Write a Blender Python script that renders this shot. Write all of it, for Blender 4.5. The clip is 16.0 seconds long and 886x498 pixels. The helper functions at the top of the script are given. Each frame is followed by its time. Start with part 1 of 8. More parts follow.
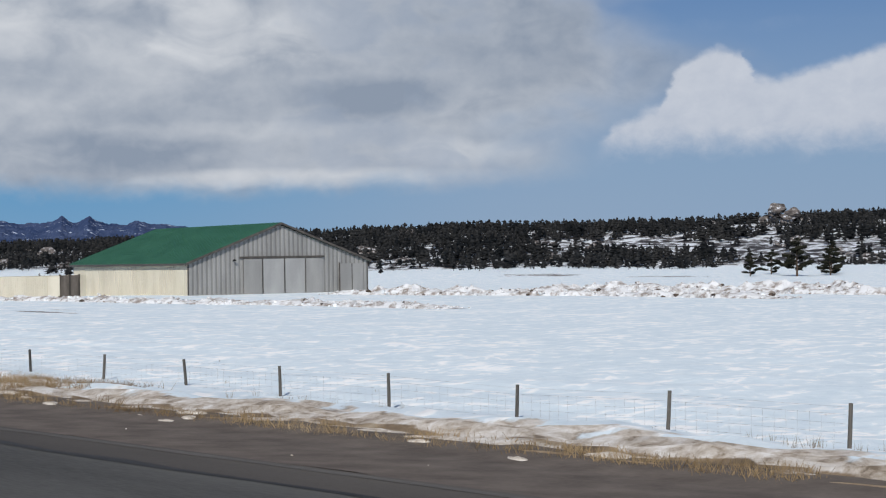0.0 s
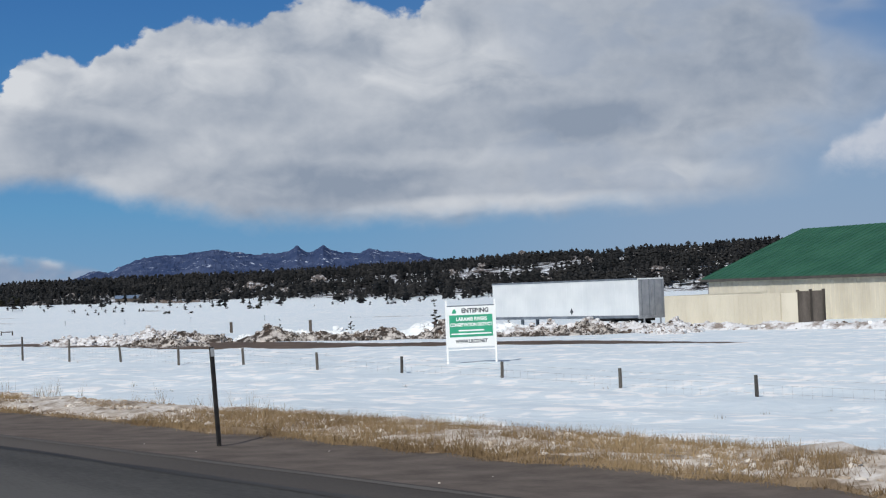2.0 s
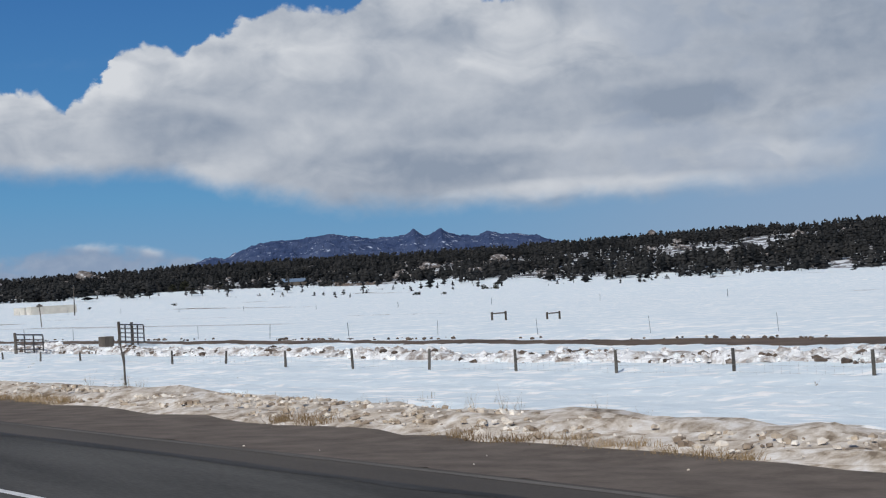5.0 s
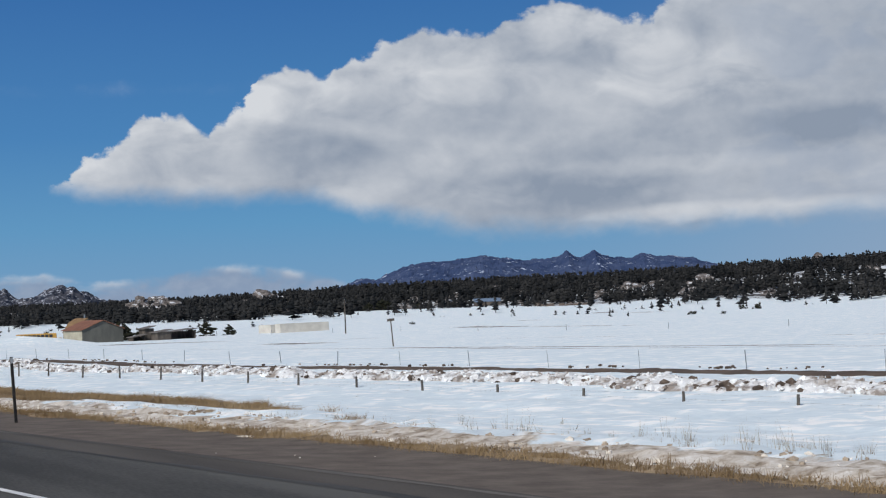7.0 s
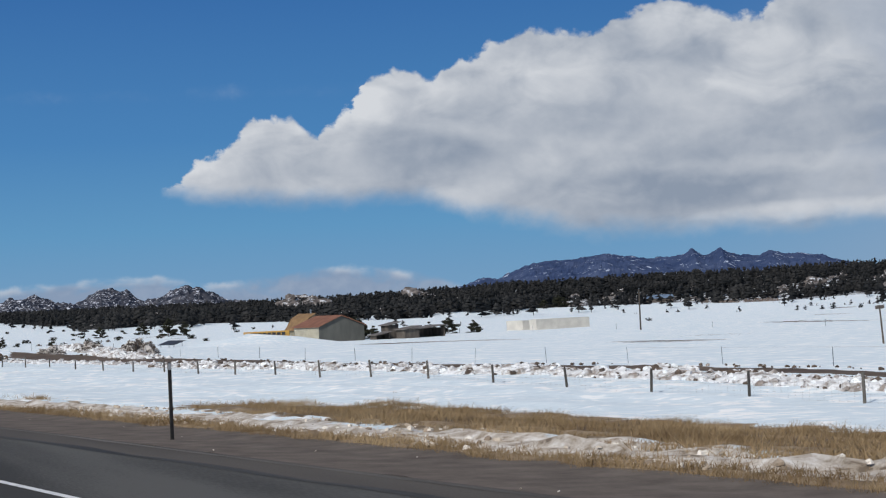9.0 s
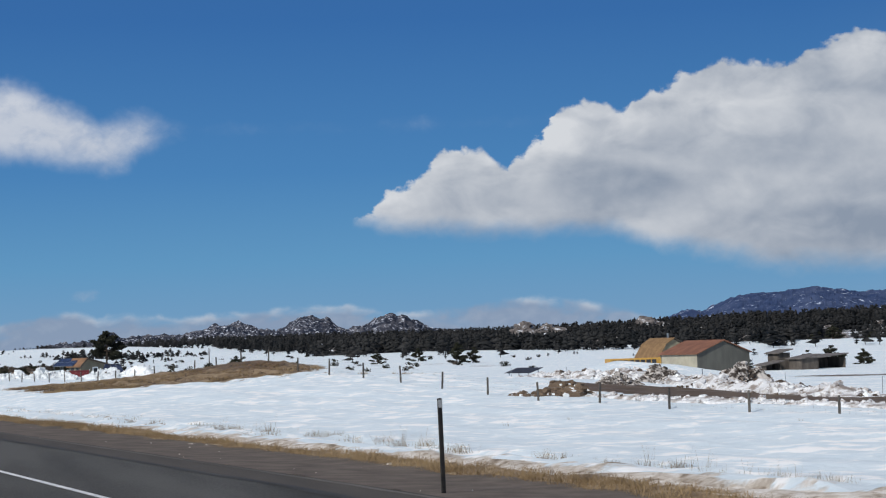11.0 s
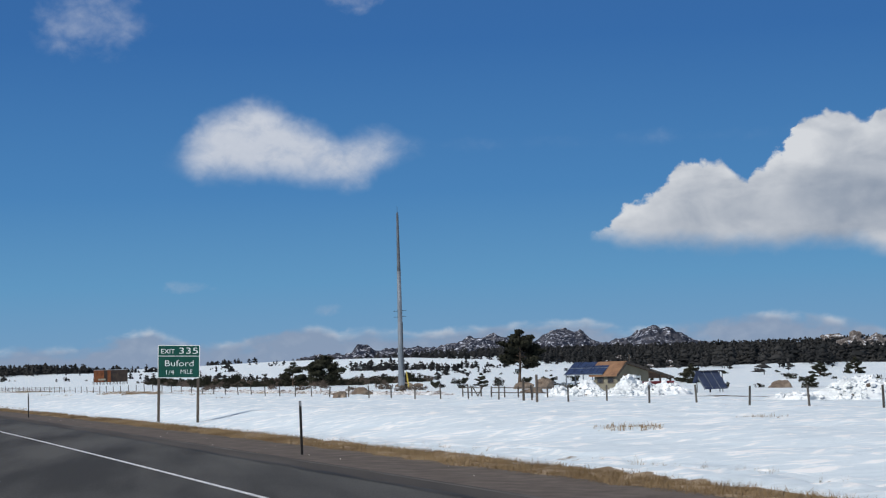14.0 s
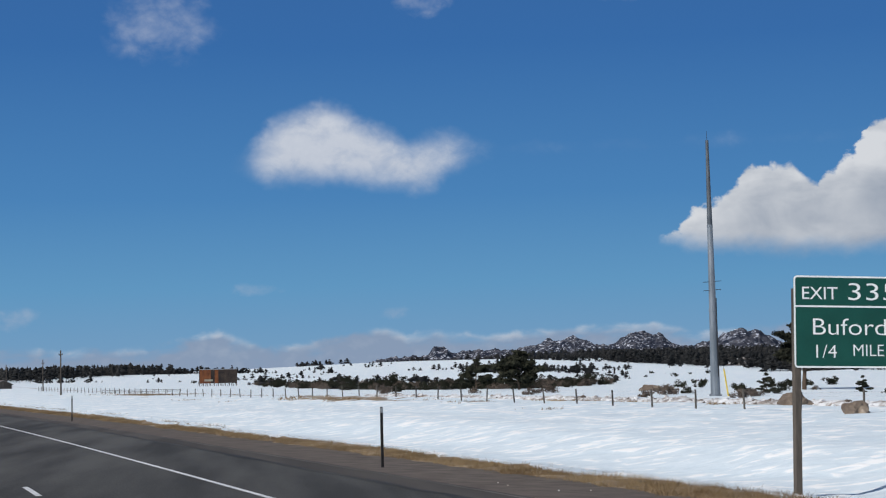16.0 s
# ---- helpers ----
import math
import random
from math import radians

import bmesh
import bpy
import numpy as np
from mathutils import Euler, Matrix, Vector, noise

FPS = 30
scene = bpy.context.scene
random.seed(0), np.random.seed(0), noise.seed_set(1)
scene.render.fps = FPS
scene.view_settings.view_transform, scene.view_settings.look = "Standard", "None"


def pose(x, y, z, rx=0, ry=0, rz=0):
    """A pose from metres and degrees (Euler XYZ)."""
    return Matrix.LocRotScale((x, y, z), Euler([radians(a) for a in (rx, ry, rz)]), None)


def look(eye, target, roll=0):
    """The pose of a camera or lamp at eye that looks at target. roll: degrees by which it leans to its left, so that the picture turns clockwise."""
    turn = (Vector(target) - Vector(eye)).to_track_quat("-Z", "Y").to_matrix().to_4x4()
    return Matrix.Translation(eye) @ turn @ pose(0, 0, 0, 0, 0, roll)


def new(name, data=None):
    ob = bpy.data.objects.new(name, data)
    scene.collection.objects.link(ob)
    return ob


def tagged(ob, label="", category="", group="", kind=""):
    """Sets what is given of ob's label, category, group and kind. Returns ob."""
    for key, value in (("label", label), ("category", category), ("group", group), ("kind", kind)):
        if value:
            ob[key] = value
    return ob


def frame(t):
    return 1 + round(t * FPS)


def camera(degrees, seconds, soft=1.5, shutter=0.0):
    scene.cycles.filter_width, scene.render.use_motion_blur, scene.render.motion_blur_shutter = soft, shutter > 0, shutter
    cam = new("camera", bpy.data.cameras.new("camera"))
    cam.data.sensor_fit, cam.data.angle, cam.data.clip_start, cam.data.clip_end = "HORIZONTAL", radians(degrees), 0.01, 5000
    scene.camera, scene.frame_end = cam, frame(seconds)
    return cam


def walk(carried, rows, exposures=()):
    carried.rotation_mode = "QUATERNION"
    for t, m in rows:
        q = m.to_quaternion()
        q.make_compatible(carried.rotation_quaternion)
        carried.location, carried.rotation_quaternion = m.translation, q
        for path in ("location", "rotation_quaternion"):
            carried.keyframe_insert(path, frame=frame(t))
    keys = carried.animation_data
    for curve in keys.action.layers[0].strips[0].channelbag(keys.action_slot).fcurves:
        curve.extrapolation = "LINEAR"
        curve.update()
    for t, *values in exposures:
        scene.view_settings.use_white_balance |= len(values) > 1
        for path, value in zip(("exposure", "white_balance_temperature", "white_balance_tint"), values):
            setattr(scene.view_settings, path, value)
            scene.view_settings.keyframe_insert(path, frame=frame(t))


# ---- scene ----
cam = camera(29.03, 16.0, soft=1.2)
PATH = [
    (0, (-0.021, 0.000, 2.090), (1.3084, 1.4941, 2.1005), -0.90),
    (0.5, (-0.061, 16.753, 2.090), (1.1885, 18.3146, 2.1214), -1.36),
    (1, (-0.203, 33.490, 2.090), (0.9920, 35.0928, 2.1391), -1.40),
    (1.5, (-0.447, 50.209, 2.090), (0.7084, 51.8414, 2.1380), -1.74),
    (2, (-0.805, 66.910, 2.090), (0.3251, 68.5594, 2.1353), -2.17),
    (2.5, (-1.295, 83.591, 2.090), (-0.1938, 85.2603, 2.1331), -2.58),
    (3, (-1.890, 100.252, 2.090), (-0.8036, 101.9309, 2.1330), -3.12),
    (5.5, (-6.409, 183.239, 2.090), (-5.4112, 184.9715, 2.1254), -2.61),
    (6, (-7.665, 199.764, 2.090), (-6.7150, 201.5231, 2.1492), -2.50),
    (6.5, (-9.032, 216.264, 2.090), (-8.1048, 218.0355, 2.1563), -2.38),
    (7, (-10.494, 232.740, 2.090), (-9.5995, 234.5277, 2.1554), -2.48),
    (7.5, (-12.037, 249.192, 2.090), (-11.1590, 250.9878, 2.1560), -2.58),
    (8, (-13.649, 265.621, 2.090), (-12.7864, 267.4244, 2.1518), -2.80),
    (10.5, (-23.699, 347.300, 2.090), (-23.0833, 349.1997, 2.1970), -1.93),
    (11, (-25.989, 363.550, 2.090), (-25.4161, 365.4631, 2.2060), -1.86),
    (11.5, (-28.462, 379.758, 2.090), (-27.9605, 381.6903, 2.2083), -1.79),
    (12, (-31.110, 395.921, 2.090), (-30.6866, 397.8715, 2.2109), -2.03),
    (12.5, (-33.848, 412.051, 2.090), (-33.4915, 414.0146, 2.2227), -2.11),
    (13, (-36.666, 428.151, 2.090), (-36.3534, 430.1215, 2.2296), -2.14),
    (13.5, (-39.505, 444.230, 2.090), (-39.2003, 446.2013, 2.2319), -2.04),
    (14, (-42.371, 460.287, 2.090), (-42.0682, 462.2591, 2.2306), -1.59),
    (14.5, (-45.320, 476.313, 2.090), (-45.0195, 478.2851, 2.2311), -1.24),
    (15, (-48.334, 492.310, 2.090), (-48.0322, 494.2823, 2.2300), -1.13),
    (15.5, (-51.407, 508.280, 2.090), (-51.1082, 510.2524, 2.2317), -1.54),
    (16, (-54.491, 524.232, 2.090), (-54.2665, 526.2138, 2.2361), -1.33),
]
walk(cam, [(t, look(eye, target, roll)) for t, eye, target, roll in PATH])

# ---- the road's curved line: s metres along it, n metres to the right of the camera's line ----
GRID = np.arange(-3000.0, 5200.0, 2.0)
_k = np.interp(GRID, [0, 264, 528], [3.548e-4, 4.404e-4, 2.851e-4])
_k = np.where((GRID < 0) | (GRID > 640), 0.0, _k)
_psi = np.cumsum(_k) * 2.0
_psi -= np.interp(0.0, GRID, _psi)
_cx = np.cumsum(-np.sin(_psi)) * 2.0
_cy = np.cumsum(np.cos(_psi)) * 2.0
_cx -= np.interp(0.0, GRID, _cx)
_cy -= np.interp(0.0, GRID, _cy)


def road_xy(s, n):
    p = np.interp(s, GRID, _psi)
    return (np.interp(s, GRID, _cx) + n * np.cos(p), np.interp(s, GRID, _cy) + n * np.sin(p))


def heading(s):
    return float(np.interp(s, GRID, _psi))


def to_sn(x, y):
    """Road coordinates of a place in the world."""
    s = float(y)
    for _ in range(40):
        p = heading(s)
        cx, cy = float(np.interp(s, GRID, _cx)), float(np.interp(s, GRID, _cy))
        ds = (x - cx) * -math.sin(p) + (y - cy) * math.cos(p)
        s += 0.8 * ds
        if abs(ds) < 0.01:
            break
    p = heading(s)
    cx, cy = float(np.interp(s, GRID, _cx)), float(np.interp(s, GRID, _cy))
    return s, (x - cx) * math.cos(p) + (y - cy) * math.sin(p)


# ---- world: sky, clouds, sun ----
SUN_AZ, SUN_EL = 233.0, 36.0   # degrees from +y clockwise, and above the horizon


def build_world():
    w = bpy.data.worlds.new("sky")
    scene.world = w
    w.use_nodes = True
    nt = w.node_tree
    nt.nodes.clear()
    L = nt.links

    def nd(kind, **kw):
        q = nt.nodes.new(kind)
        for k, v in kw.items():
            if k == "operation":
                q.operation = v
        return q

    def m(op, a, b=None, c=None, clamp=False):
        q = nd("ShaderNodeMath", operation=op)
        q.use_clamp = clamp
        for i, v in enumerate((a, b, c)):
            if v is None:
                continue
            if isinstance(v, (int, float)):
                q.inputs[i].default_value = v
            else:
                L.new(v, q.inputs[i])
        return q.outputs[0]

    def smooth(x, lo, hi):
        q = nd("ShaderNodeMapRange")
        q.interpolation_type = "SMOOTHSTEP"
        L.new(x, q.inputs[0])
        for i, v in ((1, lo), (2, hi), (3, 0.0), (4, 1.0)):
            q.inputs[i].default_value = v
        return q.outputs[0]

    def mixc(f, a, b):
        q = nd("ShaderNodeMix")
        q.data_type = "RGBA"
        L.new(f, q.inputs[0]) if not isinstance(f, (int, float)) else setattr(q.inputs[0], "default_value", f)
        for i, v in ((6, a), (7, b)):
            if isinstance(v, tuple):
                q.inputs[i].default_value = (*v, 1)
            else:
                L.new(v, q.inputs[i])
        return q.outputs[2]

    co = nd("ShaderNodeTexCoord")
    sep = nd("ShaderNodeSeparateXYZ")
    L.new(co.outputs["Generated"], sep.inputs[0])
    deg = 57.29578
    az = m("MULTIPLY", m("ARCTAN2", sep.outputs[0], sep.outputs[1]), deg)
    el = m("MULTIPLY", m("ARCSINE", sep.outputs[2]), deg)

    def vec(a, e, sa=1.0, se=1.0, da=0.0, de=0.0):
        q = nd("ShaderNodeCombineXYZ")
        L.new(m("MULTIPLY_ADD", a, sa, da), q.inputs[0])
        L.new(m("MULTIPLY_ADD", e, se, de), q.inputs[1])
        return q.outputs[0]

    def fbm(v, scale, detail=6.0, rough=0.55, dist=0.0):
        q = nd("ShaderNodeTexNoise")
        L.new(v, q.inputs["Vector"])
        q.inputs["Scale"].default_value, q.inputs["Detail"].default_value = scale, detail
        q.inputs["Roughness"].default_value, q.inputs["Distortion"].default_value = rough, dist
        return q.outputs["Fac"]

    def curve(x, pts, x0, x1, top):
        """A line through (x, value) pairs, as a grey ramp."""
        q = nd("ShaderNodeValToRGB")
        L.new(m("DIVIDE", m("SUBTRACT", x, x0), x1 - x0, clamp=True), q.inputs[0])
        els = q.color_ramp.elements
        for i, (a, v) in enumerate(pts):
            e = els[i] if i < 2 else els.new(1.0)
            e.position = (a - x0) / (x1 - x0)
            e.color = (v / top, v / top, v / top, 1)
        return m("MULTIPLY", q.outputs[0], top)

    def folds(da, de):
        """Rounded lumps with creases between them, at four sizes."""
        total = None
        for sc, w in ((0.30, 1.0), (0.72, 0.55), (1.6, 0.30), (3.6, 0.16)):
            n_ = fbm(vec(az, el, 1.0, 1.3, da + sc * 7, de + sc * 3), sc, 1.0, 0.5, 0.15)
            lump_ = m("SUBTRACT", m("ABSOLUTE", m("MULTIPLY_ADD", n_, 2.0, -1.0)), 0.22)
            total = m("MULTIPLY", lump_, w) if total is None else m("MULTIPLY_ADD", lump_, w, total)
        return total

    lump, lump2 = folds(0.0, 0.0), folds(0.22, -0.34)
    relief = m("SUBTRACT", lump, lump2)
    wisp = m("SUBTRACT", fbm(vec(az, el, 1.0, 1.3), 0.9, 7.0, 0.62, 0.3), 0.5)
    tuft = m("SUBTRACT", fbm(vec(az, el, 1.0, 1.2, 3.0, 9.0), 1.7, 4.0, 0.5, 0.2), 0.5)
    ragged = m("MULTIPLY_ADD", wisp, 0.55, m("MULTIPLY", lump, 0.75))
    broad = m("SUBTRACT", fbm(vec(az, el, 0.62, 1.15, 2.0, 0.4), 0.33, 2.0, 0.45, 0.6), 0.5)
    middle = m("SUBTRACT", fbm(vec(az, el, 0.8, 1.5, 5.0, 1.4), 0.55, 5.0, 0.5, 0.7), 0.5)
    waz = m("MULTIPLY_ADD", tuft, 0.7, az)
    baz = m("MULTIPLY_ADD", m("SUBTRACT", 1.0, smooth(az, 18.0, 28.0)), -0.4, waz)

    def clip01(x):
        return m("MINIMUM", m("MAXIMUM", x, 0.0), 1.0)

    def blob(a0, e0, ra, re, amount):
        """A soft patch of light or shade in the cloud."""
        qa = m("POWER", m("ABSOLUTE", m("DIVIDE", m("SUBTRACT", az, a0), ra)), 2.0)
        qe = m("POWER", m("ABSOLUTE", m("DIVIDE", m("SUBTRACT", el, e0), re)), 2.0)
        d = m("MULTIPLY_ADD", middle, 2.4, m("SUBTRACT", 1.0, m("ADD", qa, qe)))
        return m("MULTIPLY", smooth(d, -0.5, 1.0), amount)

    # the long bank of cumulus: its upper and lower edge over the azimuth
    top = curve(baz, [(13.4, 4.35), (14.2, 5.05), (15.3, 5.65), (16.3, 6.45), (17.1, 6.78), (17.7, 6.72), (18.1, 6.2), (18.5, 6.0), (19.2, 6.5), (19.8, 7.0), (20.2, 7.7), (21.2, 8.02),
                      (22.0, 7.95), (22.5, 7.6), (23.2, 8.0), (24.3, 8.6), (25.5, 9.05), (26.6, 9.25), (27.5, 9.0), (28.6, 9.1), (29.6, 9.6), (31.0, 9.95), (32.2, 9.5), (33.0, 9.15), (33.8, 9.3),
                      (34.6, 9.9), (36.0, 11.2), (38.0, 13.0), (42.0, 15.0), (60.0, 15.0)], 10.0, 76.0, 16.0)
    low = curve(baz, [(12.0, 4.3), (13.5, 4.3), (14.6, 3.95), (17.0, 3.75), (19.6, 3.68), (22.2, 3.6), (23.6, 3.15), (25.9, 2.68), (28.0, 2.2), (30.0, 2.2),
                      (34.0, 2.12), (38.0, 2.25), (42.0, 2.35), (46.0, 2.6), (50.0, 3.0)], 10.0, 76.0, 16.0)
    up = m("SUBTRACT", m("MULTIPLY_ADD", tuft, 0.7, m("MULTIPLY_ADD", ragged, 0.55, m("ADD", top, 0.13))), el)
    dn = m("SUBTRACT", el, m("MULTIPLY_ADD", ragged, 0.55, low))
    right = m("SUBTRACT", 1.0, smooth(m("MULTIPLY_ADD", broad, 14.0, m("MULTIPLY_ADD", el, -0.25, az)), 42.0, 50.0))
    inside = m("MULTIPLY", smooth(baz, 13.2, 13.7), right)
    bank = m("MULTIPLY", m("MULTIPLY", smooth(up, 0.0, 0.24), smooth(dn, -0.2, 0.75)), inside)
    # sunlit upper edges, soft grey folds and belly
    rim = m("SUBTRACT", 1.0, smooth(up, 0.1, 2.2))
    edge = m("SUBTRACT", 1.0, smooth(up, 0.15, 0.8))
    glow = m("MULTIPLY_ADD", rim, 0.23, 0.362)
    glow = m("MULTIPLY_ADD", m("MULTIPLY", edge, m("SUBTRACT", 1.0, smooth(az, 22.0, 30.0))), 0.16, glow)
    for patch in (blob(39.0, 5.35, 2.9, 0.75, -0.40), blob(33.2, 5.1, 3.0, 0.7, -0.14), blob(28.6, 6.1, 3.0, 0.7, -0.16), blob(30.4, 3.6, 5.5, 0.7, -0.16),
                  blob(37.6, 2.72, 6.0, 0.36, 0.36), blob(42.3, 3.6, 2.2, 0.5, 0.28), blob(34.8, 7.5, 2.8, 1.2, 0.34), blob(24.6, 7.1, 2.2, 0.9, 0.22), blob(27.6, 7.5, 2.0, 1.0, 0.18),
                  blob(31.0, 8.8, 1.4, 0.8, 0.22), blob(21.0, 7.1, 1.5, 0.8, 0.26), blob(17.1, 5.8, 1.6, 0.9, 0.26), blob(23.1, 5.25, 2.4, 0.6, -0.16), blob(28.3, 2.75, 3.0, 0.5, -0.10),
                  blob(24.4, 3.75, 3.0, 0.5, 0.12), blob(17.5, 4.3, 2.6, 0.4, 0.10), blob(34.5, 4.3, 4.0, 0.35, 0.14), blob(43.0, 8.0, 4.5, 2.2, -0.16)):
        glow = m("ADD", glow, patch)
    glow = m("MULTIPLY_ADD", broad, 1.0, glow)
    glow = m("MULTIPLY_ADD", middle, 0.72, glow)
    glow = m("MULTIPLY_ADD", relief, m("MULTIPLY_ADD", rim, 0.34, 0.15), glow)
    glow = clip01(m("MULTIPLY_ADD", tuft, 0.22, glow))
    c_bank = mixc(glow, (0.27, 0.325, 0.415), (0.68, 0.705, 0.745))
    # thin blue-grey places towards its right end
    thin = m("MULTIPLY", smooth(m("MULTIPLY_ADD", middle, 0.7, broad), 0.02, 0.22), smooth(az, 32.0, 40.0))
    c_bank = mixc(m("MULTIPLY", thin, 0.5), c_bank, (0.25, 0.32, 0.44))

    def puff(a0, e0, ra, re, rag, soft_, amount):
        qa = m("POWER", m("ABSOLUTE", m("DIVIDE", m("SUBTRACT", az, a0), ra)), 2.0)
        qe = m("POWER", m("ABSOLUTE", m("DIVIDE", m("SUBTRACT", el, e0), re)), 2.0)
        d = m("MULTIPLY_ADD", ragged, rag, m("SUBTRACT", 1.0, m("ADD", qa, qe)))
        d = m("MULTIPLY_ADD", wisp, rag * 0.7, d)
        return m("MULTIPLY", smooth(d, 0.0, soft_), amount)

    # a single fair-weather cumulus with a domed top and a tail
    p_top = curve(waz, [(-0.9, 7.0), (-0.2, 7.35), (0.3, 8.0), (0.8, 8.5), (1.6, 8.8), (2.4, 9.12), (3.2, 8.85), (4.0, 8.4), (4.8, 7.95), (5.4, 7.55), (6.0, 7.75), (6.8, 7.95), (7.5, 7.7), (8.6, 7.4)], -2.0, 10.0, 16.0)
    p_low = curve(waz, [(-0.9, 7.0), (-0.2, 6.75), (0.6, 6.4), (1.6, 6.35), (3.0, 6.4), (4.5, 6.18), (5.6, 6.0), (6.2, 6.15), (6.8, 6.6), (7.5, 7.0), (8.6, 7.4)], -2.0, 10.0, 16.0)
    p_up = m("SUBTRACT", m("MULTIPLY_ADD", ragged, 0.5, m("ADD", p_top, 0.22)), el)
    p_dn = m("SUBTRACT", el, m("MULTIPLY_ADD", ragged, -0.5, p_low))
    thick = m("MULTIPLY_ADD", wisp, 1.1, m("SUBTRACT", 1.0, m("MULTIPLY", smooth(az, 4.6, 8.2), 0.55)))
    lone = m("MULTIPLY", m("MULTIPLY", smooth(p_up, -0.2, 0.85), smooth(p_dn, -0.25, 0.9)), clip01(m("MULTIPLY", thick, smooth(az, -0.9, 1.4))))
    small = m("MULTIPLY", lone, 0.9)
    small = m("MAXIMUM", small, puff(-2.9, 11.75, 2.3, 1.6, 1.2, 2.0, 0.55))
    small = m("MAXIMUM", small, puff(6.1, 12.5, 1.5, 0.6, 2.0, 1.6, 0.28))
    small = m("MAXIMUM", small, puff(12.7, 12.6, 1.6, 0.5, 2.0, 1.6, 0.24))
    small = m("MAXIMUM", small, puff(0.1, 2.95, 1.0, 0.26, 2.0, 1.4, 0.32))
    small = m("MAXIMUM", small, puff(4.8, 2.1, 0.7, 0.3, 1.6, 1.2, 0.4))
    small = m("MAXIMUM", small, puff(-7.6, 2.1, 1.1, 0.5, 1.6, 1.2, 0.45))
    # the towering heap beyond the bank's end
    q_top = curve(waz, [(46.6, 3.6), (47.4, 4.5), (49.0, 5.2), (49.5, 6.1), (50.2, 6.75), (50.9, 7.0), (51.7, 6.7), (52.1, 6.0), (52.8, 5.9), (54.0, 6.25), (56.3, 6.8), (60.0, 6.9), (66.0, 6.0)], 40.0, 70.0, 16.0)
    q_up = m("SUBTRACT", m("MULTIPLY_ADD", ragged, 0.5, q_top), el)
    heap = m("MULTIPLY", m("MULTIPLY", smooth(q_up, -0.08, 0.4), smooth(m("MULTIPLY_ADD", wisp, 1.2, el), 3.0, 4.3)), smooth(az, 46.6, 47.4))
    small = m("MAXIMUM", small, m("MULTIPLY", m("MULTIPLY", heap, m("SUBTRACT", 1.0, smooth(az, 62.0, 68.0))), 0.92))
    lit = m("MULTIPLY_ADD", m("SUBTRACT", el, 6.6), 0.10, 0.66)
    lit = m("MULTIPLY_ADD", m("MULTIPLY", smooth(az, 40.0, 46.0), m("SUBTRACT", 7.0, el)), 0.06, lit)
    lit = m("MULTIPLY_ADD", wisp, 0.5, lit)
    c_small = mixc(clip01(m("MULTIPLY_ADD", relief, 0.2, lit)), (0.36, 0.42, 0.54), (0.68, 0.71, 0.77))

    # low far cumulus above the horizon
    l_line = curve(waz, [(-12.0, 1.05), (-8.0, 1.2), (-5.8, 1.12), (-3.5, 1.2), (-2.5, 1.3), (-1.8, 1.62), (-1.1, 1.80), (-0.5, 1.5), (0.4, 1.15), (2.2, 1.28), (3.6, 1.6), (4.4, 1.75), (5.2, 1.42), (6.1, 1.56),
                         (7.8, 1.4), (9.5, 1.45), (12.0, 1.6), (13.5, 1.62), (14.8, 1.25), (17.0, 1.42), (18.4, 1.62), (20.3, 1.7), (21.3, 1.5), (22.4, 1.28), (23.6, 0.9), (27.0, 0.5)], -16.0, 30.0, 2.0)
    l_up = m("SUBTRACT", m("MULTIPLY_ADD", tuft, 0.30, m("MULTIPLY_ADD", wisp, 0.35, l_line)), el)
    patchy = smooth(m("MULTIPLY_ADD", m("SUBTRACT", fbm(vec(az, el, 0.7, 1.6, 1.0, 4.0), 0.8, 4.0, 0.55, 0.2), 0.5), 2.0, m("MULTIPLY", l_up, 0.9)), -0.25, 0.55)
    low_c = m("MULTIPLY", m("MULTIPLY", m("MULTIPLY", smooth(l_up, -0.02, 0.22), patchy), m("SUBTRACT", 1.0, smooth(az, 22.0, 28.0))), 0.88)
    l_rim = m("MULTIPLY", m("SUBTRACT", 1.0, smooth(l_up, 0.05, 0.42)), smooth(fbm(vec(az, el, 0.8, 0.8, 8.0, 1.0), 0.7, 2.0, 0.5), 0.42, 0.6))
    l_rim = m("MAXIMUM", l_rim, m("MULTIPLY", blob(-1.5, 1.62, 1.2, 0.26, 1.0), 1.0))
    c_low = mixc(clip01(m("MULTIPLY_ADD", tuft, 0.5, m("MULTIPLY_ADD", middle, 0.5, m("MULTIPLY", l_rim, 1.05)))), (0.265, 0.335, 0.465), (0.60, 0.64, 0.70))
    # pale veil low on the right
    veil = m("MULTIPLY", m("MULTIPLY", smooth(az, 28.0, 46.0), m("SUBTRACT", 1.0, smooth(el, 2.5, 14.0))), 0.60)
    # scattered cumulus over the rest of the sky, out of view
    far_n = fbm(co.outputs["Generated"], 3.2, 6.0, 0.6, 0.2)
    away = m("MAXIMUM", smooth(m("ABSOLUTE", m("SUBTRACT", az, 22.0)), 52.0, 70.0), smooth(el, 20.0, 30.0))
    rest = m("MULTIPLY", m("MULTIPLY", smooth(far_n, 0.52, 0.62), away), smooth(el, 2.0, 8.0))

    sky = nd("ShaderNodeTexSky")
    sky.sky_type = "NISHITA"
    sky.sun_disc = False
    sky.sun_elevation = radians(SUN_EL)
    sky.sun_rotation = radians(SUN_AZ)
    sky.altitude = 2400.0
    sky.air_density, sky.dust_density, sky.ozone_density = SKY_AIR, 0.35, 2.0
    base = nd("ShaderNodeVectorMath")
    base.operation = "MULTIPLY"
    L.new(sky.outputs[0], base.inputs[0])
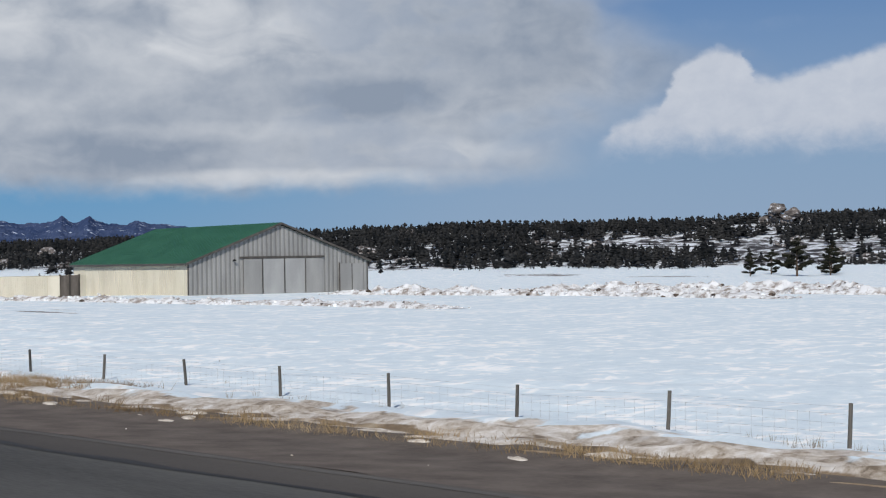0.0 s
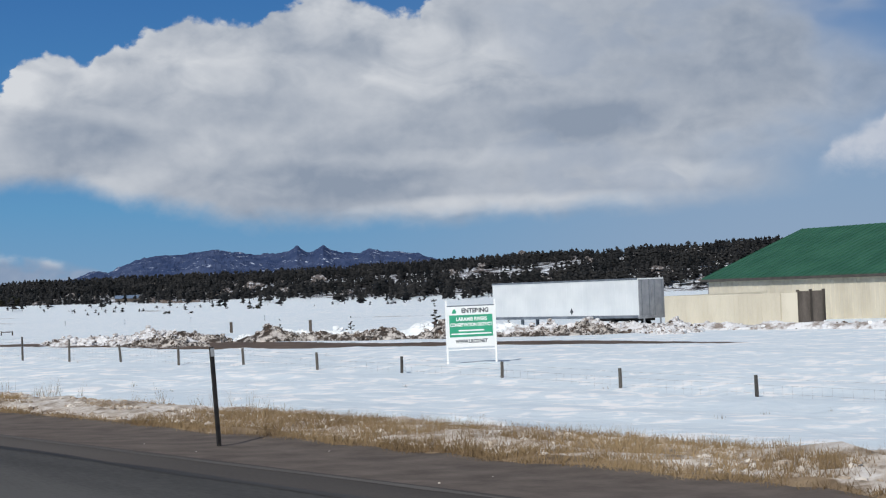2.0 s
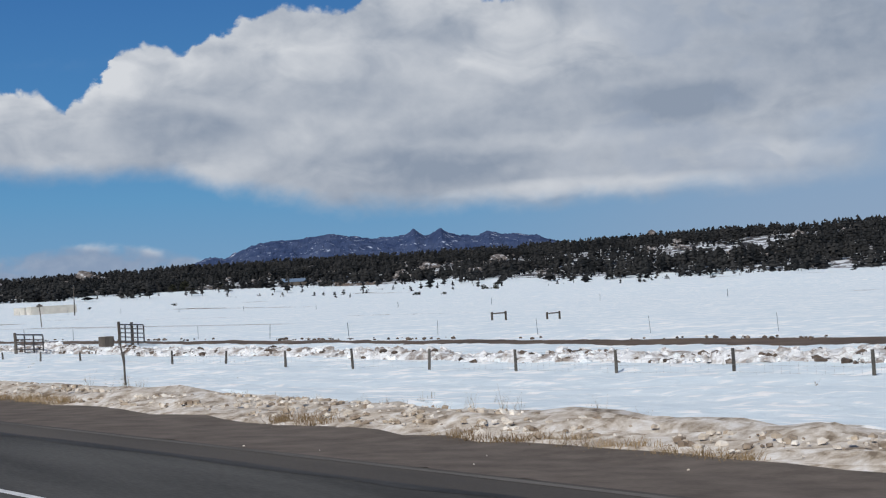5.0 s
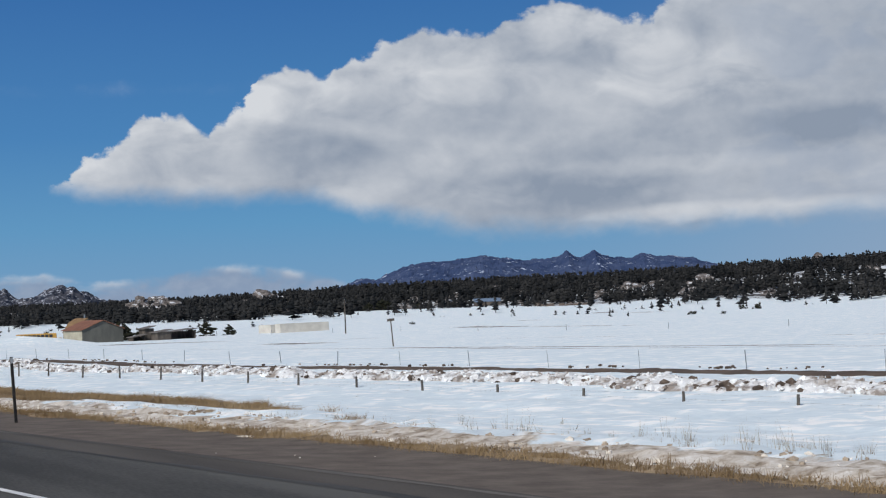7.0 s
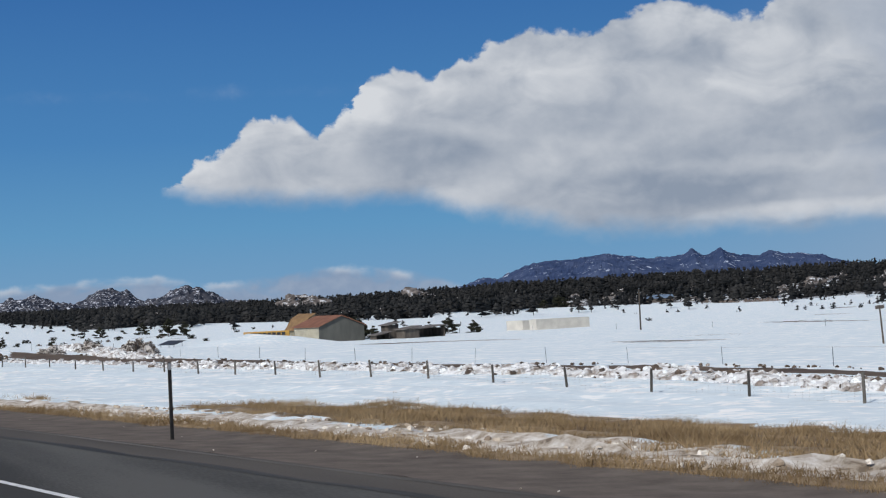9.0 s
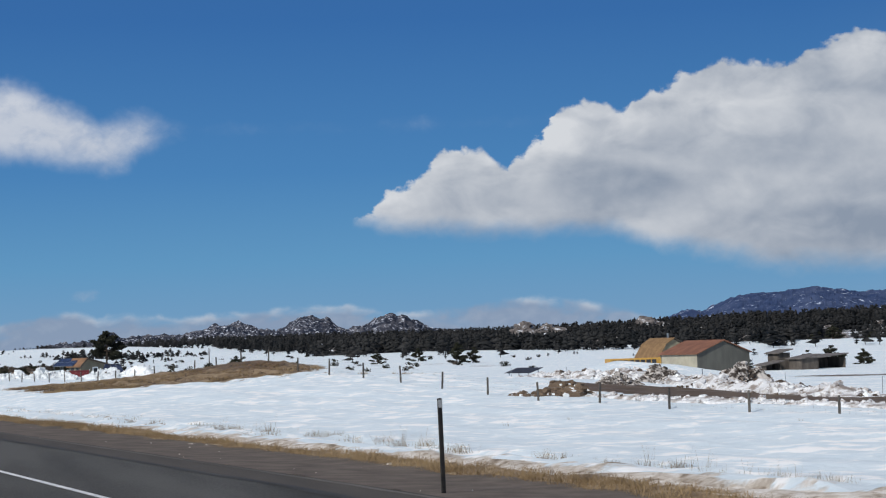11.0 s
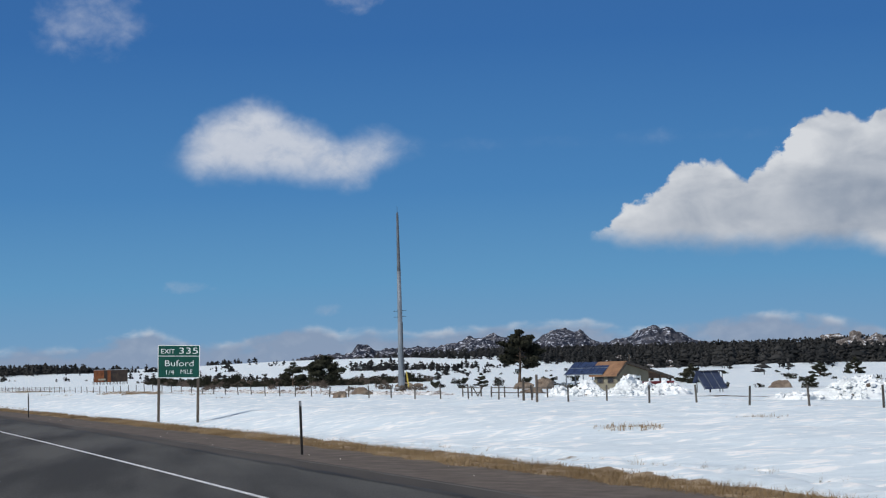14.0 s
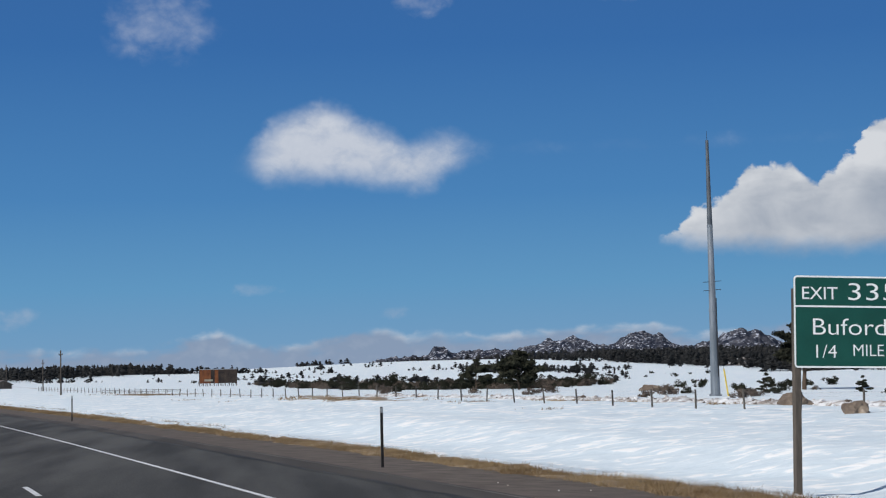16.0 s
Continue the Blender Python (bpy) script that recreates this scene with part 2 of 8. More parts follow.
    base.inputs[1].default_value = SKY_GAIN
    # clear air over the far horizon, deepening upwards
    air = nd("ShaderNodeValToRGB")
    L.new(m("DIVIDE", el, 30.0, clamp=True), air.inputs[0])
    for i, (e_, c_) in enumerate(((0.0, (0.20, 0.34, 0.54)), (1.0, (0.175, 0.345, 0.55)), (3.0, (0.122, 0.318, 0.55)), (6.0, (0.072, 0.232, 0.495)), (11.0, (0.041, 0.153, 0.405)),
                                  (16.0, (0.038, 0.125, 0.35)))):
        e = air.color_ramp.elements[i] if i < 2 else air.color_ramp.elements.new(0.9)
        e.position, e.color = e_ / 30.0, (*c_, 1)
    clear = mixc(smooth(el, 14.0, 30.0), air.outputs[0], base.outputs[0])
    c = mixc(veil, clear, (0.34, 0.41, 0.53))
    c = mixc(low_c, c, c_low)
    c = mixc(bank, c, c_bank)
    c = mixc(small, c, c_small)
    c = mixc(rest, c, (0.62, 0.65, 0.70))
    bg = nd("ShaderNodeBackground")
    L.new(c, bg.inputs[0])
    bg.inputs[1].default_value = 1.0
    out = nd("ShaderNodeOutputWorld")
    L.new(bg.outputs[0], out.inputs[0])


SKY_AIR = 1.0
SKY_GAIN = (0.085, 0.085, 0.085)
build_world()
_sd = Vector((math.sin(radians(SUN_AZ)) * math.cos(radians(SUN_EL)), math.cos(radians(SUN_AZ)) * math.cos(radians(SUN_EL)), math.sin(radians(SUN_EL))))
sun = new("sun", bpy.data.lights.new("sun", "SUN"))
sun.data.energy, sun.data.angle, sun.data.color = 3.8, radians(0.53), (1.0, 0.955, 0.89)
sun.matrix_world = look(_sd * 100, (0, 0, 0))
scene.view_settings.exposure = -0.06


# ---- materials ----
def mat(name, c1, c2=None, rough=0.7, metal=0.0, scale=2.0, bump=0.15, fine=25.0, spec=0.4, stretch=(1, 1, 1), lo=0.35, hi=0.65, rand=0.0, c3=None):
    """Two colours mixed at two scales, with bump; rand: variation from piece to piece."""
    c2 = c2 or tuple(0.8 * v for v in c1)
    ma = bpy.data.materials.new(name)
    ma.use_nodes = True
    nt = ma.node_tree
    L, N = nt.links, nt.nodes
    bs = N["Principled BSDF"]
    bs.inputs["Roughness"].default_value, bs.inputs["Metallic"].default_value = rough, metal
    bs.inputs["Specular IOR Level"].default_value = spec
    tc = N.new("ShaderNodeTexCoord")
    mp = N.new("ShaderNodeMapping")
    mp.inputs["Scale"].default_value = stretch
    L.new(tc.outputs["Object"], mp.inputs[0])
    a, b = N.new("ShaderNodeTexNoise"), N.new("ShaderNodeTexNoise")
    for q, sc in ((a, scale), (b, fine)):
        q.inputs["Scale"].default_value = sc
        q.inputs["Detail"].default_value = 5.0
        L.new(mp.outputs[0], q.inputs["Vector"])
    add = N.new("ShaderNodeMath")
    add.operation = "MULTIPLY_ADD"
    L.new(b.outputs["Fac"], add.inputs[0])
    add.inputs[1].default_value = 0.35
    sub = N.new("ShaderNodeMath")
    sub.operation = "SUBTRACT"
    L.new(a.outputs["Fac"], sub.inputs[0])
    sub.inputs[1].default_value = 0.175
    L.new(sub.outputs[0], add.inputs[2])
    val = add.outputs[0]
    if rand:
        oi = N.new("ShaderNodeObjectInfo")
        r2 = N.new("ShaderNodeMath")
        r2.operation = "MULTIPLY_ADD"
        L.new(oi.outputs["Random"], r2.inputs[0])
        r2.inputs[1].default_value = rand
        r3 = N.new("ShaderNodeMath")
        r3.operation = "SUBTRACT"
        L.new(val, r3.inputs[0])
        r3.inputs[1].default_value = rand / 2
        L.new(r3.outputs[0], r2.inputs[2])
        val = r2.outputs[0]
    rp = N.new("ShaderNodeValToRGB")
    rp.color_ramp.elements[0].position, rp.color_ramp.elements[1].position = lo, hi
    rp.color_ramp.elements[0].color, rp.color_ramp.elements[1].color = (*c1, 1), (*c2, 1)
    if c3:
        e = rp.color_ramp.elements.new(min(1.0, hi + 0.12))
        e.color = (*c3, 1)
    L.new(val, rp.inputs[0])
    L.new(rp.outputs[0], bs.inputs["Base Color"])
    if bump:
        bp = N.new("ShaderNodeBump")
        bp.inputs["Strength"].default_value, bp.inputs["Distance"].default_value = bump, 0.02
        L.new(val, bp.inputs["Height"])
        L.new(bp.outputs[0], bs.inputs["Normal"])
    return ma


M = {}
M["asphalt"] = mat("asphalt", (0.046, 0.045, 0.043), (0.098, 0.096, 0.091), 0.88, scale=0.55, fine=40, bump=0.35, stretch=(1, 0.10, 1), spec=0.15, lo=0.38, hi=0.62)
M["asphalt_worn"] = mat("asphalt_worn", (0.062, 0.057, 0.053), (0.105, 0.095, 0.086), 0.95, scale=0.5, fine=70, bump=0.3, stretch=(1, 0.12, 1), spec=0.12)
M["gravel"] = mat("gravel", (0.098, 0.082, 0.071), (0.168, 0.142, 0.123), 0.95, scale=1.6, fine=14, bump=0.12, spec=0.08, lo=0.28, hi=0.72)
M["tar"] = mat("tar_seam", (0.033, 0.033, 0.033), (0.065, 0.063, 0.06), 0.8, scale=0.8, fine=30, bump=0.2, stretch=(1, 0.15, 1), spec=0.2)
M["dusty"] = mat("dusty_pavement_edge", (0.08, 0.076, 0.072), (0.145, 0.136, 0.127), 0.95, scale=0.6, fine=30, bump=0.2, stretch=(1, 0.15, 1), spec=0.1)
M["pale_twigs"] = mat("pale_leafless_twigs", (0.15, 0.118, 0.10), (0.27, 0.215, 0.18), 0.9, scale=1.0, fine=6, bump=0.0)
M["line"] = mat("line_paint", (0.55, 0.56, 0.57), (0.78, 0.78, 0.77), 0.6, scale=3, fine=50)
M["post"] = mat("weathered_wood", (0.042, 0.039, 0.036), (0.105, 0.096, 0.084), 0.9, scale=3, fine=30, stretch=(1, 1, 0.15), rand=0.3)
M["wood_dark"] = mat("dark_wood", (0.045, 0.038, 0.032), (0.11, 0.092, 0.075), 0.9, scale=3, fine=30, stretch=(1, 1, 0.15), rand=0.2)
M["wood_pole"] = mat("pale_pole_wood", (0.20, 0.15, 0.09), (0.31, 0.24, 0.15), 0.8, scale=3, fine=20, stretch=(1, 1, 0.15))
M["steel_dark"] = mat("dark_steel", (0.02, 0.02, 0.022), (0.05, 0.046, 0.042), 0.55, 0.6, scale=6)
M["gate_steel"] = mat("gate_steel", (0.035, 0.035, 0.04), (0.09, 0.085, 0.08), 0.5, 0.7, scale=5)
M["galv"] = mat("galvanised_steel", (0.13, 0.155, 0.18), (0.23, 0.26, 0.295), 0.5, 0.35, scale=1.5, stretch=(1, 1, 0.2))
M["reflector"] = mat("reflector_plate", (0.26, 0.28, 0.30), (0.40, 0.42, 0.44), 0.35, 0.1)
M["wire"] = mat("fence_wire", (0.18, 0.18, 0.18), (0.30, 0.29, 0.28), 0.5, 0.7)
M["sign_green"] = mat("sign_green", (0.003, 0.058, 0.043), (0.005, 0.074, 0.055), 0.45, scale=1.2, bump=0.02, spec=0.3)
M["sign_white"] = mat("sign_white", (0.78, 0.80, 0.78), (0.86, 0.87, 0.85), 0.45, bump=0.02)
M["sign_back"] = mat("sign_aluminium", (0.45, 0.46, 0.47), (0.55, 0.56, 0.57), 0.4, 0.8)
M["mint"] = mat("mint_green_paint", (0.03, 0.30, 0.17), (0.045, 0.37, 0.21), 0.5, bump=0.02)
M["ink"] = mat("dark_ink", (0.05, 0.06, 0.07), (0.08, 0.09, 0.10), 0.6, bump=0.0)
M["cream"] = mat("cream_siding", (0.53, 0.485, 0.385), (0.63, 0.585, 0.475), 0.55, scale=0.7, bump=0.05, stretch=(1, 1, 0.3))
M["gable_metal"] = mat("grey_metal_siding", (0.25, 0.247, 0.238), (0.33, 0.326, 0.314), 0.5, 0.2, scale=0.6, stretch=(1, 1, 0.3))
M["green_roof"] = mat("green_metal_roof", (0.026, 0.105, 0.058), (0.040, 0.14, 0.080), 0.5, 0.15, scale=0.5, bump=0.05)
# darker copy of the siding: shade between the gable's ribs as colour
M["gable_groove"] = mat("shaded_siding_grooves", (0.18, 0.179, 0.173), (0.24, 0.238, 0.23), 0.6, 0.2, scale=0.6, stretch=(1, 1, 0.3))
M["grey_panel"] = mat("pale_grey_door", (0.30, 0.30, 0.295), (0.39, 0.39, 0.38), 0.5, 0.1, scale=0.6, stretch=(1, 1, 0.3))
M["trim_dark"] = mat("dark_trim", (0.05, 0.045, 0.04), (0.09, 0.08, 0.07), 0.6)
M["white_panel"] = mat("white_panel", (0.60, 0.64, 0.66), (0.70, 0.735, 0.745), 0.45, scale=0.5, bump=0.03)
M["grey_door"] = mat("grey_doors", (0.24, 0.255, 0.28), (0.33, 0.345, 0.37), 0.5, 0.2)
M["rubber"] = mat("rubber", (0.018, 0.018, 0.018), (0.035, 0.033, 0.03), 0.9)
# olive tone with the shade on the tan shed's gable put into it
M["tan_wall"] = mat("shaded_olive_siding", (0.075, 0.076, 0.068), (0.108, 0.108, 0.096), 0.7, scale=0.8, stretch=(1, 1, 0.3))
M["cream_wall"] = mat("pale_siding", (0.33, 0.31, 0.245), (0.42, 0.395, 0.31), 0.7, scale=0.8)
M["red_roof"] = mat("rust_brown_roof", (0.155, 0.068, 0.042), (0.235, 0.108, 0.065), 0.7, scale=0.8)
M["brown_roof"] = mat("brown_shingles", (0.24, 0.135, 0.065), (0.36, 0.21, 0.105), 0.85, scale=1.2, fine=18, bump=0.3)
M["olive_wall"] = mat("olive_siding", (0.20, 0.18, 0.125), (0.28, 0.255, 0.18), 0.75, scale=1.0)
M["red_paint"] = mat("red_paint", (0.30, 0.018, 0.018), (0.42, 0.03, 0.028), 0.5, scale=1.5)
M["yellow"] = mat("school_bus_yellow", (0.40, 0.225, 0.045), (0.52, 0.31, 0.07), 0.5)
M["glass_dark"] = mat("dark_glass", (0.012, 0.014, 0.018), (0.03, 0.034, 0.04), 0.08, spec=0.6, bump=0.0)
M["solar"] = mat("solar_cells", (0.020, 0.032, 0.075), (0.03, 0.046, 0.10), 0.10, spec=0.6, bump=0.0)
M["solar_dark"] = mat("dusty_solar_cells", (0.022, 0.026, 0.036), (0.04, 0.045, 0.06), 0.6, spec=0.2, bump=0.0)
M["shed_wall"] = mat("old_shed_boards", (0.055, 0.047, 0.041), (0.12, 0.103, 0.088), 0.9, scale=1.5, stretch=(1, 1, 0.2))
M["brown_roof_far"] = mat("far_roof", (0.10, 0.09, 0.085), (0.17, 0.155, 0.145), 0.8)
M["blue_roof"] = mat("blue_grey_roof", (0.10, 0.15, 0.23), (0.15, 0.21, 0.30), 0.6)
M["cont"] = mat("pale_container", (0.48, 0.455, 0.41), (0.58, 0.555, 0.50), 0.6, scale=0.7)
M["granite"] = mat("pink_granite", (0.15, 0.115, 0.09), (0.33, 0.265, 0.21), 0.9, scale=0.5, fine=4, bump=0.5)
M["boulder"] = mat("tan_boulder", (0.19, 0.15, 0.105), (0.33, 0.27, 0.19), 0.9, scale=0.9, fine=8, bump=0.5)
M["bark"] = mat("pine_bark", (0.05, 0.035, 0.026), (0.12, 0.085, 0.06), 0.95, scale=4, fine=20, bump=0.5)
M["needles"] = mat("pine_needles", (0.010, 0.012, 0.009), (0.030, 0.030, 0.020), 0.85, scale=1.5, fine=8, bump=0.0, spec=0.1)
M["juniper"] = mat("juniper_leaves", (0.014, 0.017, 0.012), (0.042, 0.042, 0.028), 0.9, scale=1.5, fine=8, bump=0.0, spec=0.1)
# the darker tone leans to blue: a little distance haze in the colour
M["needles_far"] = mat("far_pine_needles", (0.010, 0.012, 0.014), (0.042, 0.042, 0.042), 0.9, scale=0.05, fine=0.5, bump=0.0, spec=0.05)
M["brush"] = mat("bare_brush", (0.065, 0.05, 0.04), (0.13, 0.10, 0.08), 0.9, scale=1.0, fine=6, rand=0.3)
M["dry_grass"] = mat("dry_grass", (0.15, 0.10, 0.05), (0.31, 0.225, 0.125), 0.9, scale=0.25, fine=3, bump=0.0, c3=(0.40, 0.315, 0.195))
M["weed"] = mat("dry_weed", (0.16, 0.13, 0.09), (0.28, 0.235, 0.165), 0.9, scale=1, bump=0.0)
M["rubble"] = mat("ploughed_snow", (0.25, 0.215, 0.19), (0.68, 0.69, 0.705), 0.85, scale=1.3, fine=7, bump=0.6, lo=0.36, hi=0.54)
M["dirty_snow"] = mat("dirty_snow", (0.045, 0.036, 0.030), (0.50, 0.47, 0.44), 0.9, scale=1.6, fine=6, bump=0.6, lo=0.44, hi=0.58)
M["sandy_snow"] = mat("sandy_snow", (0.40, 0.335, 0.265), (0.70, 0.66, 0.60), 0.9, scale=0.9, fine=6, bump=0.4, lo=0.33, hi=0.60)
M["clean_snow"] = mat("clean_snow", (0.62, 0.66, 0.68), (0.88, 0.91, 0.92), 0.8, scale=0.6, fine=6, bump=0.4)
M["mud"] = mat("frozen_mud", (0.038, 0.028, 0.022), (0.12, 0.09, 0.07), 0.95, scale=1.2, fine=7, bump=0.6, lo=0.34, hi=0.6, c3=(0.5, 0.46, 0.42))
M["dirt"] = mat("bare_dirt", (0.085, 0.058, 0.038), (0.16, 0.115, 0.078), 0.95, scale=0.5, fine=8, bump=0.5)
M["billboard_face"] = mat("weathered_poster", (0.018, 0.014, 0.013), (0.07, 0.048, 0.036), 0.7, scale=0.5, fine=4)
M["orange_face"] = mat("orange_poster", (0.13, 0.038, 0.012), (0.25, 0.085, 0.028), 0.7, scale=0.8, fine=4)
M["yellow_paint"] = mat("yellow_guy_guard", (0.55, 0.42, 0.05), (0.62, 0.48, 0.08), 0.5)
M["tan_tarp"] = mat("tan_tarp", (0.30, 0.26, 0.19), (0.40, 0.355, 0.27), 0.8, scale=1.2)


def snow_material():
    """Wind-crusted snow with bare grass and dirt where the ground's cover attribute says so."""
    ma = bpy.data.materials.new("snow_ground")
    ma.use_nodes = True
    nt = ma.node_tree
    L, N = nt.links, nt.nodes
    bs = N["Principled BSDF"]
    bs.inputs["Roughness"].default_value = 0.75
    bs.inputs["Specular IOR Level"].default_value = 0.3
    tc = N.new("ShaderNodeTexCoord")

    def noise_(scale, detail=5.0, stretch=None, rough=0.55, dist=0.0):
        q = N.new("ShaderNodeTexNoise")
        q.inputs["Scale"].default_value, q.inputs["Detail"].default_value = scale, detail
        q.inputs["Roughness"].default_value, q.inputs["Distortion"].default_value = rough, dist
        if stretch:
            mp = N.new("ShaderNodeMapping")
            mp.inputs["Scale"].default_value = stretch
            mp.inputs["Rotation"].default_value = (0, 0, radians(16))
            L.new(tc.outputs["Object"], mp.inputs[0])
            L.new(mp.outputs[0], q.inputs["Vector"])
        else:
            L.new(tc.outputs["Object"], q.inputs["Vector"])
        return q.outputs["Fac"]

    def ramp(v, stops):
        q = N.new("ShaderNodeValToRGB")
        e = q.color_ramp.elements
        for i, (p, c) in enumerate(stops):
            t = e[i] if i < 2 else e.new(p)
            t.position, t.color = p, (*c, 1)
        L.new(v, q.inputs[0])
        return q.outputs[0]

    def mix(f, a, b):
        q = N.new("ShaderNodeMix")
        q.data_type = "RGBA"
        L.new(f, q.inputs[0])
        L.new(a, q.inputs[6])
        L.new(b, q.inputs[7])
        return q.outputs[2]

    def mth(op, a, b, c=None):
        q = N.new("ShaderNodeMath")
        q.operation = op
        for i, v in enumerate((a, b, c)):
            if v is None:
                continue
            if isinstance(v, (int, float)):
                q.inputs[i].default_value = v
            else:
                L.new(v, q.inputs[i])
        return q.outputs[0]

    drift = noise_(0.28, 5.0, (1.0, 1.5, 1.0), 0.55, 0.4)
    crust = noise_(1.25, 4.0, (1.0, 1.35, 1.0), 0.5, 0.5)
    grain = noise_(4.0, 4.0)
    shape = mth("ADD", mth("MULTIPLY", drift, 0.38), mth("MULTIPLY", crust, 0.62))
    # white of sunlit crests and blue of shaded hollows, coloured along the bump
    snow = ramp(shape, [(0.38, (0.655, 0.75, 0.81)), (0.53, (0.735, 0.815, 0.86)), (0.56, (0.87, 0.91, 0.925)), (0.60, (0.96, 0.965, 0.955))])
    sandy = ramp(noise_(2.6, 7.0, None, 0.7, 0.4), [(0.36, (0.20, 0.155, 0.11)), (0.43, (0.40, 0.335, 0.265)), (0.52, (0.58, 0.52, 0.45)), (0.64, (0.76, 0.73, 0.69))])
    brush = ramp(noise_(0.11, 7.0, None, 0.66), [(0.44, (0.028, 0.026, 0.026)), (0.505, (0.12, 0.105, 0.10)), (0.53, (0.72, 0.76, 0.80))])
    grass = ramp(noise_(1.4, 7.0, None, 0.7), [(0.34, (0.11, 0.078, 0.046)), (0.48, (0.23, 0.165, 0.10)), (0.58, (0.31, 0.235, 0.15)), (0.70, (0.42, 0.34, 0.235))])
    dirt = ramp(noise_(0.5, 6.0), [(0.3, (0.075, 0.052, 0.036)), (0.7, (0.15, 0.11, 0.078))])
    at = N.new("ShaderNodeAttribute")
    at.attribute_name = "cover"
    sp = N.new("ShaderNodeSeparateColor")
    L.new(at.outputs["Color"], sp.inputs[0])
    edge = mth("ADD", mth("MULTIPLY", noise_(0.22, 6.0, (1.0, 2.6, 1.0), 0.65), 0.6), mth("MULTIPLY", noise_(1.3, 5.0), 0.4))

    def mask(value):
        q = N.new("ShaderNodeMapRange")
        q.interpolation_type = "SMOOTHSTEP"
        L.new(mth("ADD", value, mth("MULTIPLY", mth("SUBTRACT", edge, 0.5), 1.3)), q.inputs[0])
        q.inputs[1].default_value, q.inputs[2].default_value = 0.47, 0.55
        return q.outputs[0]

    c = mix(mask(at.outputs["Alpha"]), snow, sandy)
    c = mix(mask(sp.outputs[2]), c, brush)
    c = mix(mask(sp.outputs[0]), c, grass)
    c = mix(mask(sp.outputs[1]), c, dirt)
    L.new(c, bs.inputs["Base Color"])
    bp = N.new("ShaderNodeBump")
    bp.inputs["Strength"].default_value, bp.inputs["Distance"].default_value = 0.6, 0.12
    L.new(mth("ADD", mth("MULTIPLY", shape, 1.4), mth("MULTIPLY", grain, 0.12)), bp.inputs["Height"])
    L.new(bp.outputs[0], bs.inputs["Normal"])
    return ma


def forest_rock(name, dark, rock, snow_c, s1, s2, lo, hi, snow_lo):
    """Far wooded slopes: dark trees, rock and snow patches by noise."""
    ma = bpy.data.materials.new(name)
    ma.use_nodes = True
    nt = ma.node_tree
    L, N = nt.links, nt.nodes
    bs = N["Principled BSDF"]
    bs.inputs["Roughness"].default_value = 0.95
    bs.inputs["Specular IOR Level"].default_value = 0.05
    tc = N.new("ShaderNodeTexCoord")
    a, b = N.new("ShaderNodeTexNoise"), N.new("ShaderNodeTexNoise")
    for q, sc in ((a, s1), (b, s2)):
        q.inputs["Scale"].default_value, q.inputs["Detail"].default_value = sc, 7.0
        q.inputs["Roughness"].default_value = 0.65
        L.new(tc.outputs["Object"], q.inputs["Vector"])
    r1 = N.new("ShaderNodeValToRGB")
    r1.color_ramp.elements[0].position, r1.color_ramp.elements[1].position = lo, hi
    r1.color_ramp.elements[0].color, r1.color_ramp.elements[1].color = (*dark, 1), (*rock, 1)
    L.new(a.outputs["Fac"], r1.inputs[0])
    r2 = N.new("ShaderNodeValToRGB")
    r2.color_ramp.elements[0].position, r2.color_ramp.elements[1].position = snow_lo, snow_lo + 0.05
    L.new(b.outputs["Fac"], r2.inputs[0])
    mx = N.new("ShaderNodeMix")
    mx.data_type = "RGBA"
    L.new(r2.outputs[0], mx.inputs[0])
    L.new(r1.outputs[0], mx.inputs[6])
    mx.inputs[7].default_value = (*snow_c, 1)
    L.new(mx.outputs[2], bs.inputs["Base Color"])
    return ma


M["snow"] = snow_material()
# the blue of distant haze is put into these mountain colours
M["mountain"] = forest_rock("haze_blue_mountain_slopes", (0.026, 0.046, 0.112), (0.070, 0.096, 0.175), (0.48, 0.55, 0.68), 0.012, 0.045, 0.36, 0.68, 0.605)
M["rock_hill"] = forest_rock("rocky_hill_slopes", (0.022, 0.028, 0.045), (0.10, 0.10, 0.115), (0.55, 0.58, 0.66), 0.045, 0.12, 0.44, 0.62, 0.56)
M["outcrop"] = forest_rock("rock_outcrop", (0.10, 0.085, 0.075), (0.27, 0.225, 0.19), (0.70, 0.73, 0.80), 0.08, 0.06, 0.35, 0.65, 0.60)


# ---- mesh helpers ----
def mesh_from(name, verts, faces, material, smooth_=False):
    me = bpy.data.meshes.new(name)
    me.from_pydata([tuple(v) for v in verts], [], faces)
    me.validate()
    if smooth_:
        me.polygons.foreach_set("use_smooth", [True] * len(me.polygons))
    for q in (material if isinstance(material, (list, tuple)) else [material]):
        me.materials.append(q)
    return me


def part(name, bm, material, parent=None, label=""):
    """Links a bmesh as one mesh object, under a thing or a part."""
    me = bpy.data.meshes.new(name)
    bm.to_mesh(me)
    bm.free()
    me.materials.append(material)
    ob = new(name, me)
    if parent:
        ob.parent = parent
    if label:
        ob["label"] = label
    return ob


def thing(name, m, label, category, group="", kind=""):
    ob = new(name)
    ob.empty_display_size = 0.2
    ob.matrix_world = m
    return tagged(ob, label, category, group, kind)


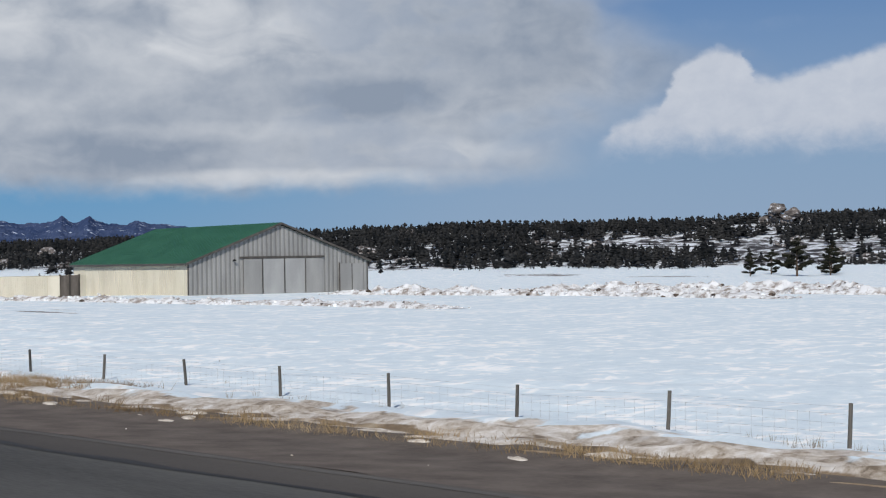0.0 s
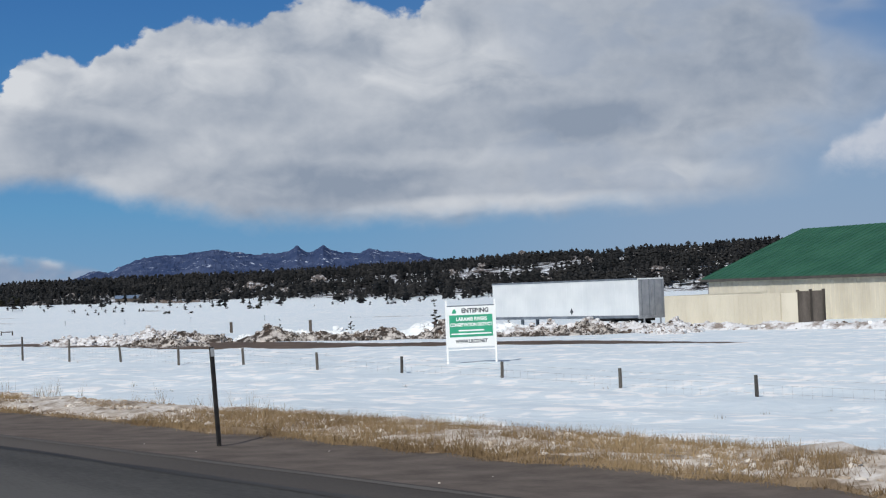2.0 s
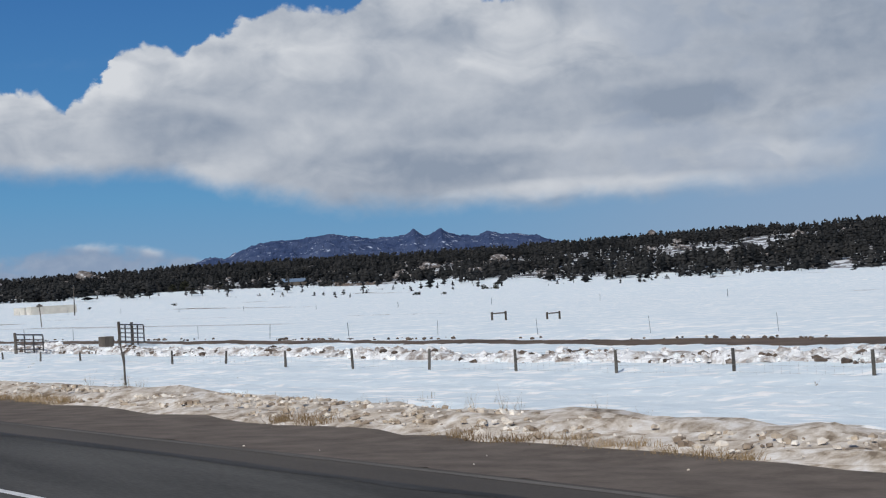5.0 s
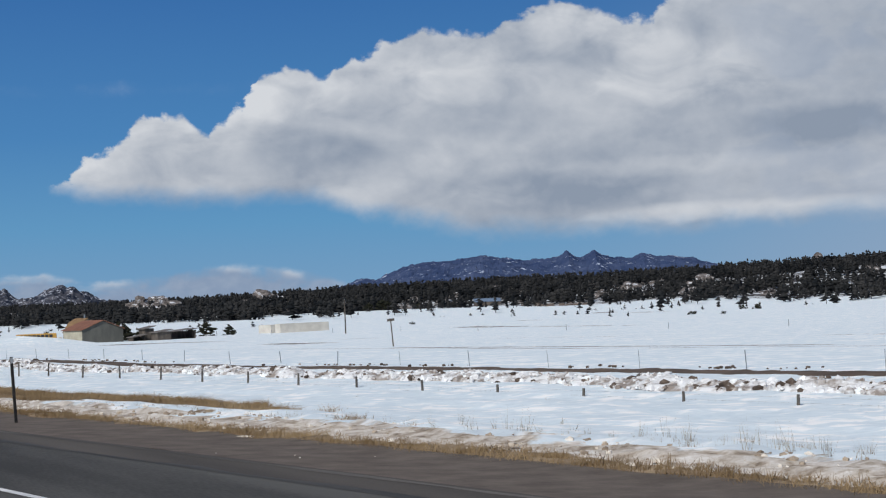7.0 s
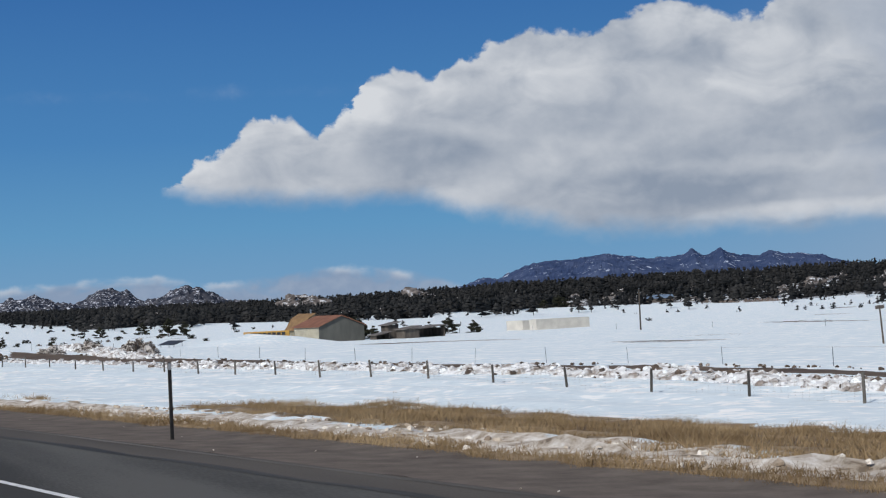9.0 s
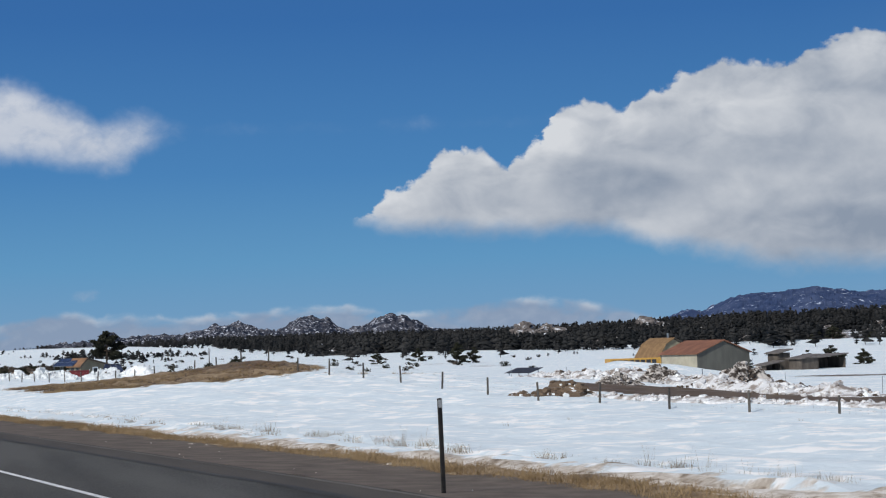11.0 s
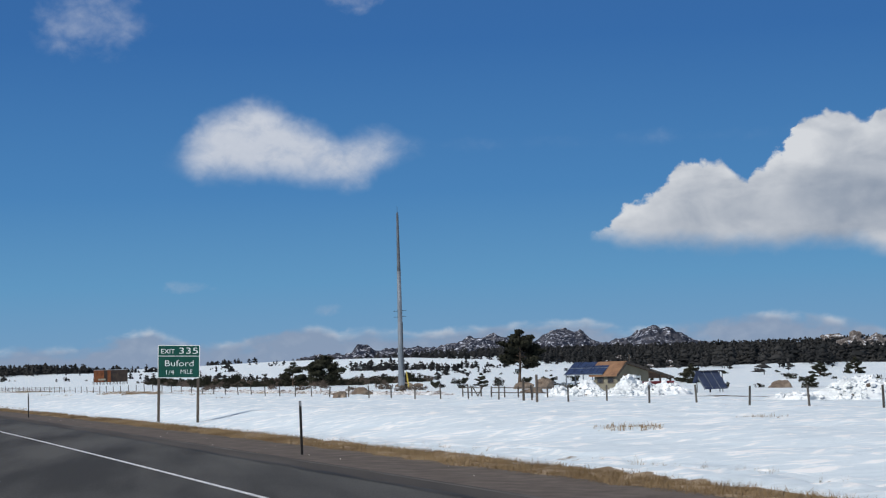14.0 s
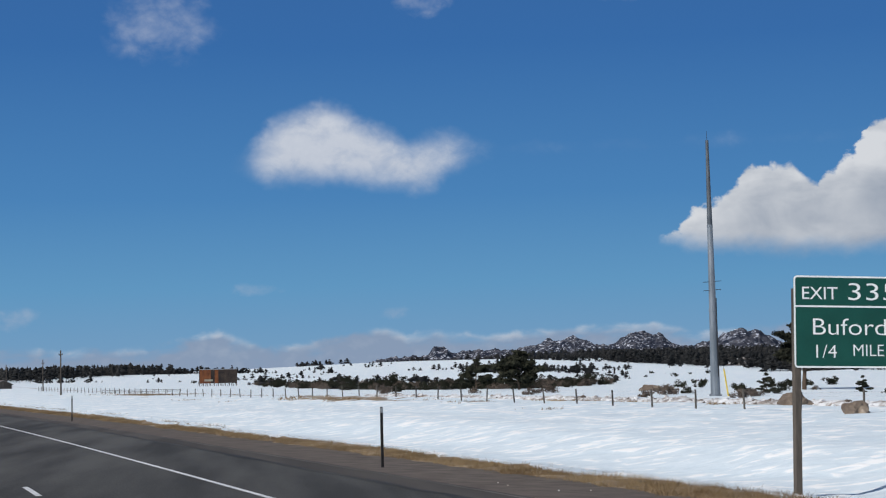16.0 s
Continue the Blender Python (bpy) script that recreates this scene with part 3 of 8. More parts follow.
def box(x0, x1, y0, y1, z0, z1, bevel=0.0, bm=None):
    own = bm is None
    bm = bm or bmesh.new()
    vs = bmesh.ops.create_cube(bm, size=1.0, matrix=Matrix.Translation(((x0 + x1) / 2, (y0 + y1) / 2, (z0 + z1) / 2)) @ Matrix.Diagonal((x1 - x0, y1 - y0, z1 - z0, 1)))["verts"]
    if bevel:
        es = list({e for v in vs for e in v.link_edges})
        bmesh.ops.bevel(bm, geom=es, offset=bevel, segments=1, affect="EDGES")
    return bm


def tube(path, r0, r1=None, seg=8, bm=None):
    """A tapered tube along a path of points."""
    bm = bm or bmesh.new()
    r1 = r0 if r1 is None else r1
    rings = []
    path = [Vector(p) for p in path]
    for i, p in enumerate(path):
        d = (path[min(i + 1, len(path) - 1)] - path[max(i - 1, 0)]).normalized()
        u = d.orthogonal().normalized() if abs(d.z) < 0.99 else Vector((1, 0, 0))
        u = (u - d * u.dot(d)).normalized()
        w = d.cross(u)
        r = r0 + (r1 - r0) * i / max(1, len(path) - 1)
        rings.append([bm.verts.new(p + (u * math.cos(a) + w * math.sin(a)) * r) for a in (2 * math.pi * k / seg for k in range(seg))])
    for a, b in zip(rings, rings[1:]):
        for k in range(seg):
            bm.faces.new((a[k], a[(k + 1) % seg], b[(k + 1) % seg], b[k]))
    bm.faces.new(rings[0][::-1])
    bm.faces.new(rings[-1])
    return bm


def prism(profile, y0, y1, bm=None):
    """A profile in x and z drawn out along y."""
    bm = bm or bmesh.new()
    a = [bm.verts.new((x, y0, z)) for x, z in profile]
    b = [bm.verts.new((x, y1, z)) for x, z in profile]
    k = len(profile)
    bm.faces.new(a)
    bm.faces.new(b[::-1])
    for i in range(k):
        bm.faces.new((a[i], b[i], b[(i + 1) % k], a[(i + 1) % k]))
    bmesh.ops.recalc_face_normals(bm, faces=bm.faces)
    return bm


def rock_mesh(name, seed, size, material, sub=3, rough=0.35):
    bm = bmesh.new()
    bmesh.ops.create_icosphere(bm, subdivisions=sub, radius=1.0)
    off = Vector((seed * 7.3, seed * 3.1, seed * 1.7))
    for v in bm.verts:
        d = noise.fractal(v.co * 1.1 + off, 1.0, 2.0, 4)
        v.co = v.co * (1.0 + rough * d)
        v.co.x *= size[0]
        v.co.y *= size[1]
        v.co.z = max(v.co.z, -0.35) * size[2]
    me = bpy.data.meshes.new(name)
    bm.to_mesh(me)
    bm.free()
    me.materials.append(material)
    return me


def at_sn(s, n, z, turn=0.0):
    """A pose at road coordinates, turned with the road (degrees to the left)."""
    x, y = road_xy(s, n)
    return pose(float(x), float(y), z, 0, 0, math.degrees(heading(s)) + turn)


# ---- the lie of the land ----
def smoothstep(x, a, b):
    t = np.clip((np.asarray(x, float) - a) / (b - a), 0, 1)
    return t * t * (3 - 2 * t)


def fence_n(s):
    return np.interp(s, [20, 62, 102, 142, 157, 180, 214, 254, 275, 304, 371, 396, 483, 508, 595, 651, 1000], [31.0, 31.1, 31.3, 31.75, 32.1, 32.6, 33.35, 34.2, 34.7, 35.25, 36.2, 36.5, 37.3, 37.5, 38.3, 38.7, 41.0])


def hump(s, n, s0, n0, rs, rn, h):
    return h * np.exp(-((s - s0) / rs) ** 2 - ((n - n0) / rn) ** 2)


FAR_AZ = [-180, -90, -40, -12, 0, 6, 10, 14, 20, 30, 40, 50, 60, 75, 90, 115, 180]
FAR_R0 = [600, 600, 500, 420, 480, 560, 660, 760, 820, 920, 760, 640, 620, 680, 720, 720, 700]
FAR_R1 = [1500, 1500, 1300, 1300, 1250, 1300, 1500, 1450, 1300, 1250, 1150, 1050, 1010, 1080, 1150, 1200, 1500]
FAR_H = [12, 8, 5, 3.2, 4.2, 7.5, 8.5, 7, 8, 10.5, 13.5, 16, 19, 22, 21, 17, 12]
QX, QY = -20.0, 400.0
BARE = (108.0, 62.5)


def ground_z(s, n):
    """Height of the ground at road coordinates (arrays)."""
    s, n = np.broadcast_arrays(np.asarray(s, float), np.asarray(n, float))
    zf = np.interp(s, [-100, 24.8, 61.3, 82.1, 96.9, 113.7, 158.1, 177.7, 214.2, 254.5, 276.2, 305.7, 341.1, 360.8, 374.6, 395.2, 415.9, 431.0, 436.0, 441.0, 446.0, 451.0, 455.0, 460.0, 474.0, 490.0, 524.0, 690.8, 890.7, 1490.3],
                   [-2.6, -2.3, -1.75, -1.15, -0.9, -0.53, -0.62, -0.68, -1.13, -1.2, -1.2, -1.18, -1.15, -0.82, -0.8, -0.75, -0.52, -0.40, -0.17, 0.12, 0.40, 0.55, 0.60, 0.42, 0.25, 0.15, 0.18, 0.1, 0.4, 1.0])
    z70 = np.interp(s, [-100, 60, 140, 200, 260, 330, 400, 460, 560, 620, 700, 900], [-2.5, -1.8, -1.15, -1.2, -1.3, -1.5, -1.3, -0.7, -0.15, -0.2, -0.2, 0.2])
    z110 = np.interp(s, [-100, 60, 140, 210, 280, 407, 500, 590, 650, 700, 800, 950], [-2.5, -1.7, -1.2, -2.2, -2.6, -2.7, -2.75, -2.8, -1.5, -0.5, -0.4, 0.1])
    z220 = np.interp(s, [-100, 140, 400, 590, 700, 800, 950], [-3.0, -2.6, -3.2, -3.0, -2.2, -1.2, 0.2])
    z500 = np.interp(s, [-100, 300, 600, 800, 1000], [-3.8, -4.0, -3.6, -2.6, 0.0])
    nf = fence_n(s)
    z = np.interp(n.ravel(), [-60, -14, 9.8, 10.4, 13.0, 13.4, 14.6, 16.0], [-0.6, 0, 0, -0.3, -0.3, -0.12, -0.12, -0.16]).reshape(n.shape)
    t = smoothstep(n, 15.5, 25.0)
    z = z + t * (np.where(n < nf, (zf * 0.72 + zf * 0.28 * np.clip((n - 24) / (nf - 24), 0, 1)), zf) - z)
    for a, b, lo_, hi_ in ((None, z70, nf, 70.0), (None, z110, 70.0, 110.0), (None, z220, 110.0, 220.0), (None, z500, 220.0, 500.0)):
        k = smoothstep(n, lo_, hi_)
        z = z + k * (b - z)
    # mounds
    z = z + hump(s, n, 474, 37.5, 15, 8.0, 0.80) + hump(s, n, 466, 37.0, 6, 4.5, 0.62) + hump(s, n, 500, 40, 16, 7, 0.12)
    z = z + hump(s, n, 660, 38, 30, 6, 0.35) + hump(s, n, 573, 132, 16, 10, 0.9)
    # the ditch behind the verge, and a drift before the bus
    z = z - 0.48 * np.exp(-((n - 19.2) / 3.2) ** 2) * smoothstep(s, 500, 535) * (1 - smoothstep(s, 600, 640))
    z = z + hump(s, n, 571.5, 142.5, 5.5, 7.0, 1.75) + hump(s, n, 576.0, 136.5, 4.5, 4.0, 1.0)
    # the ploughed bank along the verge
    bank = smoothstep(s, 135, 165) * (1 - smoothstep(s, 216, 230))
    z = z + (0.07 * bank + 0.05) * np.exp(-((n - 15.1) / 1.2) ** 4) * (n > 13.2)
    # far ridges
    x, y = road_xy(s, n)
    z = z + 2.6 * np.exp(-((x - 518) / 55) ** 2 - ((y - 985) / 60) ** 2)
    dx, dy = x - QX, y - QY
    r, th = np.hypot(dx, dy), np.degrees(np.arctan2(dx, dy))
    r0, r1, h = np.interp(th, FAR_AZ, FAR_R0), np.interp(th, FAR_AZ, FAR_R1), np.interp(th, FAR_AZ, FAR_H)
    k = smoothstep((r - r0) / (r1 - r0), 0, 1)
    wav = 0.9 * np.sin(x * 0.011 + 1.3) * np.sin(y * 0.009 + 0.4) + 0.6 * np.sin(x * 0.023 + y * 0.017)
    z = z + k * (h + 2.0 * wav + 2.5 - z) * (n > -400) + smoothstep(n, 130, 330) * (wav * 0.7 + 0.9 * np.sin(x * 0.031 + 0.8 * np.sin(y * 0.017)) * np.sin(y * 0.027 + 1.9)) * (1 - k)
    return z


def gz(s, n):
    return float(ground_z(np.array([float(s)]), np.array([float(n)]))[0])


def gxy(x, y):
    s, n = to_sn(x, y)
    return gz(s, n)


def cover(s, n):
    """How much bare grass and bare dirt shows through the snow (0 to 1 each)."""
    g = np.full(s.shape, 0.06)
    bank = smoothstep(s, 135, 165) * (1 - smoothstep(s, 216, 230))
    g = np.maximum(g, 0.62 * (1 - smoothstep(s, 60, 80)) * np.exp(-((n - 14.1) / 0.3) ** 2))
    g = np.maximum(g, (1 - 0.7 * bank) * np.interp(s, [0, 60, 90, 225, 260, 300, 430, 490, 520, 545, 570, 640], [0.72, 0.75, 0.78, 0.78, 0.84, 0.9, 0.9, 0.85, 0.9, 0.95, 0.95, 0.9]) * np.exp(-((n - 13.42 - np.interp(s, [380, 420, 520, 600], [0.0, 0.12, 0.55, 0.4]) - 0.12 * np.sin(s * 0.7) - 0.1 * np.sin(s * 0.23)) / np.interp(s, [0, 225, 250, 300, 430, 460, 530, 600], [0.42, 0.42, 0.6, 0.75, 0.75, 0.75, 0.95, 0.8])) ** 4))
    g = np.maximum(g, 0.44 * np.exp(-((n - 16.7) / 0.55) ** 2))
    g = np.maximum(g, np.where((n < 13.0) & (n > -9), 1.0, np.where(n < -9, 0.42, 0)))
    tall = smoothstep(s, 266, 290) * (1 - smoothstep(s, 338, 352))
    g = np.maximum(g, 1.0 * tall * np.exp(-((n - 20.1 - (s - 290) * 0.02) / 5.1) ** 4))
    g = np.maximum(g, np.exp(-((s - 474) / 18) ** 4 - ((n - 32.4 - (s - 470) * 0.08) / 9.2) ** 4))
    g = np.maximum(g, 0.9 * np.exp(-((s - 492) / 10) ** 2 - ((n - 36) / 5) ** 2))
    g = np.maximum(g, 0.62 * np.exp(-((s - 655) / 26) ** 2 - ((n - 36) / 3.5) ** 2))
    g = np.maximum(g, 0.75 * np.exp(-((s - 770) / 20) ** 2 - ((n - 40) / 5) ** 2))
    g = np.maximum(g, 0.52 * np.exp(-((n - fence_n(s) - 7) / 2.0) ** 2) * smoothstep(s, 585, 600))
    d = np.zeros(s.shape)
    lane = np.interp(s, [120, 135, 139, 144, 150, 165, 200, 420, 450, 470], [64, 59.5, 57.5, 53, 51, 53, 50, 47.5, 46, 45])
    wide = np.interp(s, [126, 137, 144, 170, 200, 230, 380, 420, 437, 446], [0.1, 4.5, 6.8, 7.0, 3.4, 1.7, 2.0, 4.2, 4.4, 0.2])
    d = np.maximum(d, np.where((s > 126) & (s < 447), 1.0 * np.exp(-((n - lane) / wide) ** 4), 0))
    d = np.maximum(d, 0.8 * np.exp(-((s - 160) / 22) ** 2 - ((n - 74) / 6) ** 2))
    for n0, w0, a_, b_, k_ in ((82.0, 2.2, 292, 440, 0.66), (105.0, 2.3, 322, 410, 0.70), (98.0, 2.2, 420, 470, 0.64), (134.0, 5.0, 300, 430, 0.58)):
        d = np.maximum(d, k_ * np.exp(-((n - n0 - 1.6 * np.sin(s * 0.05)) / w0) ** 2) * smoothstep(s, a_, a_ + 14) * (1 - smoothstep(s, b_ - 14, b_)))
    for s0, n0, rs, rn, k in ((BARE[0], BARE[1], 6.0, 1.6, 0.72), (BARE[0] + 4, BARE[1] + 4.5, 5.0, 1.2, 0.62), (454, 128, 15, 3.0, 0.74), (370, 86, 10, 1.8, 0.72), (300, 160, 30, 2.6, 0.6),
                              (365, 215, 34, 3.5, 0.6), (285, 235, 30, 3.5, 0.58), (415, 175, 26, 2.6, 0.6), (480, 210, 30, 3.0, 0.58), (551, 50.0, 7, 1.0, 0.8), (540, 47.0, 5, 0.8, 0.66)):
        d = np.maximum(d, k * np.exp(-((s - s0) / rs) ** 2 - ((n - n0) / rn) ** 2))
    rp = random.Random(15)
    for _ in range(46):
        s0, n0 = rp.uniform(130, 900), 115 + 420 * rp.random() ** 1.5
        rs, rn, k = rp.uniform(7, 24), 2.6 if n0 < 130 else 6.5 if n0 < 300 else 15.0, rp.uniform(0.56, 0.70)
        d = np.maximum(d, k * np.exp(-((s - s0) / rs) ** 2 - ((n - n0 - (s - s0) * 0.1) / rn) ** 2))
    d = np.maximum(d, 0.66 * np.exp(-((s - 470) / 18) ** 2 - ((n - 150) / 6) ** 2))
    d = np.maximum(d, 0.72 * np.exp(-((s - 469) / 11) ** 2 - ((n - 36.5) / 5) ** 2))
    d = np.maximum(d, 0.62 * np.exp(-((s - 700) / 14) ** 2 - ((n - 46) / 4) ** 2))
    x, y = road_xy(s, n)
    dx, dy = x - QX, y - QY
    r, th = np.hypot(dx, dy), np.degrees(np.arctan2(dx, dy))
    r0, r1 = np.interp(th, FAR_AZ, FAR_R0), np.interp(th, FAR_AZ, FAR_R1)
    wood = smoothstep((r - r0) / (r1 - r0), 0.0, 0.12) * np.interp(th, [-20, -6, 0, 11, 15, 120, 130], [0.2, 0.15, 0.1, 0.2, 0.78, 0.78, 0.2])
    broad = smoothstep(s, 60, 90) * (1 - smoothstep(s, 222, 240))
    full = np.interp(n.ravel(), [13, 16.0, 16.8, 17.6], [1.0, 0.92, 0.5, 0.0]).reshape(n.shape)
    sand = np.maximum(full * broad, np.interp(n.ravel(), [13, 14.4, 15.6, 17.0, 18.4], [1.0, 0.92, 0.60, 0.36, 0.0]).reshape(n.shape) * np.interp(s, [0, 30, 42, 220, 236, 300, 380, 430, 490, 560, 640], [0.85, 0.85, 1.0, 0.95, 0.80, 0.95, 0.8, 0.55, 0.45, 0.4, 0.4]))
    return g, d, wood, sand


def build_ground():
    ss = np.concatenate([np.arange(-3000, -200, 200), np.arange(-200, 0, 10), np.arange(0, 660, 0.8), np.arange(660, 720, 2.0), np.arange(720, 1100, 8), np.arange(1100, 2000, 30), np.arange(2000, 5001, 250)])
    ns = np.concatenate([np.arange(-3000, -100, 300), np.arange(-100, -14, 20), [-14.0, 0.0, 9.0, 10.4, 12.0, 13.0, 13.3], np.arange(13.55, 17.5, 0.3), np.arange(17.5, 60, 0.62), np.arange(60, 130, 2.2),
                         np.arange(130, 300, 8), np.arange(300, 1500, 22), np.arange(1500, 4801, 200)])
    S, Nn = np.meshgrid(ss, ns, indexing="ij")
    Z = ground_z(S, Nn)
    X, Y = road_xy(S, Nn)
    rng = np.random.default_rng(3)
    near = np.exp(-((Nn - 30) / 30) ** 2) * (Nn > 14)
    Z = Z + near * (Nn > 17) * 0.045 * (np.sin(X * 1.15 + Y * 0.35 + 1.7 * np.sin(Y * 0.21 + X * 0.1)) * (0.5 + 0.5 * np.sin(Y * 0.37 - X * 0.13)))
    Z = Z + ((Nn > 13.2) & (Nn < 17.4)) * 0.03 * rng.standard_normal(Z.shape)
    Z = Z + ((Nn > 14.2) & (Nn < 17.2)) * (0.045 * np.sin(S * 2.3 + 1.6 * np.sin(Nn * 2.1 + S * 0.31)) * np.sin(Nn * 3.4 + 1.4 * np.sin(S * 0.73)) + 0.03 * rng.standard_normal(Z.shape))
    Z = Z + 0.10 * rng.standard_normal(Z.shape) * np.exp(-((S - 474) / 22) ** 4 - ((Nn - 36) / 9) ** 4)
    Z = Z + near * (0.05 * np.sin(X * 0.9 + 0.7 * np.sin(Y * 0.33)) * np.sin(Y * 0.41 + 1.1) + 0.03 * rng.standard_normal(Z.shape) * (Nn < 60))
    Z = np.where(Nn < 11, np.minimum(Z, -0.03), Z)
    V = np.stack([X, Y, Z], -1).reshape(-1, 3)
    a, b = len(ss), len(ns)
    i = np.arange((a - 1) * (b - 1))
    q = (i // (b - 1)) * b + i % (b - 1)
    F = np.stack([q, q + b, q + b + 1, q + 1], 1)
    me = bpy.data.meshes.new("ground")
    me.from_pydata(V.tolist(), [], F[:, ::-1].tolist())
    me.polygons.foreach_set("use_smooth", [True] * len(me.polygons))
    g, d, wood, sand = cover(S, Nn)
    col = np.stack([np.clip(g, 0, 1), np.clip(d, 0, 1), np.clip(wood, 0, 1), np.clip(sand, 0, 1)], -1).reshape(-1)
    at = me.color_attributes.new("cover", "FLOAT_COLOR", "POINT")
    at.data.foreach_set("color", col.astype(np.float32))
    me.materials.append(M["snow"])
    ob = new("ground", me)
    tagged(ob, "snow-covered rolling prairie with bare dry grass patches", "ground", kind="structure")
    if me.polygons[0].normal.z < 0:
        me.flip_normals()


build_ground()


def strip(name, n0, n1, s0, s1, z, material, step=4.0, edge=0.0, seed=0, cols=2):
    rng = np.random.default_rng(seed)
    ss = np.arange(s0, s1 + 0.1, step)
    V, F = [], []
    for s in ss:
        e0, e1 = (rng.uniform(-edge, edge) for _ in range(2))
        for c in range(cols):
            n = n0 + e0 + ((n1(s) if callable(n1) else n1) + e1 - n0 - e0) * c / (cols - 1)
            x, y = road_xy(s, n)
            V.append((float(x), float(y), z(s, n) if callable(z) else z))
    for i in range(len(ss) - 1):
        for c in range(cols - 1):
            k = i * cols + c
            F.append((k, k + 1, k + cols + 1, k + cols))
    return mesh_from(name, V, F, material)


def build_road():
    road = new("road", strip("road", -5.0, 9.45, -600, 3000, 0.0, M["asphalt"]))
    tagged(road, "two dark asphalt motorway lanes, worn and dry", "road", kind="structure")
    seam = new("tar_seam", strip("tar_seam", 9.38, 9.58, -300, 1600, 0.004, M["tar"], step=1.3, edge=0.08, seed=8))
    tagged(seam, "dark irregular tar seam along the shoulder", "road seam", kind="structure")
    sh = new("shoulder", strip("shoulder", 9.45, 10.5, -600, 3000, 0.0, M["asphalt_worn"], edge=0.0))
    tagged(sh, "worn grey-brown asphalt shoulder beside the lanes", "road shoulder", kind="structure")
    ed = new("pavement_edge", strip("pavement_edge", 10.28, 10.40, -200, 1400, 0.004, M["dusty"], step=1.1, edge=0.03, seed=9))
    tagged(ed, "pale dusty edge of the paved shoulder", "road edge", kind="structure")
    gr = new("gravel_shoulder", strip("gravel_shoulder", 10.5, lambda s: 13.45 + 0.45 * float(np.interp(s, [20, 60, 75], [1.0, 0.8, 0.0])), -200, 1400, lambda s, n: max(-0.012 - 0.05 * (n - 10.5), gz(s, n) + 0.014), M["gravel"], step=0.9, edge=0.14, seed=4, cols=4))
    tagged(gr, "brown gravel shoulder strewn with grit and sand", "gravel", kind="structure")
    ln = new("edge_line", strip("edge_line", 6.56, 6.68, -300, 2000, 0.006, M["line"]))
    tagged(ln, "white painted edge line on asphalt", "road marking", kind="structure")
    yl = new("left_edge_line", strip("left_edge_line", -0.85, -0.73, -300, 2000, 0.006, M["line"]))
    tagged(yl, "painted edge line on asphalt", "road marking", kind="structure")
    for k in range(-2, 66):
        s0 = 560.9 + 12.19 * (k - 46)
        d = new("lane_dash", strip("lane_dash", 2.89, 3.01, s0, s0 + 3.05, 0.006, M["line"], step=1.525))
        tagged(d, "white painted lane dash on asphalt", "road marking", "lane dashes", kind="structure")


build_road()


# ---- far mountains and hills ----
def ridge(name, eye, dist, depth, line, material, label, category, seed, amp, steps=220, rows=26, rough=0.2):
    """A range whose skyline, seen from eye, runs through (azimuth, elevation angle) pairs."""
    V, F = [], []
    az0, az1 = line[0][0], line[-1][0]
    for i in range(steps + 1):
        az = az0 + (az1 - az0) * i / steps
        e = float(np.interp(az, [q[0] for q in line], [q[1] for q in line]))
        crest = eye[2] + dist * math.tan(radians(e))
        for j in range(rows + 3):
            t = j / rows
            d = dist - depth * (1 - t) if t <= 1 else dist + depth * (t - 1) * 3
            k = min(t, 1.0) ** 0.85
            x, y = eye[0] + d * math.sin(radians(az)), eye[1] + d * math.cos(radians(az))
            q = Vector((x * 0.006, y * 0.006, seed))
            nz = noise.fractal(q, 0.9, 2.1, 6) * amp * (0.06 + math.sin(min(t, 1) * math.pi) * 0.9) + noise.fractal(q * 6, 0.7, 2.0, 4) * amp * rough
            z = 2 + (crest - 2) * (k if t <= 1 else max(0.0, 1 - (t - 1) * 6)) + nz * (1.0 if t <= 1 else 0.3)
            V.append((x, y, z))
    c = rows + 3
    for i in range(steps):
        for j in range(c - 1):
            k = i * c + j
            F.append((k, k + 1, k + c + 1, k + c))
    ob = new(name, mesh_from(name, V, F, material, False))
    tagged(ob, label, category, kind="structure")


EYE = (-2.0, 100.0, 2.1)
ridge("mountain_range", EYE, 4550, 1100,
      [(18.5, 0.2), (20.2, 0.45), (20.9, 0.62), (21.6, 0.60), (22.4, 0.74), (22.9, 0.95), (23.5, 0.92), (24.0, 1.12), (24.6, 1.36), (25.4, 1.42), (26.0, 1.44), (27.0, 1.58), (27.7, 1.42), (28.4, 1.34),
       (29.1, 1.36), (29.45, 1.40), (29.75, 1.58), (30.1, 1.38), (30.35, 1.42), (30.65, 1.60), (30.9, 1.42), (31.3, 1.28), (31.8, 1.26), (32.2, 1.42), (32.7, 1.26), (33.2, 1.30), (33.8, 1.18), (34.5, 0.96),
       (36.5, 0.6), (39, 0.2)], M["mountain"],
      "distant wooded mountains with thin snow, coloured dark blue with haze", "mountain", 2.0, 17, 420, 44, 0.32)
EYE2 = (-26.0, 364.0, 2.1)
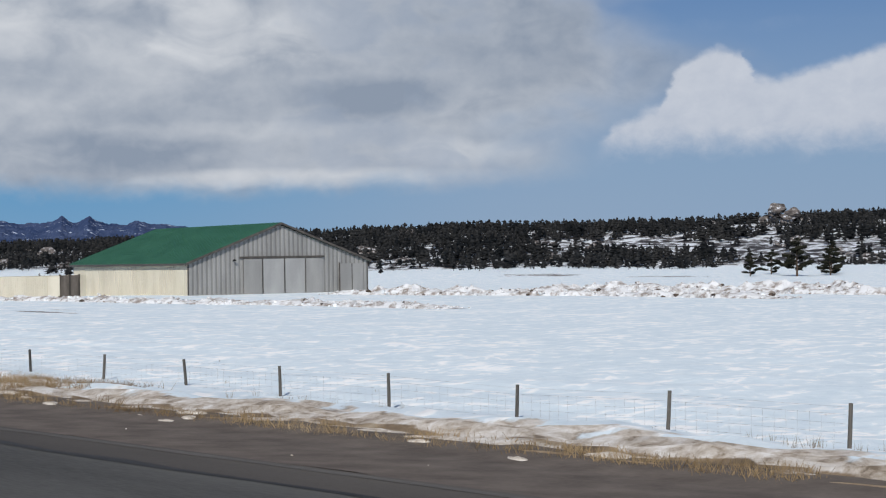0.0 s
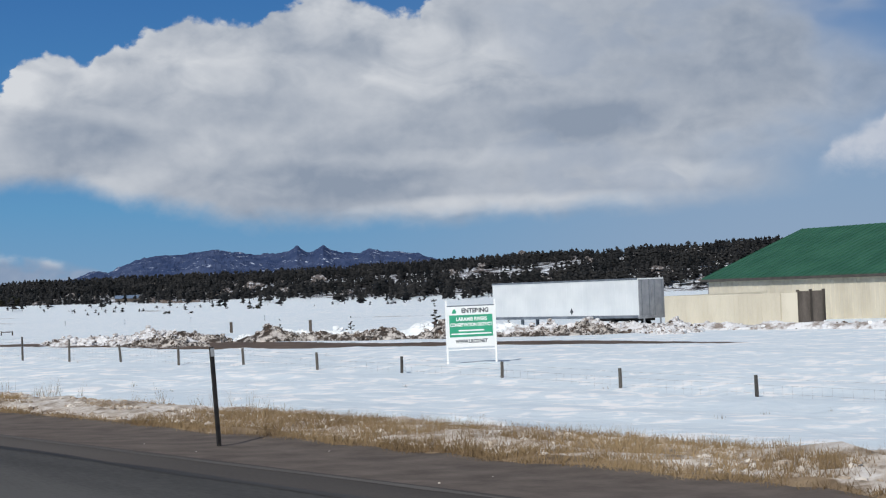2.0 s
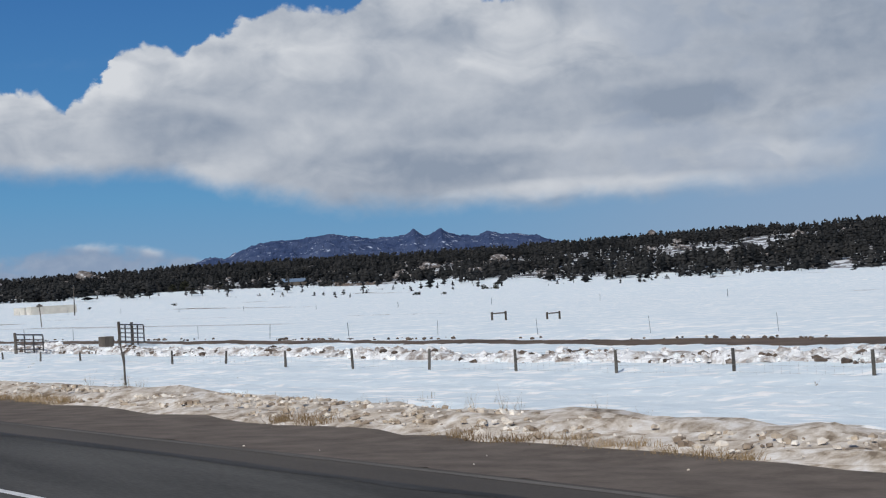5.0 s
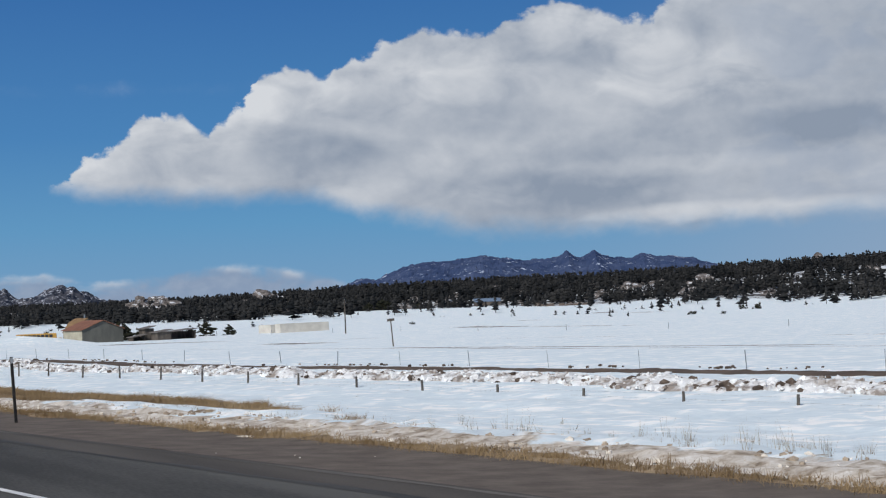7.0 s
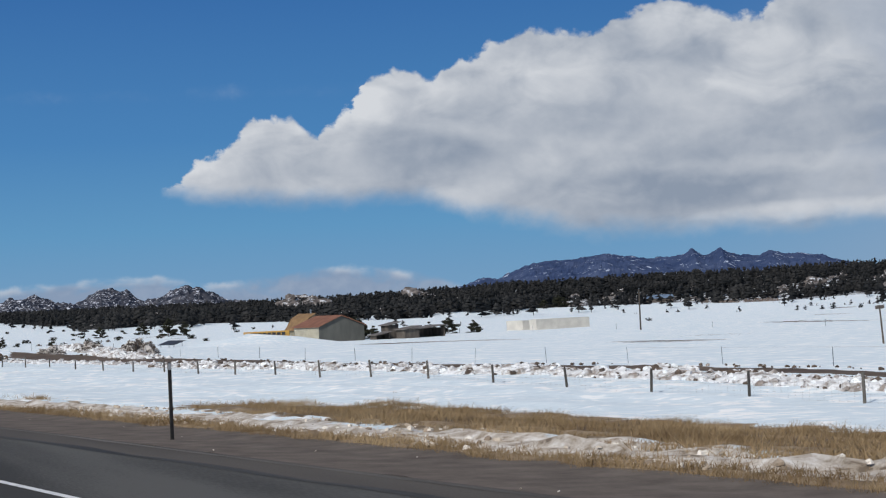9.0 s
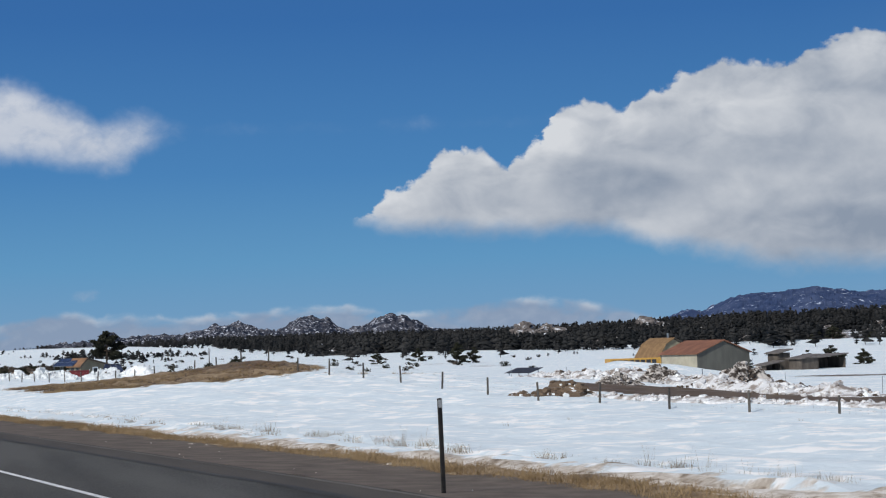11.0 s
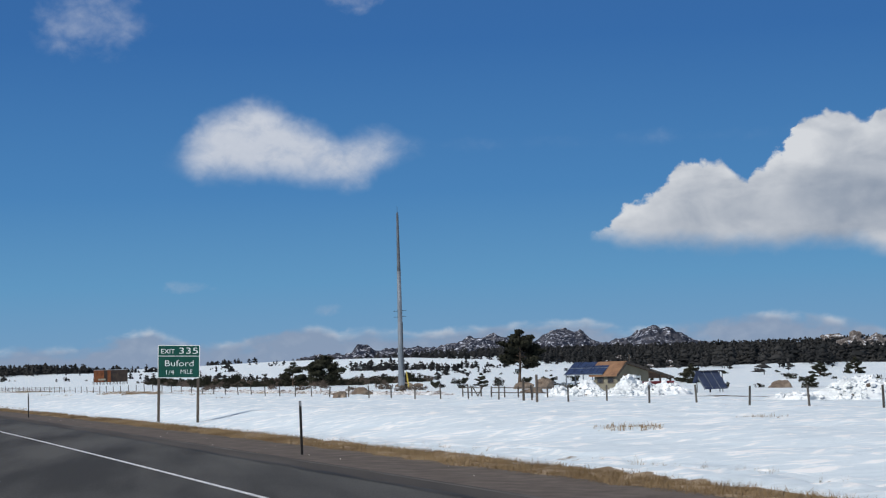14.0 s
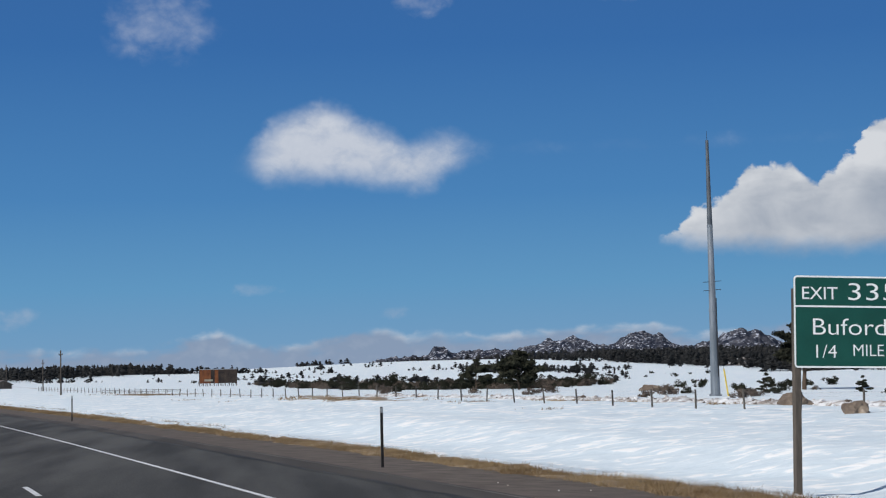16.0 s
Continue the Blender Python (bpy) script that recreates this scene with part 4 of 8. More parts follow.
for dist, line, sd in ((3500, [(6.0, 0.1), (7.2, 0.62), (8.3, 0.79), (9.0, 0.99), (9.35, 0.98), (9.75, 1.08), (10.5, 0.84), (12.0, 0.5), (13.5, 0.1)], 5.0),
                       (4300, [(9.4, 0.1), (10.4, 0.55), (11.4, 0.91), (11.8, 1.2), (12.2, 1.17), (12.75, 1.15), (13.1, 0.84), (14.5, 0.5), (16.5, 0.1)], 9.0),
                       (2950, [(11.8, 0.1), (13.2, 0.62), (14.1, 0.89), (14.5, 1.12), (14.8, 1.2), (15.2, 1.13), (15.8, 0.89), (16.3, 0.65), (17.6, 0.45), (20.0, 0.1)], 13.0),
                       (3700, [(2.0, 0.1), (3.6, 0.50), (5.2, 0.62), (5.4, 0.84), (5.75, 0.84), (5.95, 0.66), (6.5, 0.68), (7.4, 0.74), (8.4, 0.5), (9.5, 0.1)], 17.0)):
    ridge("rocky_hill", EYE2, dist, 620, line, M["rock_hill"], "rocky hill with grey crags, dark pines and snow", "hill", sd, 13, 260, 36, 0.55)


# ---- trees ----
def pine_stand(name, x, y, z, h, w, rng, label, clumps=6):
    """Many far pines in one mesh: thin trunks with ragged clumps of boughs round them."""
    k = len(x)
    a0 = rng.uniform(0, 6.283, k)
    V, F = [], []
    tv = np.stack([np.stack([x + 0.03 * h * np.cos(a0 + q * 2.094), y + 0.03 * h * np.sin(a0 + q * 2.094), z - 0.4], -1) for q in range(3)] + [np.stack([x, y, z + 0.7 * h], -1)], 1)
    V.append(tv.reshape(-1, 3))
    base = np.arange(k)[:, None] * 4
    F.append(np.concatenate([base + np.array(f) for f in ((0, 1, 3), (1, 2, 3), (2, 0, 3))]))
    start = 4 * k
    slim = rng.uniform(0.4, 1.3, k)
    for c in range(clumps):
        f = (c + rng.uniform(0.1, 0.9, k)) / clumps
        r = w * (0.30 + 0.75 * (1 - f) ** slim * np.minimum(1.0, 0.5 + 2.2 * f)) * rng.uniform(0.7, 1.25, k)
        zc = z + h * (0.10 + 0.80 * f)
        ox, oy = (rng.uniform(-0.42, 0.42, k) * w * (1.1 - f) for _ in range(2))
        vs = []
        for q in range(4):
            rr = r * rng.uniform(0.6, 1.25, k)
            ang = a0 + c * 1.1 + q * 1.571 + rng.uniform(-0.35, 0.35, k)
            vs.append(np.stack([x + ox + rr * np.cos(ang), y + oy + rr * np.sin(ang), zc + h * rng.uniform(-0.05, 0.03, k)], -1))
        vs.append(np.stack([x + ox * 0.6, y + oy * 0.6, zc + h * rng.uniform(0.10, 0.22, k)], -1))
        vs.append(np.stack([x + ox, y + oy, zc - h * rng.uniform(0.04, 0.09, k)], -1))
        V.append(np.stack(vs, 1).reshape(-1, 3))
        base = start + np.arange(k)[:, None] * 6
        F.append(np.concatenate([base + np.array(t) for q in range(4) for t in ((q, (q + 1) % 4, 4), ((q + 1) % 4, q, 5))]))
        start += 6 * k
    V, F = np.concatenate(V), np.concatenate(F)
    me = bpy.data.meshes.new(name)
    me.vertices.add(len(V))
    me.vertices.foreach_set("co", V.astype(np.float32).ravel())
    me.loops.add(3 * len(F))
    me.loops.foreach_set("vertex_index", F.astype(np.int32).ravel())
    me.polygons.add(len(F))
    me.polygons.foreach_set("loop_start", np.arange(0, 3 * len(F), 3, dtype=np.int32))
    me.update(calc_edges=True)
    me.materials.append(M["needles_far"])
    return tagged(new(name, me), label, "forest", kind="stuff")


def sn_arrays(xs, ys):
    """Road coordinates of many places."""
    ss = ys.copy()
    for _ in range(30):
        p = np.interp(ss, GRID, _psi)
        ss += 0.8 * ((xs - np.interp(ss, GRID, _cx)) * -np.sin(p) + (ys - np.interp(ss, GRID, _cy)) * np.cos(p))
    p = np.interp(ss, GRID, _psi)
    return ss, (xs - np.interp(ss, GRID, _cx)) * np.cos(p) + (ys - np.interp(ss, GRID, _cy)) * np.sin(p)


def fractal_at(xs, ys, scale, seed, octaves=4):
    return np.array([noise.fractal(Vector((px * scale, py * scale, seed)), 0.8, 2.0, octaves) for px, py in zip(xs, ys)])


# granite outcrops in the woods: x, y, width, height
rc = np.random.default_rng(61)
CRAGS = [(454, 1470, 26, 12), (420, 1640, 22, 12), (506, 977, 13, 5.5), (2050, 2800, 62, 58), (917, 694, 24, 15), (318, 1345, 30, 15), (345, 1380, 22, 13), (250, 1420, 18, 7), (560, 1120, 18, 9), (600, 1100, 16, 8)]
for k in range(96):
    th_ = math.radians(rc.uniform(12, 60) if k < 66 else rc.uniform(60, 104))
    r0_, r1_ = float(np.interp(math.degrees(th_), FAR_AZ, FAR_R0)), float(np.interp(math.degrees(th_), FAR_AZ, FAR_R1))
    r_ = r0_ + 40 - float(np.interp(math.degrees(th_), [9, 12, 20, 28, 38], [0, 110, 170, 160, 0])) + (r1_ - r0_) * rc.uniform(0.05, 0.85)
    CRAGS.append((QX + r_ * math.sin(th_), QY + r_ * math.cos(th_), rc.uniform(6, 15), rc.uniform(2.5, 6.0)))


def build_forest():
    rng = np.random.default_rng(11)
    th = np.concatenate([rng.uniform(5.5, 116, 52000), rng.uniform(9, 34, 16000)])
    rng.shuffle(th)
    r0, r1 = np.interp(th, FAR_AZ, FAR_R0) + 45 * np.sin(th * 1.7) + 30 * np.sin(th * 4.3 + 1.0), np.interp(th, FAR_AZ, FAR_R1)
    r0 = r0 - np.interp(th, [9, 12, 20, 28, 38], [0, 130, 200, 190, 0])
    u = rng.uniform(0, 1, th.size) ** 0.8
    r = r0 + 15 + (r1 - r0 + 90) * u - np.where(rng.uniform(0, 1, th.size) < 0.05, 190, 0) * rng.uniform(0, 1, th.size)
    xs, ys = QX + r * np.sin(np.radians(th)), QY + r * np.cos(np.radians(th))
    ss, ns = sn_arrays(xs, ys)
    keep = (ns > 140) & (ss < 2400) & (u > np.interp(th, [5.5, 8.0, 10.5, 13.5], [0.95, 0.72, 0.4, 0.0]))
    dens = fractal_at(xs, ys, 0.010, 3.3) + 0.6 * fractal_at(xs, ys, 0.035, 8.1, 2)
    keep &= dens > np.interp(th, [10, 16, 22, 44, 50, 70, 116], [-0.28, -0.2, -0.10, -0.18, -0.10, -0.04, 0.0]) - 0.30 * u
    # glades of open snow in the nearer woods
    keep &= (u > 0.42) | (th > 36) | (fractal_at(xs, ys, 0.03, 5.1, 3) > -0.14 + 0.25 * (u - 0.2))
    # open ground before the two far houses and the row of bare trees
    keep &= (np.hypot(xs - 478, ys - 1205) > 42) & (np.hypot(xs - 470, ys - 1065) > 34) & (np.hypot(xs - 440, ys - 1130) > 50)
    # open ground just before each outcrop
    for cx, cy, cw, ch in CRAGS:
        d = np.hypot(cx - QX, cy - QY)
        fx, fy = cx - (cx - QX) / d * cw * 1.3, cy - (cy - QY) / d * cw * 1.3
        keep &= (np.hypot(xs - fx, ys - fy) > cw * 1.25) | (rng.uniform(0, 1, th.size) < 0.16)
    xs, ys, ss, ns, th = xs[keep][:36000], ys[keep][:36000], ss[keep][:36000], ns[keep][:36000], th[keep][:36000]
    h = 2.6 + 6.0 * rng.uniform(0, 1, xs.size) ** 1.5
    h *= np.interp(th, [6, 13, 20], [0.8, 0.95, 1.0])
    pine_stand("pine_forest", xs, ys, ground_z(ss, ns), h, h * rng.uniform(0.28, 0.50, xs.size), rng, "dark pine forest on a far snowy ridge", 5)
    # saplings and low junipers over the fields before the forest
    n_ = 2600
    xs, ys = rng.uniform(120, 640, n_), rng.uniform(560, 1300, n_)
    cl = fractal_at(xs, ys, 0.02, 7.7, 3)
    ss, ns = sn_arrays(xs, ys)
    q = np.degrees(np.arctan2(xs - QX, ys - QY))
    away = np.hypot(xs - QX, ys - QY) < np.interp(q, FAR_AZ, FAR_R0) + 40
    ok = (cl > np.interp(np.hypot(xs - QX, ys - QY), [300, 700], [0.62, 0.34])) & away & (ns > 190)
    xs, ys, ss, ns = xs[ok], ys[ok], ss[ok], ns[ok]
    h = rng.uniform(0.5, 2.2, xs.size)
    pine_stand("field_junipers", xs, ys, ground_z(ss, ns), h, h * rng.uniform(0.4, 0.8, xs.size), rng, "low dark junipers dotted over the snowy fields", 5)
    # a dark strip of wood below the far snowy hill, thinning out to one side
    n_ = 2200
    a = rng.uniform(-16.0, -2.6, n_)
    rr = 800 + rng.normal(0, 40, n_) + (a + 9) * 14
    keep = rng.uniform(0, 1, n_) < np.interp(a, [-16, -5.5, -4, -2.6], [1.0, 0.9, 0.5, 0.12])
    xs, ys = (-54 + rr * np.sin(np.radians(a)))[keep], (524 + rr * np.cos(np.radians(a)))[keep]
    ss, ns = sn_arrays(xs, ys)
    h = rng.uniform(2.6, 6.0, xs.size)
    pine_stand("pine_wood", xs, ys, ground_z(ss, ns), h, h * rng.uniform(0.3, 0.5, xs.size), rng, "dark strip of pine wood under a snowy hill", 5)
    # scattered and clustered pines on the open snowy slopes
    n_ = 8000
    a, rr = rng.uniform(-7.0, 12.5, n_), 330 + 1000 * rng.uniform(0, 1, n_) ** 0.75
    xs, ys = -54 + rr * np.sin(np.radians(a)), 524 + rr * np.cos(np.radians(a))
    cl = fractal_at(xs, ys, 0.016, 5.5, 3) + 0.5 * fractal_at(xs, ys * 0.35, 0.03, 2.2, 2)
    keep = cl > np.interp(rr, [330, 600, 900, 1330], [0.52, 0.40, 0.28, 0.26])
    xs, ys = xs[keep], ys[keep]
    ss, ns = sn_arrays(xs, ys)
    ok = ns > 60
    xs, ys, ss, ns = xs[ok], ys[ok], ss[ok], ns[ok]
    h = (0.7 + 2.2 * rng.uniform(0, 1, xs.size) ** 1.6) * np.interp(np.hypot(xs + 54, ys - 524), [330, 1300], [0.8, 1.5])
    pine_stand("scattered_pines", xs, ys, ground_z(ss, ns), h, h * rng.uniform(0.5, 0.85, xs.size), rng, "small dark pines scattered over open snowy slopes", 6)


build_forest()


def leaf_clump(V, F, c, r, rng, count, flat=0.38):
    """A clump of small slanting leaf faces round c."""
    for _ in range(count):
        d = rng.standard_normal(3)
        d /= np.linalg.norm(d) + 1e-6
        p = np.array(c) + d * r * rng.uniform(0.35, 1.0) * np.array((1, 1, flat))
        u = rng.standard_normal(3)
        u /= np.linalg.norm(u) + 1e-6
        w = np.cross(u, d)
        w /= np.linalg.norm(w) + 1e-6
        q = r * rng.uniform(0.20, 0.42)
        b = len(V)
        V += [tuple(p + u * q), tuple(p - u * q * 0.6 + w * q * 0.55), tuple(p - u * q * 0.6 - w * q * 0.55)]
        F.append((b, b + 1, b + 2))


def build_pine(name, s, n, h, spread, label, seed, bare=0.28, lean=0.0, limbs_n=16, z=None, foliage="needles"):
    rng = np.random.default_rng(seed)
    root = thing(name, at_sn(s, n, gz(s, n) if z is None else z), label, "tree")
    tr = [(lean * h * t + 0.02 * h * math.sin(5 * t + seed), 0.015 * h * math.sin(4 * t), -0.4 + t * h * 0.93) for t in np.linspace(0, 1, 8)]
    part("trunk", tube(tr, 0.032 * h, 0.008 * h, 9), M["bark"], root)
    V, F = [], []
    bl = bmesh.new()
    for k in range(limbs_n):
        t = bare + (0.97 - bare) * (k + rng.uniform(0, 0.6)) / limbs_n
        base = Vector(tr[0]).lerp(Vector(tr[-1]), t)
        a = k * 2.4 + rng.uniform(-0.5, 0.5)
        f = (t - bare) / (1 - bare)
        ln = spread * (0.55 + 0.55 * math.sin(math.pi * min(1, 0.25 + f * 0.8))) * rng.uniform(0.65, 1.15) * (1 - 0.45 * f)
        tip = base + Vector((math.cos(a) * ln, math.sin(a) * ln, ln * rng.uniform(0.05, 0.45)))
        mid = base.lerp(tip, 0.55) + Vector((0, 0, -0.05 * ln))
        tube([base, mid, tip], 0.010 * h * (1 - 0.6 * t) + 0.01, 0.01, 5, bl)
        for g in (0.5, 0.75, 1.0):
            c = base.lerp(tip, g)
            leaf_clump(V, F, c, spread * rng.uniform(0.22, 0.34), rng, 90)
    for k in range(7):
        leaf_clump(V, F, (tr[-1][0] + rng.uniform(-0.1, 0.1) * spread, tr[-1][1] + rng.uniform(-0.1, 0.1) * spread, h * rng.uniform(0.86, 0.99)), spread * 0.2, rng, 40)
    part("limbs", bl, M["bark"], root)
    cr = new("crown", mesh_from("crown", V, F, M[foliage]))
    cr.parent = root
    return root


# the lone pine by the house and the round trees beyond it
build_pine("pine_tree", 695.6, 101.5, 8.3, 3.8, "dark wind-shaped ponderosa pine with bare lower trunk in snow", 5, bare=0.36, limbs_n=15)
build_pine("pine_tree", 745.6, 87.2, 5.4, 3.4, "round-crowned dark pine standing behind brush in snow", 8, bare=0.22, limbs_n=18, foliage="juniper")
build_pine("pine_tree", 752.0, 83.5, 4.2, 2.4, "slim dark pine standing behind brush in snow", 9, bare=0.2, limbs_n=12, foliage="juniper")


for k, (x, y, h) in enumerate(((352, 262, 9.5), (366, 262, 7.0), (378, 270, 8.5), (341, 268, 6.0), (360, 276, 6.5))):
    s_, n_ = to_sn(x, y)
    build_pine("pine_tree", s_, n_, h, h * 0.42, "dark pine standing before the wooded slope in snow", 50 + k, bare=0.12, limbs_n=12)


def bush_mesh(name, seed, material, w=1.0, h=0.7, count=150):
    """A rounded, uneven bush of many small leaf faces."""
    rng = np.random.default_rng(seed)
    V, F = [], []
    for k in range(15):
        a = rng.uniform(0, 6.28)
        r = w * rng.uniform(0.05, 0.8)
        leaf_clump(V, F, (r * math.cos(a), r * math.sin(a), h * (0.15 + 0.75 * rng.uniform() * (1 - 0.55 * r / w))), w * rng.uniform(0.18, 0.34), rng, count // 15, 0.95)
    return mesh_from(name, V, F, material)


for x, y, h in ((123.0, 629.0, 3.4), (127.5, 626.0, 2.6), (119.5, 631.0, 2.6), (97.5, 617.0, 4.4), (100.5, 621.0, 3.8), (106.0, 628.0, 2.4), (365.0, 1058.0, 6.0), (371.0, 1064.0, 5.0), (359.0, 1062.0, 4.2), (395.0, 1075.0, 3.6)):
    s_, n_ = to_sn(x, y)
    build_pine("pine_tree", s_, n_, h, h * 0.62, "dark bushy pine standing in snow near the farm" if y < 700 else "dark bushy pine alone in a snowy field", int(x), bare=0.06, limbs_n=16, foliage="juniper")

BUSH = [bush_mesh("juniper_bush", 20 + k, M["juniper"], 1.0, 0.75 + 0.1 * k, 690) for k in range(4)]
BRUSH = [bush_mesh("bare_brush", 40 + k, M["brush"], 1.0, 0.75, 600) for k in range(2)]


def scatter_bush(places, kinds, name, label, category, group, seed):
    rng = random.Random(seed)
    for s, n, sz in places:
        ob = new(name, rng.choice(kinds))
        x, y = road_xy(s, n)
        ob.matrix_world = pose(float(x), float(y), gz(s, n) - 0.08, 0, 0, rng.uniform(0, 360)) @ Matrix.Diagonal((sz, sz, sz * rng.uniform(0.75, 1.15), 1))
        tagged(ob, label, category, group)


rng0 = random.Random(77)
line = [(-53.0, 1010.0), (-46.0, 900.0), (-36.0, 805.0), (-27.0, 782.0), (-12.0, 786.0), (4.0, 832.0), (14.0, 846.0)]
hedge = []
for (xa, ya), (xb, yb), count in zip(line, line[1:], (36, 44, 52, 44, 52, 14)):
    for k in range(count):
        f = rng0.random()
        px, py = xa + (xb - xa) * f + rng0.gauss(0, 2.2), ya + (yb - ya) * f + rng0.gauss(0, 4.0)
        tall = 0.5 + 0.5 * math.sin(px * 0.55) * math.sin(py * 0.11 + 1.0)
        hedge.append((*to_sn(px, py), rng0.uniform(0.9, 1.7) + 1.5 * tall * rng0.random()))
scatter_bush(hedge, BUSH + BRUSH, "juniper_bush", "dark scrub bush in a long thicket on snow", "bush", "thicket bushes", 3)
TWIGS = [bush_mesh("leafless_tree", 46 + k, M["pale_twigs"], 1.0, 1.1, 300) for k in range(2)]
scatter_bush([(*to_sn(475 + rng0.uniform(-3, 3), 1029 + 73 * k / 30 + rng0.uniform(-2, 2)), rng0.uniform(1.7, 2.6)) for k in range(31)], TWIGS, "leafless_tree", "pale leafless tree in a row before dark pines", "tree", "leafless trees", 8)
far_b = []
for _ in range(60):
    s = rng0.uniform(700, 1250)
    far_b.append((s, rng0.uniform(90, 300) * (0.45 + s / 1500), rng0.uniform(0.6, 1.6)))
scatter_bush(far_b, BUSH, "juniper_bush", "scattered dark juniper on open snow", "bush", "scattered junipers", 4)
scatter_bush([(624.8, 111, 1.5), (682.4, 123, 2.1), (684, 127, 1.5), (604, 414, 2.6), (615, 420, 2.0), (640, 300, 1.3), (660, 280, 1.0), (560, 330, 1.8),
              (555, 336, 1.2), (520, 420, 1.6), (716, 112, 1.6), (722, 118, 1.3), (700, 125, 1.5), (728, 106, 1.4), (735, 130, 1.7), (676, 138, 1.4),
              (668, 150, 1.2), (645, 142, 1.1), (655, 170, 1.5), (630, 160, 1.0)], BUSH, "juniper_bush", "dark juniper bush standing in snow", "bush", "field bushes", 5)

# ---- fence along the right of way ----
POST_S = [152.2]
for a, b, k in ((21.5, 36.6, 3), (36.6, 56.6, 4), (56.6, 61.9, 1), (61.9, 101.5, 8), (101.5, 111.8, 2), (111.8, 137.0, 5), (137.0, 152.2, 3), (162.4, 180.6, 4), (180.6, 214.6, 7), (214.6, 248.8, 7), (248.8, 274.0, 5),
                (274.0, 299.8, 5), (299.8, 314.7, 3), (314.7, 330.8, 3), (330.8, 371.3, 8), (371.3, 395.5, 5), (395.5, 415.5, 4), (415.5, 431.0, 3), (431.0, 459.8, 6), (459.8, 474.4, 3), (474.4, 488.1, 3), (488.1, 508.3, 4), (508.3, 524.1, 3),
                (524.1, 548.2, 5), (548.2, 588.4, 8), (588.4, 598.3, 2), (598.3, 651.3, 11), (651.3, 905.0, 52)):
    POST_S += [a + (b - a) * i / k for i in range(k)]


def post_height(s):
    return float(np.interp(s, [19.8, 59.3, 84.0, 111.7, 126.5, 142.3, 158.1, 166.0, 187.6, 217.2, 241.7, 266.3, 281.1, 295.8, 313.5, 340.1, 351.9, 364.7, 394.2, 406.0, 425.8, 453.3, 482.9, 522.4, 552.0, 690.8],
                           [1.15, 0.8, 0.62, 0.53, 0.75, 1.1, 1.0, 0.66, 0.62, 0.75, 0.47, 0.30, 0.28, 0.5, 0.68, 0.88, 0.72, 0.85, 0.72, 0.58, 0.9, 0.9, 0.9, 0.85, 0.9, 0.9]))


def build_fence():
    rng = random.Random(5)
    bm = tube([(0, 0, -0.5), (0.004, 0, 0.5), (0, 0.003, 1.0)], 0.052, 0.046, 9)
    me = bpy.data.meshes.new("fence_post")
    bm.to_mesh(me)
    bm.free()
    me.materials.append(M["post"])
    tops = []
    for s in POST_S:
        n = float(fence_n(s))
        h = post_height(s) * rng.uniform(0.93, 1.05)
        z = gz(s, n)
        ob = new("fence_post", me)
        ob.matrix_world = at_sn(s, n, z) @ pose(0, 0, 0, rng.uniform(-4, 4), rng.uniform(-4, 4)) @ Matrix.Diagonal((1, 1, h, 1))
        tagged(ob, "weathered round wooden fence post half buried in snow", "fence post", "roadside fence posts")
        tops.append((s, n, z, h))
    V, F = [], []
    for (s0, n0, z0, h0), (s1, n1, z1, h1) in zip(tops, tops[1:]):
        for w in (0.06, 0.22, 0.42, 0.62, 0.84):
            za, zb = z0 + h0 - w - 0.02, z1 + h1 - w - 0.02
            if za < z0 and zb < z1:
                continue
            x0, y0 = road_xy(s0, n0 - 0.08)
            x1, y1 = road_xy(s1, n1 - 0.08)
            b = len(V)
            for x, y, z in ((x0, y0, za), (x1, y1, zb)):
                V += [(float(x), float(y), z), (float(x), float(y), z + 0.004), (float(x) + 0.004, float(y), z)]
            F += [(b, b + 3, b + 4, b + 1), (b + 1, b + 4, b + 5, b + 2), (b + 2, b + 5, b + 3, b)]
        # upright stays of the woven wire
        for j in range(1, 16):
            f = j / 16
            x, y = road_xy(s0 + (s1 - s0) * f, n0 + (n1 - n0) * f - 0.08)
            zt, zb = (z0 + h0) * (1 - f) + (z1 + h1) * f - 0.22, z0 * (1 - f) + z1 * f - 0.05
            if zt > zb + 0.1 and s0 < 420:
                b = len(V)
                for z in (zb, zt):
                    V += [(float(x), float(y), z), (float(x) + 0.002, float(y), z), (float(x), float(y) + 0.002, z)]
                F += [(b, b + 3, b + 4, b + 1), (b + 1, b + 4, b + 5, b + 2), (b + 2, b + 5, b + 3, b)]
    ob = new("fence_wire", mesh_from("fence_wire", V, F, M["wire"]))
    tagged(ob, "thin rusty wire strands strung between fence posts", "fence wire", kind="stuff")


POST_S.sort()
build_fence()


# ---- delineator posts ----
def delineator(s, n, lean, z=None):
    root = thing("delineator_post", at_sn(s, n, -0.06 if z is None else z) @ pose(0, 0, 0, 0, lean), "dark steel delineator post with silver reflector plate", "delineator", "delineators")
    bm = prism([(-0.034, -0.3), (-0.034, 1.42), (0.034, 1.42), (0.034, -0.3)], -0.018, 0.018)
    bmesh.ops.bevel(bm, geom=list(bm.edges), offset=0.008, segments=1, affect="EDGES")
    part("post", bm, M["steel_dark"], root)
    part("reflector", box(-0.031, 0.031, -0.030, -0.019, 1.28, 1.40, 0.004), M["reflector"], root, "silver reflector plate")


